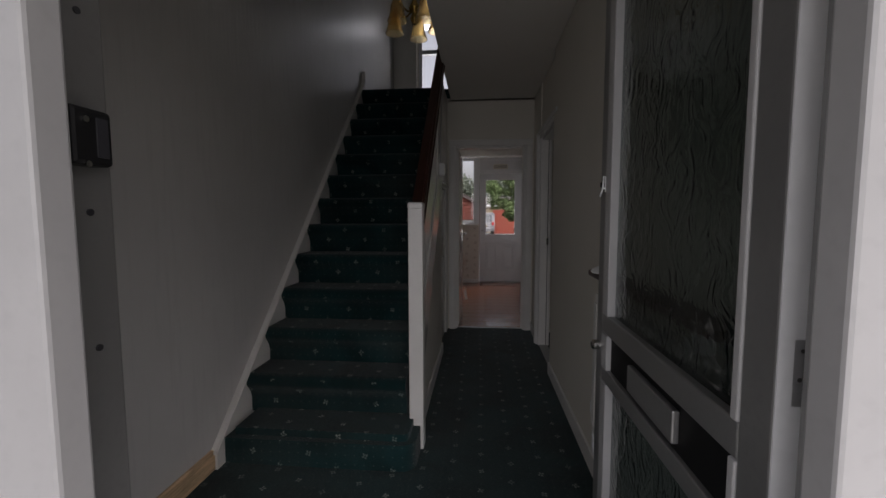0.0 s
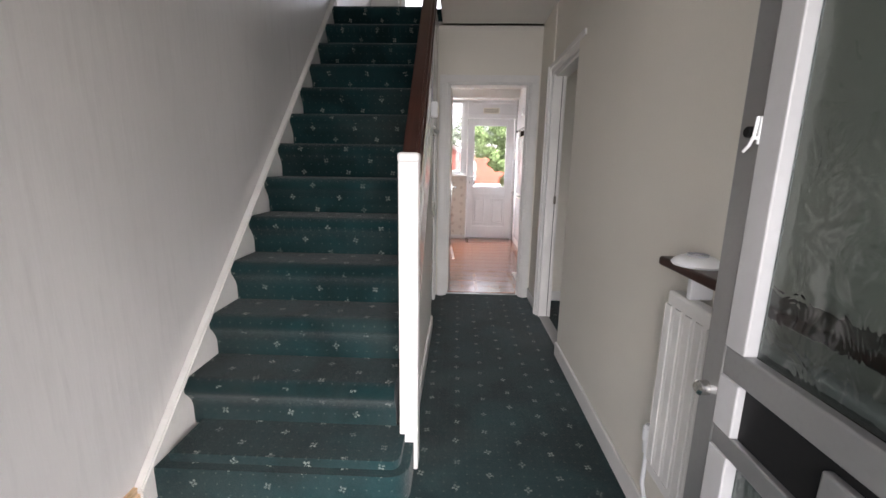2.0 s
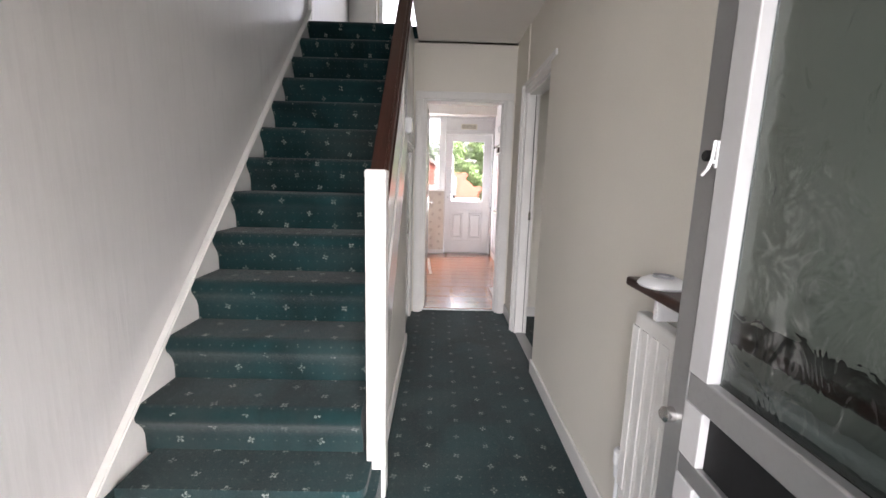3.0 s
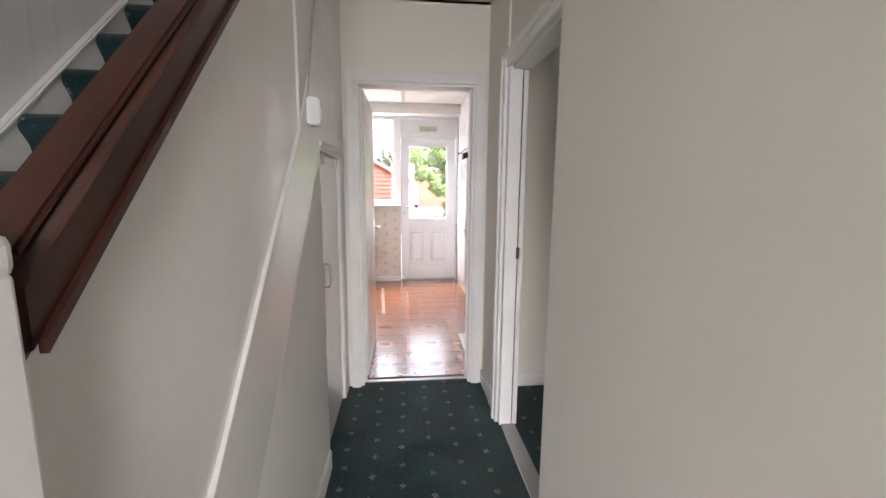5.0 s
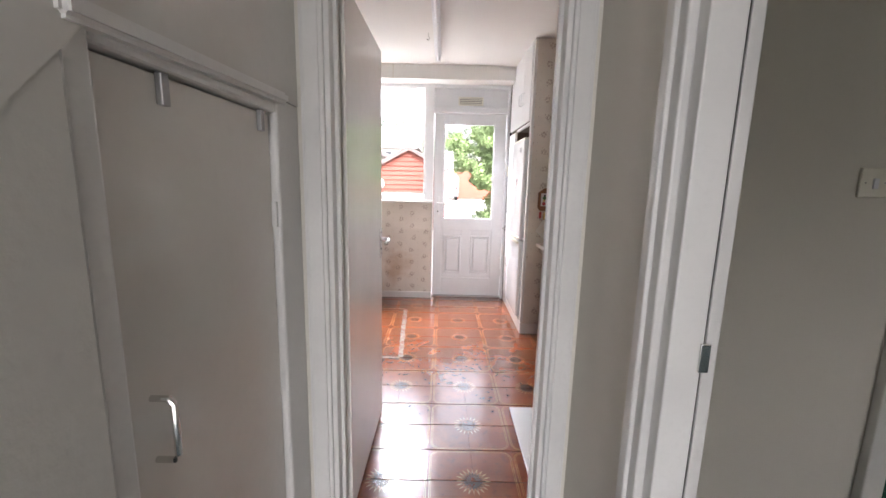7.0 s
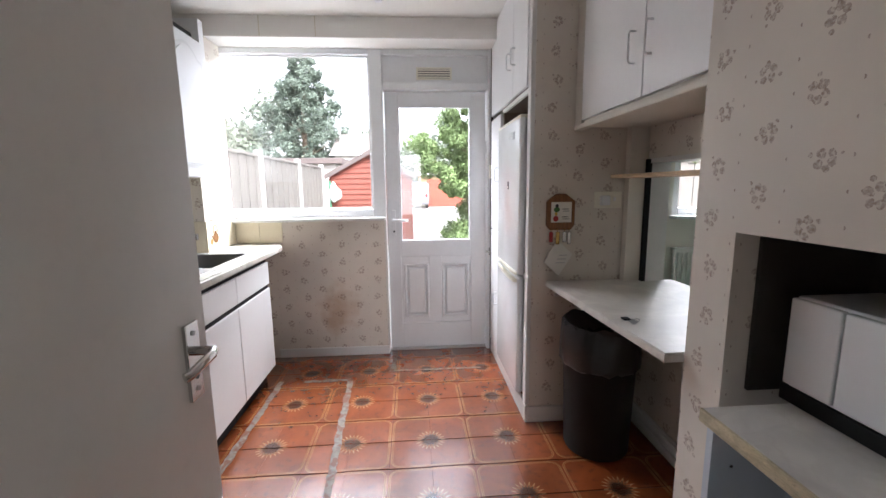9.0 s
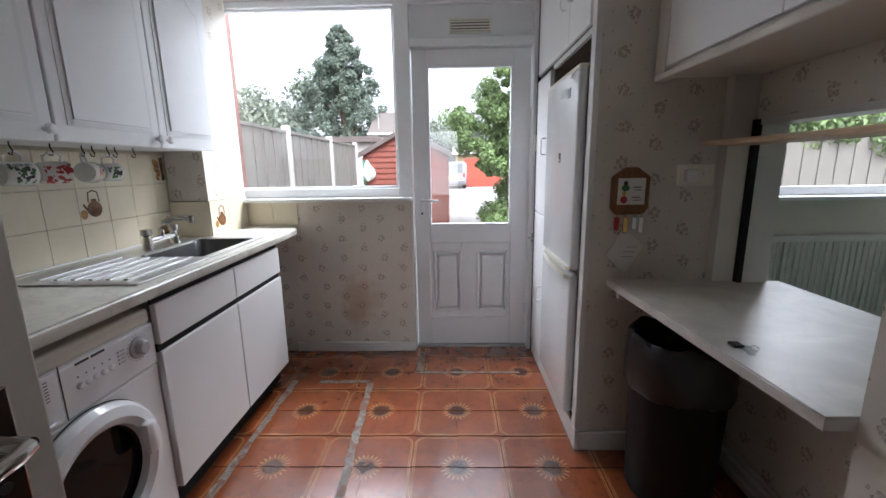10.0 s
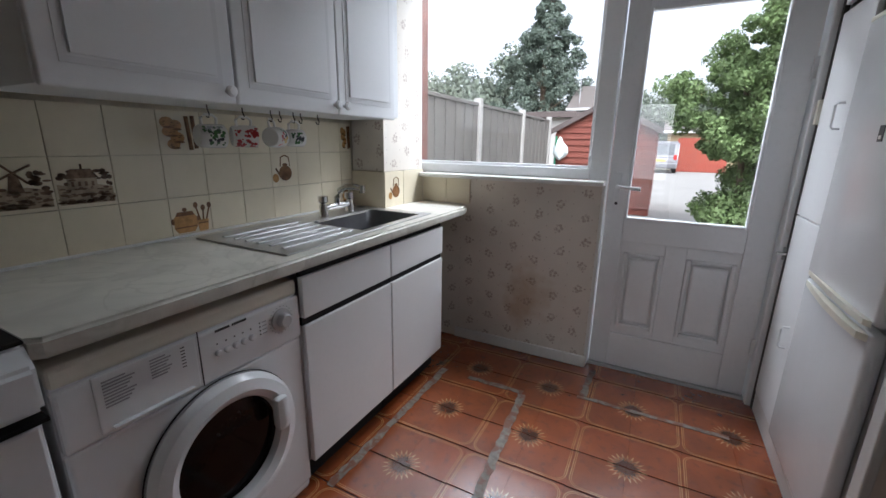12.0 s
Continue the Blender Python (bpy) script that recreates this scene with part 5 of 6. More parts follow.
part("grip", hd, M_OLDPLASTIC, fr, "yellowed plastic grip strip")
part("badge", B(FX - 0.002, FX + 0.001, 6.90, 6.99, 1.575, 1.605), M_STEEL, up, "small silver badge")
part("badge", B(FX - 0.002, FX + 0.001, 6.84, 6.885, 1.56, 1.60), M_GREYINK, up)
part("sticker", B(FX - 0.002, FX + 0.001, 6.97, 7.0, 1.285, 1.33), M_INK, up, "small dark sticker")
part("sticker_mark", B(FX - 0.003, FX - 0.0015, 6.978, 6.992, 1.292, 1.302), M_PAPERWHITE, up)
boxtop = thing("blue_box", "dark blue carton above the fridge", "box")
part("carton", B(0.93, 1.20, 6.74, 6.95, 1.675, 1.755, bevel=0.012), plain("blue_card", (0.05, 0.12, 0.28), 0.5), boxtop)

# ---- kitchen: counter, hatch, upper cupboards ----
ctr = thing("breakfast_counter", "pale laminate counter through the serving hatch", "counter")
cb = bmesh.new()
prism(cb, [(0.955, 6.645), (1.008, 5.682), (1.46, 5.682), (1.46, 5.702), (1.625, 5.702), (1.625, 6.598), (1.46, 6.598), (1.46, 6.645)], "z", 0.772, 0.803)
bmesh.ops.bevel(cb, geom=[e for e in cb.edges if abs(e.verts[0].co.z - e.verts[1].co.z) < 1e-4], offset=0.004, segments=2, affect="EDGES")
part("slab", cb, M_COUNTER, ctr)
part("bearer", B(1.0, 1.455, 6.622, 6.645, 0.72, 0.772), M_TRIM, ctr)
hatch = tagged(thing("serving_hatch", "serving hatch opening lined in cream with a black edge", "hatch"), kind="structure")
part("black_edge", B(1.442, 1.462, 6.575, 6.603, 0.803, 1.43), M_BLACK, hatch, "black channel strip")
part("lining", B(1.462, 1.565, 6.582, 6.601, 0.803, 1.43), M_TRIM, hatch)
part("lining", B(1.455, 1.565, 5.70, 6.601, 1.41, 1.432), M_TRIM, hatch)
part("post", B(1.36, 1.455, 6.60, 6.645, 0.803, 1.59), M_CREAM, hatch)
hshelf = thing("thin_shelf", "thin pale pine shelf across the hatch", "shelf")
part("board", B(1.27, 1.457, 5.682, 6.62, 1.337, 1.355, bevel=0.002), M_PINE, hshelf)
uc = thing("upper_cupboard", "white double cupboard above the counter", "cupboard")
part("carcass", B(1.10, 1.455, 5.682, 6.64, 1.59, 2.415, bevel=0.003), M_CREAM, uc)
part("bottom_lip", B(1.078, 1.12, 5.682, 6.64, 1.575, 1.60, bevel=0.005), M_CREAM, uc)
for a, b, hy in ((5.686, 6.03, 5.985), (6.035, 6.56, 6.095)):
    slab_door(uc, a, b, 1.615, 2.41, hy, 1.80, 1.10, 0.055)
part("side_fillet", B(1.082, 1.10, 6.565, 6.64, 1.60, 2.415, bevel=0.002), M_CREAM, uc)

# items on and by the counter
sock = thing("wall_socket", "cream wall socket with a plug on flowered paper", "socket")
part("plate", B(1.20, 1.345, 6.636, 6.645, 1.185, 1.27, bevel=0.003), M_OLDPLASTIC, sock)
part("plug", B(1.225, 1.275, 6.612, 6.637, 1.20, 1.25, bevel=0.006), M_UPVC, sock)
part("switch", B(1.30, 1.312, 6.632, 6.638, 1.22, 1.24, bevel=0.002), M_UPVC, sock)
plq = thing("key_plaque", "brown wooden plaque with a printed tile and key hooks", "plaque")
pb = bmesh.new()
prism(pb, [(0.945, 1.10), (0.965, 1.075), (1.075, 1.075), (1.095, 1.10), (1.095, 1.225), (1.06, 1.25), (1.045, 1.262), (0.995, 1.262), (0.98, 1.25), (0.945, 1.225)], "y", 6.628, 6.643)
bmesh.ops.bevel(pb, geom=pb.edges[:], offset=0.003, segments=2, affect="EDGES")
part("board", pb, M_PLAQUE, plq)
tl = part("tile", B(0.968, 1.075, 6.622, 6.629, 1.115, 1.22, bevel=0.002), M_CHINA, plq, "white tile with a printed picture")
for x0, x1, z0, z1, m_ in ((0.978, 1.006, 1.12, 1.15, M_RED), (0.985, 1.0, 1.15, 1.17, M_YELLOW), (0.98, 1.012, 1.168, 1.195, M_GREENINK), (0.988, 1.005, 1.19, 1.21, M_INK), (1.022, 1.062, 1.182, 1.186, M_INK), (1.025, 1.066, 1.172, 1.175, M_INK), (1.02, 1.06, 1.142, 1.146, M_INK), (1.022, 1.066, 1.132, 1.135, M_INK)):
    part("print", lathe(bmesh.new(), [(0, 0), (0.5, 0), (0.5, 0.001), (0, 0.001)], (0, 0, 0), 10, "y"), m_, tl).matrix_basis = Matrix.Translation(((x0 + x1) / 2, 6.6208, (z0 + z1) / 2)) @ Matrix.Diagonal((x1 - x0, 1, z1 - z0, 1))
for k, (x, m_) in enumerate(((0.965, M_RED), (1.0, M_BRASS), (1.035, M_CHROME), (1.06, M_CHROME))):
    kh = part("key_hook", pipe(bmesh.new(), [(x, 6.628, 1.085), (x, 6.612, 1.082), (x, 6.608, 1.072), (x, 6.614, 1.065)], 0.002, 6), M_BRASS, plq)
    part("key_tag", hull([(x - 0.010, x + 0.010, 6.606, 6.612, 1.015 - 0.012 * (k % 2), 1.068)], 0.004), m_, kh)
note = thing("hanging_tile", "square white glazed tile hung by a corner", "hanging tile")
nb = bmesh.new()
prism(nb, [(1.01, 1.02), (0.938, 0.905), (1.02, 0.83), (1.092, 0.945)], "y", 6.632, 6.642)
bmesh.ops.bevel(nb, geom=nb.edges[:], offset=0.002, segments=2, affect="EDGES")
part("tile", nb, M_CHINA, note)
for k in range(3):
    part("text_bar", B(1.0 + k * 0.01, 1.05 + k * 0.006, 6.631, 6.6325, 0.90 + k * 0.02, 0.903 + k * 0.02), M_GREYINK, note)
keys = thing("keys", "small bunch of keys and a fob on the counter", "keys")
part("ring", pipe(bmesh.new(), [(1.085 + 0.017 * math.cos(a * 0.42), 5.965 + 0.017 * math.sin(a * 0.42), 0.812 + 0.006 * math.sin(a)) for a in range(16)], 0.0014, 6), M_ALU, keys)
part("fob", B(1.03, 1.07, 5.985, 6.03, 0.803, 0.813, bevel=0.004), M_BLACK, keys)
for k in range(3):
    part("key", hull([(1.05 + k * 0.012, 1.062 + k * 0.012, 5.945 + k * 0.012, 5.998, 0.803 + k * 0.002, 0.8055 + k * 0.002), (1.046 + k * 0.012, 1.067 + k * 0.012, 5.925 + k * 0.012, 5.945 + k * 0.012, 0.803 + k * 0.002, 0.8055 + k * 0.002)], 0.001), M_ALU, keys)
keys.matrix_world = Matrix.Translation((1.06, 5.97, 0.803)) @ Matrix.Scale(0.68, 4) @ Matrix.Translation((-1.06, -5.97, -0.803))
binn = thing("waste_bin", "black round bin with a bin liner under the counter", "bin")
bc = (1.16, 6.42, 0)
part("body", lathe(bmesh.new(), [(0, 0), (0.15, 0), (0.155, 0.01), (0.175, 0.60), (0.17, 0.60), (0.15, 0.02), (0, 0.02)], bc, 32), M_BLACK, binn, smooth=True)
liner = bmesh.new()
rings_ = []
random.seed(7)
for r, z in ((0.172, 0.44), (0.186, 0.46), (0.188, 0.53), (0.186, 0.60), (0.180, 0.645), (0.168, 0.655), (0.15, 0.63), (0.12, 0.57)):
    rings_.append([liner.verts.new((bc[0] + (r + random.uniform(-0.007, 0.008)) * math.cos(2 * math.pi * k / 36), bc[1] + (r + random.uniform(-0.007, 0.008)) * math.sin(2 * math.pi * k / 36), z + random.uniform(-0.012, 0.012))) for k in range(36)])
for one, two in zip(rings_, rings_[1:]):
    for k in range(36):
        liner.faces.new((one[k], one[(k + 1) % 36], two[(k + 1) % 36], two[k]))
part("liner", liner, M_BAG, binn, "crumpled black bin liner", True)
hpipe = thing("floor_pipes", "white painted pipes along the skirting", "pipe")
for z in (0.05, 0.10):
    part("pipe", R((1.43, 5.682, z), (1.43, 6.62, z), 0.011), M_TRIM, hpipe)
skirting("baseboard", 1.442, 1.457, 5.682, 6.62, 0.12)

# ---- kitchen: recess with carcass and box ----
oc = thing("open_base_unit", "open pale blue-grey base unit with a ledge top", "cabinet")
part("ledge", B(0.965, 1.455, 4.70, 5.455, 0.728, 0.762, bevel=0.003), M_COUNTER, oc, "pale ledge top")
part("ledge_edge", B(0.958, 0.966, 4.70, 5.455, 0.728, 0.762, bevel=0.002), M_OAKEDGE, oc, "worn chipboard edge")
part("side_panel", B(0.975, 1.45, 5.425, 5.445, 0, 0.728), M_BLUEGREY, oc)
part("side_panel", B(0.975, 1.45, 4.71, 4.73, 0, 0.728), M_BLUEGREY, oc)
# back of the open unit, coloured near-black for its inner shade
part("back_panel", B(1.435, 1.45, 4.73, 5.425, 0.08, 0.728), M_DARKSHADE, oc)
part("bottom", B(0.975, 1.435, 4.73, 5.425, 0.06, 0.08), M_BLUEGREY, oc)
for z in (0.2, 0.34, 0.48, 0.62):
    for x in (1.03, 1.38):
        part("peg_hole", R((x, 5.426, z), (x, 5.4235, z), 0.004, seg=8), M_INK, oc)
# dark sheets added to draw the shade inside the microwave recess
tagged(part("recess_shade_lining", hull([(1.44, 1.458, 4.66, 5.53, 0.765, 1.185), (1.135, 1.44, 5.518, 5.529, 0.765, 1.185), (1.135, 1.44, 4.66, 5.518, 1.186, 1.2)]), M_DARKSHADE), "dark lining coloured as the shade of the kitchen recess", "recess", kind="structure")
mw = thing("microwave", "white microwave with a black base in the recess", "microwave")
part("body", B(1.20, 1.42, 4.92, 5.475, 0.80, 1.035, bevel=0.006), M_APPLIANCE, mw)
part("base", B(1.19, 1.42, 4.91, 5.485, 0.763, 0.802, bevel=0.003), M_BLACK, mw)
part("control_panel", B(1.182, 1.20, 5.352, 5.472, 0.812, 1.03, bevel=0.004), M_APPLIANCE, mw)
part("door", B(1.182, 1.20, 4.925, 5.346, 0.812, 1.03, bevel=0.004), M_APPLIANCE, mw)

wb = thing("white_floor_board", "thin white board lying on the kitchen floor", "board")
part("board", B(0.575, 0.94, 4.80, 5.44, 0.0, 0.012, bevel=0.003), M_WHITE, wb)
# ceiling tube
tube = thing("fluorescent_batten", "unlit white fluorescent tube on the kitchen ceiling", "ceiling light")
part("body", B(0.06, 0.115, 5.79, 7.10, 2.385, 2.42, bevel=0.006), M_UPVC, tube)
part("tube", R((0.088, 5.80, 2.362), (0.088, 7.09, 2.362), 0.014), M_UPVC, tube)
for y in (5.795, 7.085):
    part("end_cap", B(0.068, 0.108, y - 0.015, y + 0.015, 2.345, 2.39, bevel=0.005), M_UPVC, tube)
hk = tagged(part("ceiling_hook", pipe(bmesh.new(), [(0.02, 6.6, 2.42), (0.02, 6.6, 2.395), (0.032, 6.6, 2.38), (0.022, 6.6, 2.368), (0.008, 6.6, 2.375)], 0.003, 6), M_CHROME), "small metal hook in the kitchen ceiling", "hook")

# dining room
drad = thing("dining_radiator", "white ribbed panel radiator under the dining window", "radiator")
part("panel", B(2.36, 3.3, 7.692, 7.72, 0.22, 0.78, bevel=0.006), M_TRIM, drad)
for k in range(23):
    part("rib", B(2.385 + k * 0.04, 2.405 + k * 0.04, 7.681, 7.6915, 0.26, 0.75, bevel=0.004), M_TRIM, drad)
part("top_grille", B(2.36, 3.3, 7.69, 7.745, 0.775, 0.79, bevel=0.003), M_TRIM, drad)
part("bracket", B(2.6, 2.64, 7.72, 7.75, 0.4, 0.5), M_TRIM, drad)
dw = tagged(thing("window_dining", "white dining room window with a white sill", "window"), kind="structure")
part("frame", hull([(2.35, 2.41, 7.77, 7.83, 1.05, 2.1), (3.34, 3.4, 7.77, 7.83, 1.05, 2.1), (2.41, 3.34, 7.77, 7.83, 1.05, 1.11), (2.41, 3.34, 7.77, 7.83, 2.04, 2.1)], 0.004), M_UPVC, dw)
part("pane", B(2.41, 3.34, 7.80, 7.805, 1.11, 2.04), M_GLASS, dw).visible_shadow = False
part("window_sill", B(2.33, 3.42, 7.66, 7.77, 1.025, 1.05, bevel=0.005), M_UPVC, dw)

# ---- outside ----
M_GROUND = plain("grey_soil", (0.16, 0.15, 0.12), 0.95, vary=0.3, scale=0.6, fine=20, bump=0.4)
M_CONC = plain("pale_concrete", (0.27, 0.265, 0.25), 0.9, vary=0.15, scale=0.8, fine=30, bump=0.2)
M_FENCE = wood("grey_fence_board", (0.15, 0.142, 0.13), 0.85, (14, 14, 1), 5, 0.25)
M_POST = plain("concrete_post", (0.40, 0.39, 0.37), 0.9, vary=0.1, scale=5, fine=50, bump=0.2)
M_SHED = wood("red_shed_board", (0.18, 0.046, 0.03), 0.75, (1, 14, 14), 4, 0.2)
M_FELT = plain("roof_felt", (0.11, 0.09, 0.085), 0.95, vary=0.2)
M_ROOF = plain("brown_roof_tile", (0.13, 0.115, 0.105), 0.9, vary=0.2, scale=2)
M_RENDER = plain("white_render", (0.42, 0.41, 0.39), 0.9, vary=0.05)
M_YBRICK = plain("buff_brick", (0.36, 0.28, 0.17), 0.9, vary=0.12, scale=2, fine=12)
M_DARKPANE = plain("dark_window", (0.05, 0.06, 0.07), 0.1, vary=0.2, bump=0)
M_GATE = plain("red_gate_paint", (0.28, 0.05, 0.03), 0.7, vary=0.15, scale=4)
M_CAR = plain("grey_car_paint", (0.16, 0.16, 0.17), 0.3, 0.4, vary=0.05, bump=0)
M_TYRE = plain("tyre", (0.02, 0.02, 0.02), 0.9)
M_BARK = plain("bark", (0.13, 0.095, 0.065), 0.95, vary=0.35, scale=10, fine=40, bump=0.6)
# distant leaf colours are paled and greyed to paint in the haze
M_CONIFERHAZE = leafage("hazed_tree_leaves", (0.115, 0.150, 0.118))
M_FARHAZE = leafage("hazed_far_leaves", (0.17, 0.205, 0.155))
M_BUSH = leafage("bright_leaves", (0.165, 0.24, 0.095))
M_GRASS = leafage("grass_blades", (0.085, 0.16, 0.03))
GZ = -0.14

tagged(part("ground", B(-300, 300, -150, 400, GZ - 0.4, GZ), M_GROUND), "bare grey-brown ground", "ground", kind="structure")
tagged(part("pavement", B(-1.7, 1.05, 7.95, 33.0, GZ, GZ + 0.02), M_CONC), "pale concrete garden path and drive", "path", kind="structure")
tagged(part("pavement", B(1.05, 6, 17.5, 33.0, GZ, GZ + 0.018), M_CONC), "pale concrete drive", "path", kind="structure")
tagged(part("pavement_front", B(-3, 3, -6, 0.5, GZ, GZ + 0.1), M_CONC), "concrete front path", "path", kind="structure")


def blades(count, x0, x1, y0, y1, h):
    rng = np.random.default_rng(5)
    x, y = rng.uniform(x0, x1, count), rng.uniform(y0, y1, count)
    a, hh, lean = rng.uniform(0, 6.28, count), rng.uniform(0.4, 1, count) * h, rng.normal(0, 0.03, (count, 2))
    w = 0.012
    v = np.empty((count, 3, 3))
    v[:, 0] = np.stack([x - w * np.cos(a), y - w * np.sin(a), np.full(count, GZ)], 1)
    v[:, 1] = np.stack([x + w * np.cos(a), y + w * np.sin(a), np.full(count, GZ)], 1)
    v[:, 2] = np.stack([x + lean[:, 0], y + lean[:, 1], GZ + hh], 1)
    data = bpy.data.meshes.new("grass")
    data.from_pydata(v.reshape(-1, 3).tolist(), [], np.arange(count * 3).reshape(-1, 3).tolist())
    data.materials.append(M_GRASS)
    return new("grass", data)


tagged(blades(9000, 1.06, 3.6, 9.5, 17.4, 0.10), "bright green grass beside the path", "grass", kind="stuff")


def foliage(centres, radii, count, size, seed):
    """Many small leaf quads scattered through clumps, denser towards their skins."""
    rng = np.random.default_rng(seed)
    centres, radii = np.array(centres, float), np.array(radii, float)
    pick = rng.integers(0, len(centres), count)
    d = rng.normal(size=(count, 3))
    d /= np.linalg.norm(d, axis=1, keepdims=True)
    pos = centres[pick] + d * (radii[pick] * (rng.uniform(0.25, 1.0, count) ** 0.5)[:, None])
    n = d + rng.normal(0, 0.8, (count, 3))
    n /= np.linalg.norm(n, axis=1, keepdims=True)
    t = np.cross(n, rng.normal(size=(count, 3)))
    t /= np.linalg.norm(t, axis=1, keepdims=True)
    b = np.cross(n, t)
    s = (rng.uniform(0.5, 1.2, count) * size)[:, None]
    v = np.stack([pos - t * s, pos + b * s * 0.55, pos + t * s, pos - b * s * 0.55], 1).reshape(-1, 3)
    return v.tolist(), np.arange(count * 4).reshape(-1, 4).tolist()


def crown(name, parent, centres, radii, count, size, material, seed, label=""):
    v, f = foliage(centres, radii, count, size, seed)
    data = bpy.data.meshes.new(name)
    data.from_pydata(v, [], f)
    data.materials.append(material)
    ob = new(name, data)
    ob.parent = parent
    if label:
        ob["label"] = label
    return ob


def limbs(base, height, r, count, spread, seed):
    rng = random.Random(seed)
    bm = bmesh.new()
    bx, by, bz = base
    pts = [(bx + rng.uniform(-0.02, 0.02) * height * k / 6, by + rng.uniform(-0.02, 0.02) * height * k / 6, bz + height * k / 6) for k in range(7)]
    for k in range(6):
        rod(bm, pts[k], pts[k + 1], r * (1 - k / 7), r * (1 - (k + 1) / 7), 10)
    for k in range(count):
        u = rng.uniform(0.3, 0.95)
        p = Vector(pts[min(int(u * 6), 5)])
        a = rng.uniform(0, 6.28)
        e = p + Vector((math.cos(a) * spread * (1.1 - u), math.sin(a) * spread * (1.1 - u), spread * 0.4))
        rod(bm, p, e, r * 0.3, r * 0.08, 6)
    return bm


# tall dark tree
ct = thing("tall_tree", "tall dark green tree with a pointed uneven crown", "tree")
part("trunk", limbs((-8.65, 40, GZ), 11.5, 0.35, 24, 3.0, 3), M_BARK, ct)
rng_ = random.Random(11)
cs, rs = [], []
for k in range(380):
    z = 1.2 + 10.9 * rng_.random() ** 0.95
    wide = 4.6 * min(1.0, (12.4 - z) / 8.0) ** 0.85 * rng_.uniform(0.3, 1.0) + 0.1
    a = rng_.uniform(0, 6.28)
    cs.append((-8.65 + wide * math.cos(a), 40 + wide * math.sin(a), z))
    q = rng_.uniform(0.28, 0.68) * (0.6 if z > 10.5 else 1.0)
    rs.append((q, q, q * 0.8))
crown("crown", ct, cs, rs, 60000, 0.11, M_CONIFERHAZE, 21)

# far woods
far = tagged(new("far_woods"), "soft green belt of distant trees", "trees", kind="stuff")
for n, (x0, x1, y, h) in enumerate(((-34, -9, 46, 10.2), (-6, 14, 60, 9.0))):
    rng_ = random.Random(30 + n)
    cs, rs = [], []
    for k in range(150):
        u = rng_.random()
        hh = h * (0.72 + 0.28 * math.sin(u * 9 + n) ** 2)
        cs.append((x0 + (x1 - x0) * u, y + rng_.uniform(-2, 2), rng_.uniform(0.5, 1) * hh - 0.8))
        q = rng_.uniform(1.0, 1.9)
        rs.append((q, q, q))
    crown("tree_belt", far, cs, rs, 24000, 0.24, M_FARHAZE, 40 + n)

# large bush by the path
bush = thing("large_bush", "big bright green overgrown hedge bush", "bush")
stems = bmesh.new()
for k in range(7):
    x, y = 1.45 + 0.15 * k, 13.0 + 0.35 * (k % 3)
    pipe(stems, [(x, y, GZ), (x - 0.05, y, 0.8), (x - 0.1 + 0.05 * (k % 2), y + 0.1, 1.6), (x - 0.2, y, 2.4)], 0.045, 7)
part("trunk", stems, M_BARK, bush, "bare dark stems")
rng_ = random.Random(51)
cs, rs = [], []
for k in range(430):
    a, u = rng_.uniform(0, 6.28), rng_.random()
    z = 1.15 + 2.35 * rng_.random()
    w = (1.0 - abs(z - 2.05) / 2.0)
    cs.append((1.45 + 1.35 * w * math.cos(a) * math.sqrt(u), 12.9 + 1.3 * math.sin(a) * math.sqrt(u), z))
    q = rng_.uniform(0.07, 0.21)
    rs.append((q, q, q * 0.85))
keepers = [k for k, c in enumerate(cs) if c[2] < 2.0 + (c[0] - 0.1) * 0.85 and not (c[0] < 0.85 and c[2] < 1.55)]
cs, rs = [cs[k] for k in keepers], [rs[k] for k in keepers]
for k in range(90):
    cs.append((1.72 + rng_.uniform(-0.75, 1.3), 13.1 + rng_.uniform(-0.3, 0.9), rng_.uniform(0.1, 1.6)))
    rs.append((0.2, 0.2, 0.18))
crown("crown", bush, cs, rs, 105000, 0.032, M_BUSH, 52)
low = thing("low_shrub", "low dark green shrub at the path edge", "shrub")
part("stem", hull([(1.3, 1.33, 12.2, 12.23, GZ, 0.2)], 0.004), M_BARK, low)
crown("crown", low, [(0.98 + 0.1 * k, 12.2 + 0.2 * (k % 3), 0.05 + 0.22 * (k % 3)) for k in range(10)], [(0.2, 0.2, 0.17)] * 10, 9000, 0.035, M_BUSH, 61)


# fences
def fence_run(x, ys, top, label):
    f = thing("fence", label, "fence", "garden fences")
    for y in ys:
        part("post", hull([(x - 0.05, x + 0.05, y - 0.05, y + 0.05, GZ, top + 0.03)], 0.012), M_POST, f, "pale concrete post")
    board = mesh_of("board", B(-0.012, 0.012, 0.0, 0.135, 0, top - GZ - 0.12, bevel=0.003), M_FENCE)
    for a, b in zip(ys, ys[1:]):
        n = int((b - a - 0.1) / 0.128)
        for k in range(n):
            o = new("board", board)
            o.parent = f
            o.matrix_basis = pose(x + (0.006 if k % 2 else -0.006), a + 0.06 + k * (b - a - 0.12) / n, GZ + 0.05)
        part("cap_rail", B(x - 0.03, x + 0.03, a + 0.05, b - 0.05, top - 0.07, top - 0.03, bevel=0.006), M_FENCE, f)
    return f


fence_run(-1.88, [8.6, 10.5, 12.42, 14.35], 1.80, "weathered grey board fence with concrete posts")


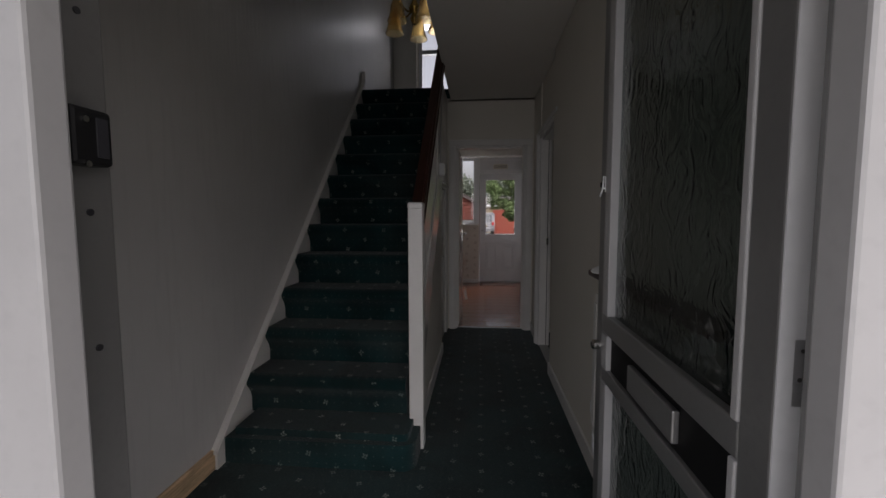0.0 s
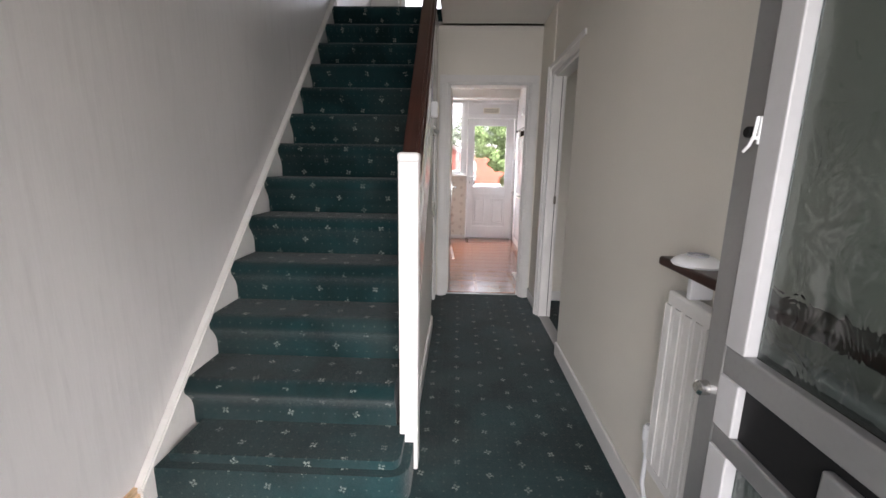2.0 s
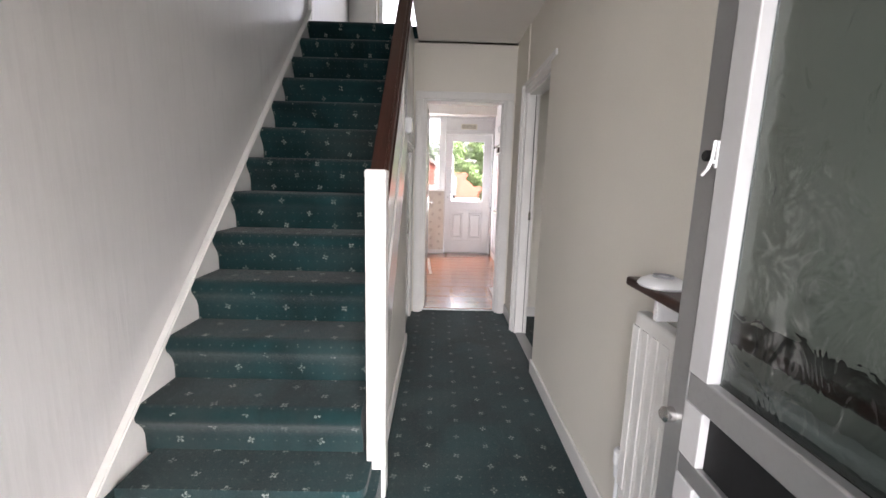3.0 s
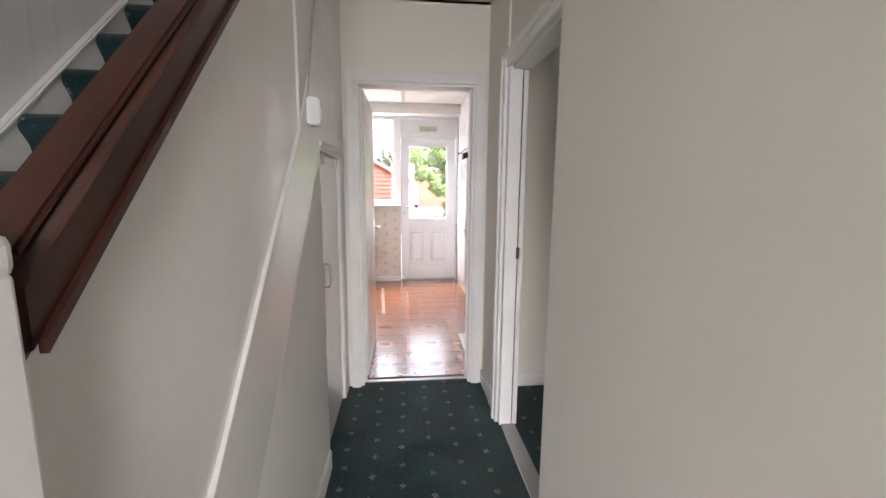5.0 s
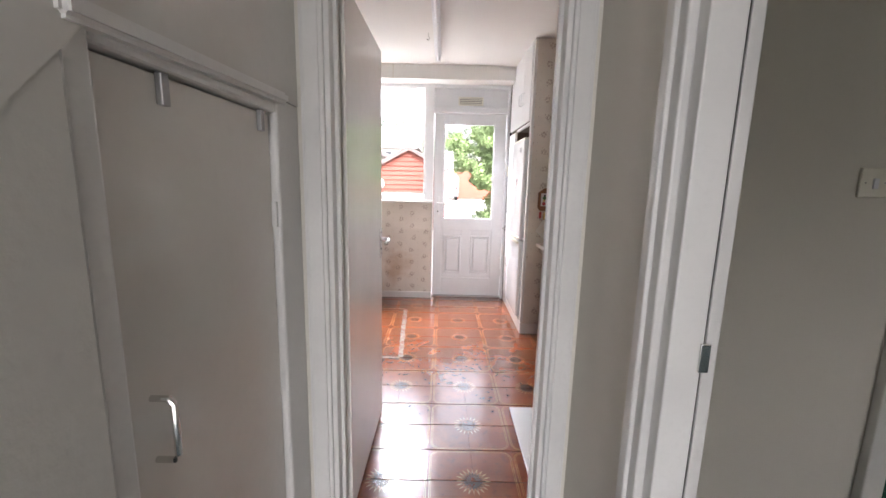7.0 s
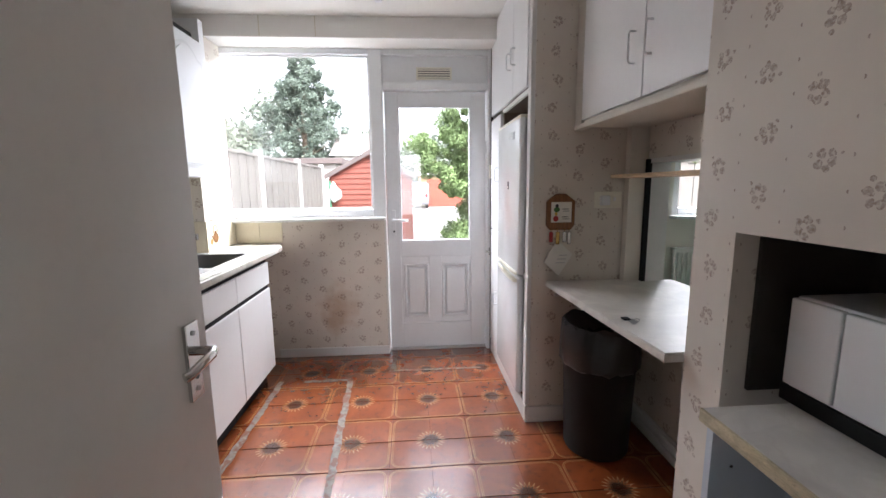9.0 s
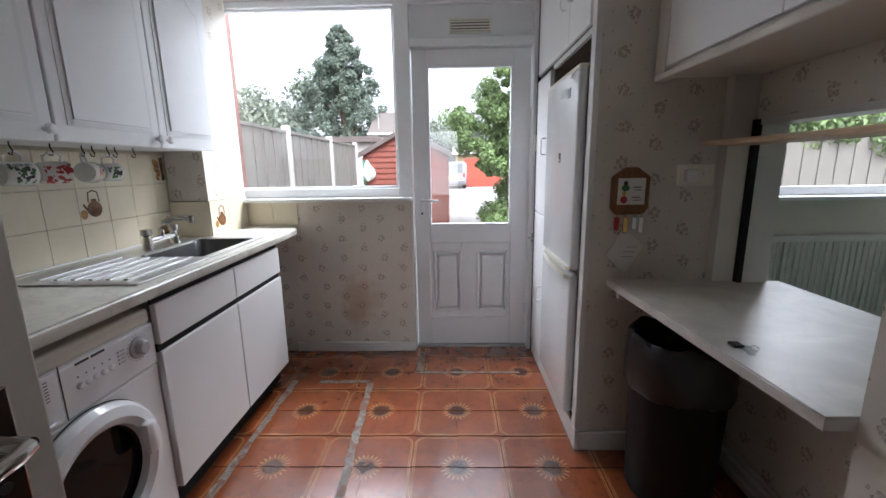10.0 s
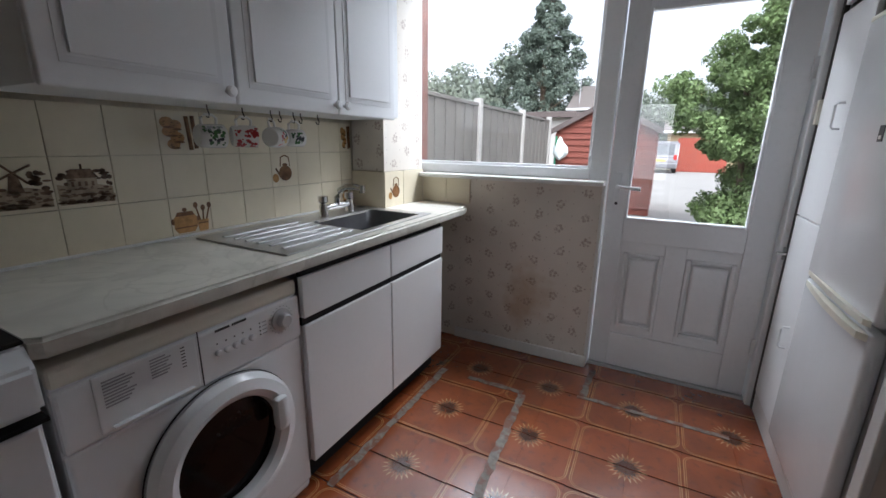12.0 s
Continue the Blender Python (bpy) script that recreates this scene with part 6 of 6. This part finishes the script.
def fence_across(y, x0, x1, top, label):
    f = thing("fence", label, "fence", "garden fences")
    board = mesh_of("board", B(0, 0.135, -0.012, 0.012, 0, top - GZ - 0.1, bevel=0.003), M_FENCE)
    n = int((x1 - x0) / 0.13)
    for k in range(n):
        o = new("board", board)
        o.parent = f
        o.matrix_basis = pose(x0 + k * 0.13, y + (0.006 if k % 2 else -0.006), GZ + 0.04)
    part("cap_rail", B(x0, x1, y - 0.03, y + 0.03, top - 0.06, top - 0.02, bevel=0.006), M_FENCE, f)
    return f


fence_across(11.6, 3.4, 7.6, 1.72, "weathered board fence behind foliage")
ivy = thing("climbing_shrub", "leafy climber hanging over the fence", "shrub")
part("stem", pipe(bmesh.new(), [(5.0, 11.75, GZ), (5.1, 11.75, 1.0), (5.0, 11.7, 1.9)], 0.03), M_BARK, ivy)
crown("crown", ivy, [(3.7 + 0.22 * k, 11.6 + 0.1 * (k % 3), 1.75 + 0.3 * ((k * 7) % 4) / 3 - (0.3 if k % 5 == 0 else 0)) for k in range(18)], [(0.3, 0.22, 0.26)] * 18, 7000, 0.05, M_BUSH, 71)

# red shed
shed = thing("garden_shed", "red weatherboarded garden shed with a felt roof", "shed")
SXL, SXR, SY0, SY1, EAVE, APEX = -1.78, 0.20, 14.6, 17.0, 1.60, 2.12
mid = (SXL + SXR) / 2
wallb = bmesh.new()
prism(wallb, [(SXL + 0.02, GZ), (SXR - 0.02, GZ), (SXR - 0.02, EAVE), (mid, APEX - 0.02), (SXL + 0.02, EAVE)], "y", SY0 + 0.02, SY1)
part("wall", wallb, M_SHED, shed)
for k in range(17):
    z = GZ + 0.03 + k * 0.125
    zt = z + 0.12
    if zt < EAVE:
        a, b = SXL, SXR
    else:
        cut = (zt - EAVE) / (APEX - EAVE) * (SXR - SXL) / 2
        a, b = SXL + cut, SXR - cut
    if b - a > 0.2:
        bm = bmesh.new()
        prism(bm, [(SY0 - 0.012, z), (SY0 + 0.02, z), (SY0 + 0.02, zt), (SY0 + 0.014, zt)], "x", a, b)
        part("board", bm, M_SHED, shed)
    if zt < EAVE:
        bm = bmesh.new()
        prism(bm, [(SXR + 0.016, z), (SXR - 0.02, z), (SXR - 0.02, zt), (SXR - 0.01, zt)], "y", SY0, SY1)
        part("board", bm, M_SHED, shed)
for s_ in (-1, 1):
    rb = bmesh.new()
    e = mid + s_ * ((SXR - SXL) / 2 + 0.08)
    prism(rb, [(mid, APEX), (e, EAVE - 0.05), (e, EAVE + 0.0), (mid, APEX + 0.05)], "y", SY0 - 0.1, SY1 + 0.1)
    part("roof", rb, M_FELT, shed, "dark felt roof slope")
    bb = bmesh.new()
    prism(bb, [(mid, APEX - 0.06), (e, EAVE - 0.12), (e, EAVE - 0.05), (mid, APEX + 0.01)], "y", SY0 - 0.12, SY0 - 0.10)
    part("barge_board", bb, M_FELT, shed)
pole = thing("green_pole", "thin green garden pole against the shed", "pole")
part("pole", R((-1.72, 14.45, GZ), (-1.72, 14.45, 1.45), 0.02), plain("green_plastic", (0.03, 0.22, 0.12), 0.4), pole)
bag = thing("hanging_bag", "pale plastic bag hanging by the shed", "bag")
bgm = bmesh.new()
lathe(bgm, [(0.0, -0.22), (0.12, -0.2), (0.16, -0.1), (0.13, 0.02), (0.06, 0.14), (0.02, 0.24), (0, 0.24)], (-1.62, 14.45, 1.2), 16)
for v in bgm.verts:
    v.co += Vector((noise.noise(v.co * 14), noise.noise(v.co * 9 + Vector((5, 0, 0))), noise.noise(v.co * 9 + Vector((0, 5, 0))))) * 0.07
part("bag", bgm, plain("pale_plastic", (0.62, 0.70, 0.70), 0.4), bag, smooth=True)
nb_ = thing("neighbour_garage", "low flat-roofed garage beyond the fence", "garage")
part("wall", B(-6.5, -2.6, 20, 24, GZ, 2.15), M_RENDER, nb_)
part("roof", B(-6.8, -2.3, 19.7, 24.3, 2.15, 2.35, bevel=0.02), M_FELT, nb_)


# houses
def house(name, x0, x1, y0, y1, eave, ridge, wallmat, label, wins):
    h = thing(name, label, "house", "far houses")
    part("wall", B(x0, x1, y0, y1, GZ, eave), wallmat, h)
    r = bmesh.new()
    my = (y0 + y1) / 2
    prism(r, [(y0 - 0.4, eave - 0.05), (y1 + 0.4, eave - 0.05), (my, ridge)], "x", x0 - 0.3, x1 + 0.3)
    part("roof", r, M_ROOF, h)
    part("gutter", B(x0 - 0.3, x1 + 0.3, y0 - 0.46, y0 - 0.36, eave - 0.16, eave - 0.02, bevel=0.02), M_UPVC, h)
    for a, b, c, d in wins:
        w = part("window", B(a, b, y0 - 0.03, y0 + 0.02, c, d), M_UPVC, h)
        for k in range(2):
            m_ = a + 0.06 + k * (b - a - 0.06) / 2
            part("pane", B(m_, m_ + (b - a) / 2 - 0.1, y0 - 0.04, y0 - 0.028, c + 0.07, d - 0.07), M_DARKPANE, w)
    return h


house("white_house", -5.6, -2.2, 36, 43, 3.75, 5.6, M_RENDER, "white rendered house with a brown tiled roof", [(-5.2, -3.9, 2.2, 3.4), (-3.7, -2.5, 2.2, 3.4)])
house("buff_house", 0.6, 6.0, 37, 42, 2.3, 3.1, M_YBRICK, "low buff brick building with a brown roof", [(2.8, 4.0, 0.9, 1.8)])
aer = thing("aerial_mast", "thin aerial mast on a house roof", "aerial")
part("mast", R((-5.2, 36.5, 4.0), (-5.2, 36.5, 6.4), 0.03, seg=6), M_GREYINK, aer)
gt = thing("red_gates", "red painted timber gates at the end of the drive", "gate")
for k in range(18):
    part("board", B(1.1 + k * 0.14, 1.23 + k * 0.14, 33.1, 33.14, GZ + 0.02, 1.75 + 0.02 * (k % 3), bevel=0.008), M_GATE, gt)
part("rail", B(1.1, 3.62, 33.14, 33.2, 1.3, 1.42), M_GATE, gt)
part("rail", B(1.1, 3.62, 33.14, 33.2, 0.2, 0.32), M_GATE, gt)

# parked car, seen from behind
car = thing("parked_car", "grey family car parked on the drive, seen from behind", "car")
CX, CY = -0.52, 30.6
cb_ = bmesh.new()
prism(cb_, [(CY, 0.12), (CY, 0.68), (CY + 0.08, 0.82), (CY + 0.35, 1.46), (CY + 0.8, 1.56), (CY + 2.2, 1.52), (CY + 2.9, 0.95), (CY + 3.9, 0.80), (CY + 4.0, 0.2)], "x", CX, CX + 1.68)
bmesh.ops.bevel(cb_, geom=cb_.edges[:], offset=0.09, segments=3, affect="EDGES")
part("body", cb_, M_CAR, car, smooth=True)
rwin = bmesh.new()
prism(rwin, [(CY + 0.06, 0.84), (CY + 0.08, 0.84), (CY + 0.315, 1.40), (CY + 0.295, 1.40)], "x", CX + 0.22, CX + 1.46)
part("rear_window", rwin, M_DARKPANE, car)
part("number_plate", B(CX + 0.58, CX + 1.1, CY - 0.012, CY + 0.01, 0.50, 0.61, bevel=0.004), M_YELLOW, car, "yellow rear number plate")
part("bumper", B(CX + 0.02, CX + 1.66, CY - 0.06, CY + 0.12, 0.14, 0.42, bevel=0.05), M_CAR, car)
for x in (CX + 0.06, CX + 1.46):
    part("tail_light", B(x, x + 0.16, CY - 0.012, CY + 0.08, 0.60, 0.86, bevel=0.02), M_RED, car)
for x in (CX + 0.02, CX + 1.48):
    for y in (CY + 0.75, CY + 3.2):
        wh = part("wheel", R((x, y, 0.18), (x + 0.18, y, 0.18), 0.31, seg=22), M_TYRE, car)
        part("rim", R((x - 0.01, y, 0.18), (x + 0.19, y, 0.18), 0.19, seg=18), M_ALU, wh)

M_PRINTFADE = plain("pale_sepia_print", (0.42, 0.33, 0.23), 0.25, vary=0.3, scale=40, fine=120, bump=0)
# ---- pieces: wall tiles, floor tiles, tape ----
wl = bpy.data.objects["wall_left_kitchen"]
TP = 0.1555
wall_tile = mesh_of("tile", B(-0.006, 0.006, -TP / 2 + 0.0009, TP / 2 - 0.0009, -TP / 2 + 0.0009, TP / 2 - 0.0009, bevel=0.0014), M_WALLTILE)
TY0, TZ0 = 5.905 - 6 * TP, 1.052 - TP
for j in range(3):
    for i in range(15):
        y, z = TY0 + (i + 0.5) * TP, TZ0 + (j + 0.5) * TP
        if y + TP / 2 > 7.2:
            continue
        o = new("tile", wall_tile)
        o.parent = wl
        o.matrix_basis = pose(-1.291, y, z, random.uniform(-0.4, 0.4), random.uniform(-0.25, 0.25), random.uniform(-0.25, 0.25))


def blob2(bm, y, z, ry, rz, x=-1.2844):
    n = 12
    one = [bm.verts.new((x, y + ry * math.cos(2 * math.pi * k / n), z + rz * math.sin(2 * math.pi * k / n))) for k in range(n)]
    two = [bm.verts.new((x + 0.0006, v.co.y, v.co.z)) for v in one]
    bm.faces.new(two)
    for k in range(n):
        bm.faces.new((one[k], one[(k + 1) % n], two[(k + 1) % n], two[k]))


def picture(key, kind, shift=Matrix()):
    """A printed motif on one glazed tile."""
    y, z = TY0 + (key[0] + 0.5) * TP - (0.03 if key[0] == 14 else 0), TZ0 + (key[1] + 0.5) * TP
    dark, pale = bmesh.new(), bmesh.new()
    rp = random.Random(len(kind) + key[0])
    if kind in ("mill", "farm"):
        prism(pale, [(y - 0.07, z - 0.066), (y + 0.07, z - 0.066), (y + 0.07, z - 0.018), (y + 0.02, z - 0.006), (y - 0.03, z - 0.012), (y - 0.07, z - 0.004)], "x", -1.2848, -1.2843)
        for k in range(95):
            u = rp.uniform(-1, 1)
            blob2(rp.choice((dark, dark, pale)), y + 0.066 * u, z - 0.062 + rp.random() ** 1.6 * 0.045, rp.uniform(0.004, 0.013), rp.uniform(0.0015, 0.005))
        for k in range(22):
            side_ = rp.choice((-1, 1))
            blob2(dark, y + side_ * rp.uniform(0.03, 0.066), z - 0.015 + rp.random() * 0.05, rp.uniform(0.004, 0.012), rp.uniform(0.003, 0.008))
    if kind == "mill":
        prism(dark, [(y - 0.022, z - 0.02), (y + 0.014, z - 0.02), (y + 0.004, z + 0.035), (y - 0.012, z + 0.035)], "x", -1.2848, -1.2838)
        for a in (35, 125, 215, 305):
            pipe(dark, [(-1.2842, y - 0.003, z + 0.035), (-1.2842, y - 0.003 + 0.048 * math.cos(radians(a)), z + 0.035 + 0.036 * math.sin(radians(a)))], 0.003, 4)
        mats = (M_PRINTGREY, M_PRINTFADE)
    elif kind == "farm":
        prism(pale, [(y - 0.045, z - 0.02), (y + 0.03, z - 0.02), (y + 0.03, z + 0.014), (y - 0.045, z + 0.014)], "x", -1.2848, -1.2838)
        prism(dark, [(y - 0.052, z + 0.012), (y + 0.036, z + 0.012), (y + 0.018, z + 0.040), (y - 0.032, z + 0.040)], "x", -1.2847, -1.2836)
        for k in range(4):
            box(dark, -1.2846, -1.2836, y - 0.036 + k * 0.017, y - 0.029 + k * 0.017, z - 0.012, z + 0.002)
        pipe(dark, [(-1.2842, y - 0.005, z + 0.038), (-1.2842, y - 0.005, z + 0.055)], 0.003, 4)
        mats = (M_PRINTGREY, M_PRINTFADE)
    elif kind == "kettle":
        blob2(dark, y, z - 0.012, 0.030, 0.028)
        blob2(dark, y, z + 0.018, 0.012, 0.006)
        pipe(dark, [(-1.2842, y - 0.022, z + 0.012), (-1.2842, y - 0.018, z + 0.045), (-1.2842, y, z + 0.052), (-1.2842, y + 0.018, z + 0.045), (-1.2842, y + 0.022, z + 0.012)], 0.0025, 4)
        prism(dark, [(y - 0.045, z + 0.005), (y - 0.040, z + 0.008), (y - 0.02, z - 0.018), (y - 0.026, z - 0.026)], "x", -1.2848, -1.2838)
        blob2(pale, y - 0.045, z - 0.028, 0.014, 0.016)
        mats = (M_PRINT, M_PRINTPALE)
    elif kind == "jars":
        # a round copper pot with a lid, and a small jar of spoons
        prism(pale, [(y - 0.044, z - 0.044), (y + 0.004, z - 0.044), (y + 0.014, z - 0.03), (y + 0.015, z - 0.002), (y + 0.006, z + 0.010), (y - 0.046, z + 0.010), (y - 0.055, z - 0.002), (y - 0.054, z - 0.03)], "x", -1.2848, -1.2838)
        prism(dark, [(y - 0.048, z + 0.006), (y + 0.008, z + 0.006), (y + 0.002, z + 0.018), (y - 0.042, z + 0.018)], "x", -1.2846, -1.2835)
        blob2(dark, y - 0.02, z + 0.024, 0.007, 0.006)
        for side_ in (-1, 1):
            blob2(dark, y - 0.02 + side_ * 0.037, z - 0.008, 0.005, 0.009)
        box(dark, -1.2840, -1.2835, y - 0.052, y + 0.012, z - 0.030, z - 0.026)
        prism(pale, [(y + 0.018, z - 0.046), (y + 0.046, z - 0.046), (y + 0.050, z - 0.012), (y + 0.014, z - 0.012)], "x", -1.2848, -1.2838)
        for dy, dz, lean in ((0.024, 0.030, -0.010), (0.034, 0.020, 0.002), (0.044, 0.026, 0.012)):
            pipe(dark, [(-1.2842, y + dy, z - 0.012), (-1.2842, y + dy + lean, z + dz)], 0.0025, 4)
            blob2(dark, y + dy + lean, z + dz + 0.004, 0.007, 0.009)
        box(dark, -1.2840, -1.2835, y + 0.017, y + 0.048, z - 0.024, z - 0.020)
        mats = (M_PRINT, M_PRINTPALE)
    else:
        # baked rolls beside two long sticks
        for dy, dz, ry, rz in ((-0.034, 0.026, 0.020, 0.016), (-0.012, 0.020, 0.018, 0.015), (-0.028, 0.002, 0.022, 0.015), (-0.010, -0.014, 0.020, 0.016), (-0.022, -0.032, 0.018, 0.014)):
            blob2(pale, y + dy, z + dz, ry, rz)
            blob2(dark, y + dy + 0.004, z + dz - rz * 0.75, ry * 0.75, rz * 0.22, -1.2838)
            for k in range(4):
                blob2(dark, y + dy + rp.uniform(-0.7, 0.7) * ry, z + dz + rp.uniform(-0.6, 0.6) * rz, rp.uniform(0.002, 0.004), 0.0015, -1.2838)
        pipe(dark, [(-1.2842, y + 0.020, z + 0.046), (-1.2842, y + 0.026, z - 0.048)], 0.006, 5)
        pipe(dark, [(-1.2842, y + 0.038, z + 0.048), (-1.2842, y + 0.042, z - 0.044)], 0.006, 5)
        mats = (M_PRINT, M_PRINTPALE)
    if kind not in ("mill", "farm"):
        for b_ in (dark, pale):
            for v in b_.verts:
                v.co.y, v.co.z = y + (v.co.y - y) * (0.75 if key[0] == 14 else 1.28), z + (v.co.z - z) * 1.28
    for b_, m_ in zip((dark, pale), mats):
        if len(b_.verts):
            for v in b_.verts:
                v.co = shift @ v.co
            part("printed_motif", b_, m_, wl)
        else:
            b_.free()


for key, kind in (((5, 1), "mill"), ((6, 1), "farm"), ((8, 2), "bread"), ((8, 0), "jars"), ((11, 1), "kettle"), ((14, 2), "bread"), ((14, 0), "jars")):
    picture(key, kind)
# the kettle on the side of the boxed corner
picture((12, 0), "kettle", Matrix.Translation((0.2335, 7.345 - (TY0 + 12.5 * TP), 0.03)))
# tiles on the boxed corner and window wall
for name_, b_ in (("tile", (-1.283, -1.064, 7.238, 7.250, WT, 1.103)), ("tile", (-1.064, -1.052, 7.238, 7.425, WT, 1.103)), ("tile", (-1.064, -1.052, 7.428, 7.655, WT, 1.103)), ("tile", (-1.05, -0.885, 7.655, 7.664, WT, 1.058)), ("tile", (-0.882, -0.72, 7.655, 7.664, WT, 1.058)), ("tile", (-1.297, -1.285, 7.151, 7.24, WT, 1.051)), ("tile", (-1.297, -1.285, 7.151, 7.24, 1.054, 1.206)), ("tile", (-1.297, -1.285, 7.151, 7.24, 1.209, 1.362))):
    part(name_, B(*b_, bevel=0.002), M_WALLTILE, wl)

fk = bpy.data.objects["floor_kitchen"]
PX, PY, OX, OY = 0.2025, 0.2085, -0.0825, 6.937
floor_tile = mesh_of("tile", B(-PX / 2 + 0.0014, PX / 2 - 0.0014, -PY / 2 + 0.0014, PY / 2 - 0.0014, -0.004, 0.0, bevel=0.0006, seg=1), M_FLOORTILE)
for i in range(-7, 8):
    for j in range(-12, 5):
        x0, y0 = OX + i * PX, OY + j * PY
        if x0 < -1.3 or x0 + PX > 1.56 or y0 < 4.56 or y0 + PY > 7.80:
            continue
        sx, sy = (-1 if i % 2 == 0 else 1), (-1 if j % 2 == 0 else 1)
        o = new("tile", floor_tile)
        o.parent = fk
        turn = {(1, 1): 0, (-1, 1): 90, (-1, -1): 180, (1, -1): 270}[sx, sy]
        o.matrix_basis = pose(x0 + PX / 2, y0 + PY / 2, -0.001, 0, 0, turn)


def tape(points, w):
    """A worn strip of tape on the floor."""
    rng = random.Random(len(points) + int(points[0][0] * 100))
    bm = bmesh.new()
    (xa, ya), (xb, yb) = points
    d = Vector((xb - xa, yb - ya, 0))
    s_ = Vector((-d.y, d.x, 0)).normalized() * w / 2
    n = max(int(d.length / 0.03), 2)
    one, two = [], []
    for k in range(n + 1):
        p = Vector((xa, ya, 0)) + d * (k / n)
        one.append((p + s_ * rng.uniform(0.55, 1.05))[:2])
        two.append((p - s_ * rng.uniform(0.55, 1.05))[:2])
    prism(bm, one + two[::-1], "z", -0.0005, 0.0015)
    return tagged(part("floor_tape", bm, M_TAPE), "worn grey adhesive tape on the floor tiles", "tape", "floor tapes")


for pts, w in ((((-0.198, 7.22), (-0.130, 6.10)), 0.045), (((-0.14, 6.094), (-0.44, 6.094)), 0.04), (((-0.51, 7.235), (-0.20, 7.235)), 0.04), (((0.095, 7.65), (0.085, 7.36)), 0.04), (((0.06, 7.345), (0.72, 7.345)), 0.032), (((-0.663, 7.25), (-0.668, 6.30)), 0.045)):
    tape(pts, w)
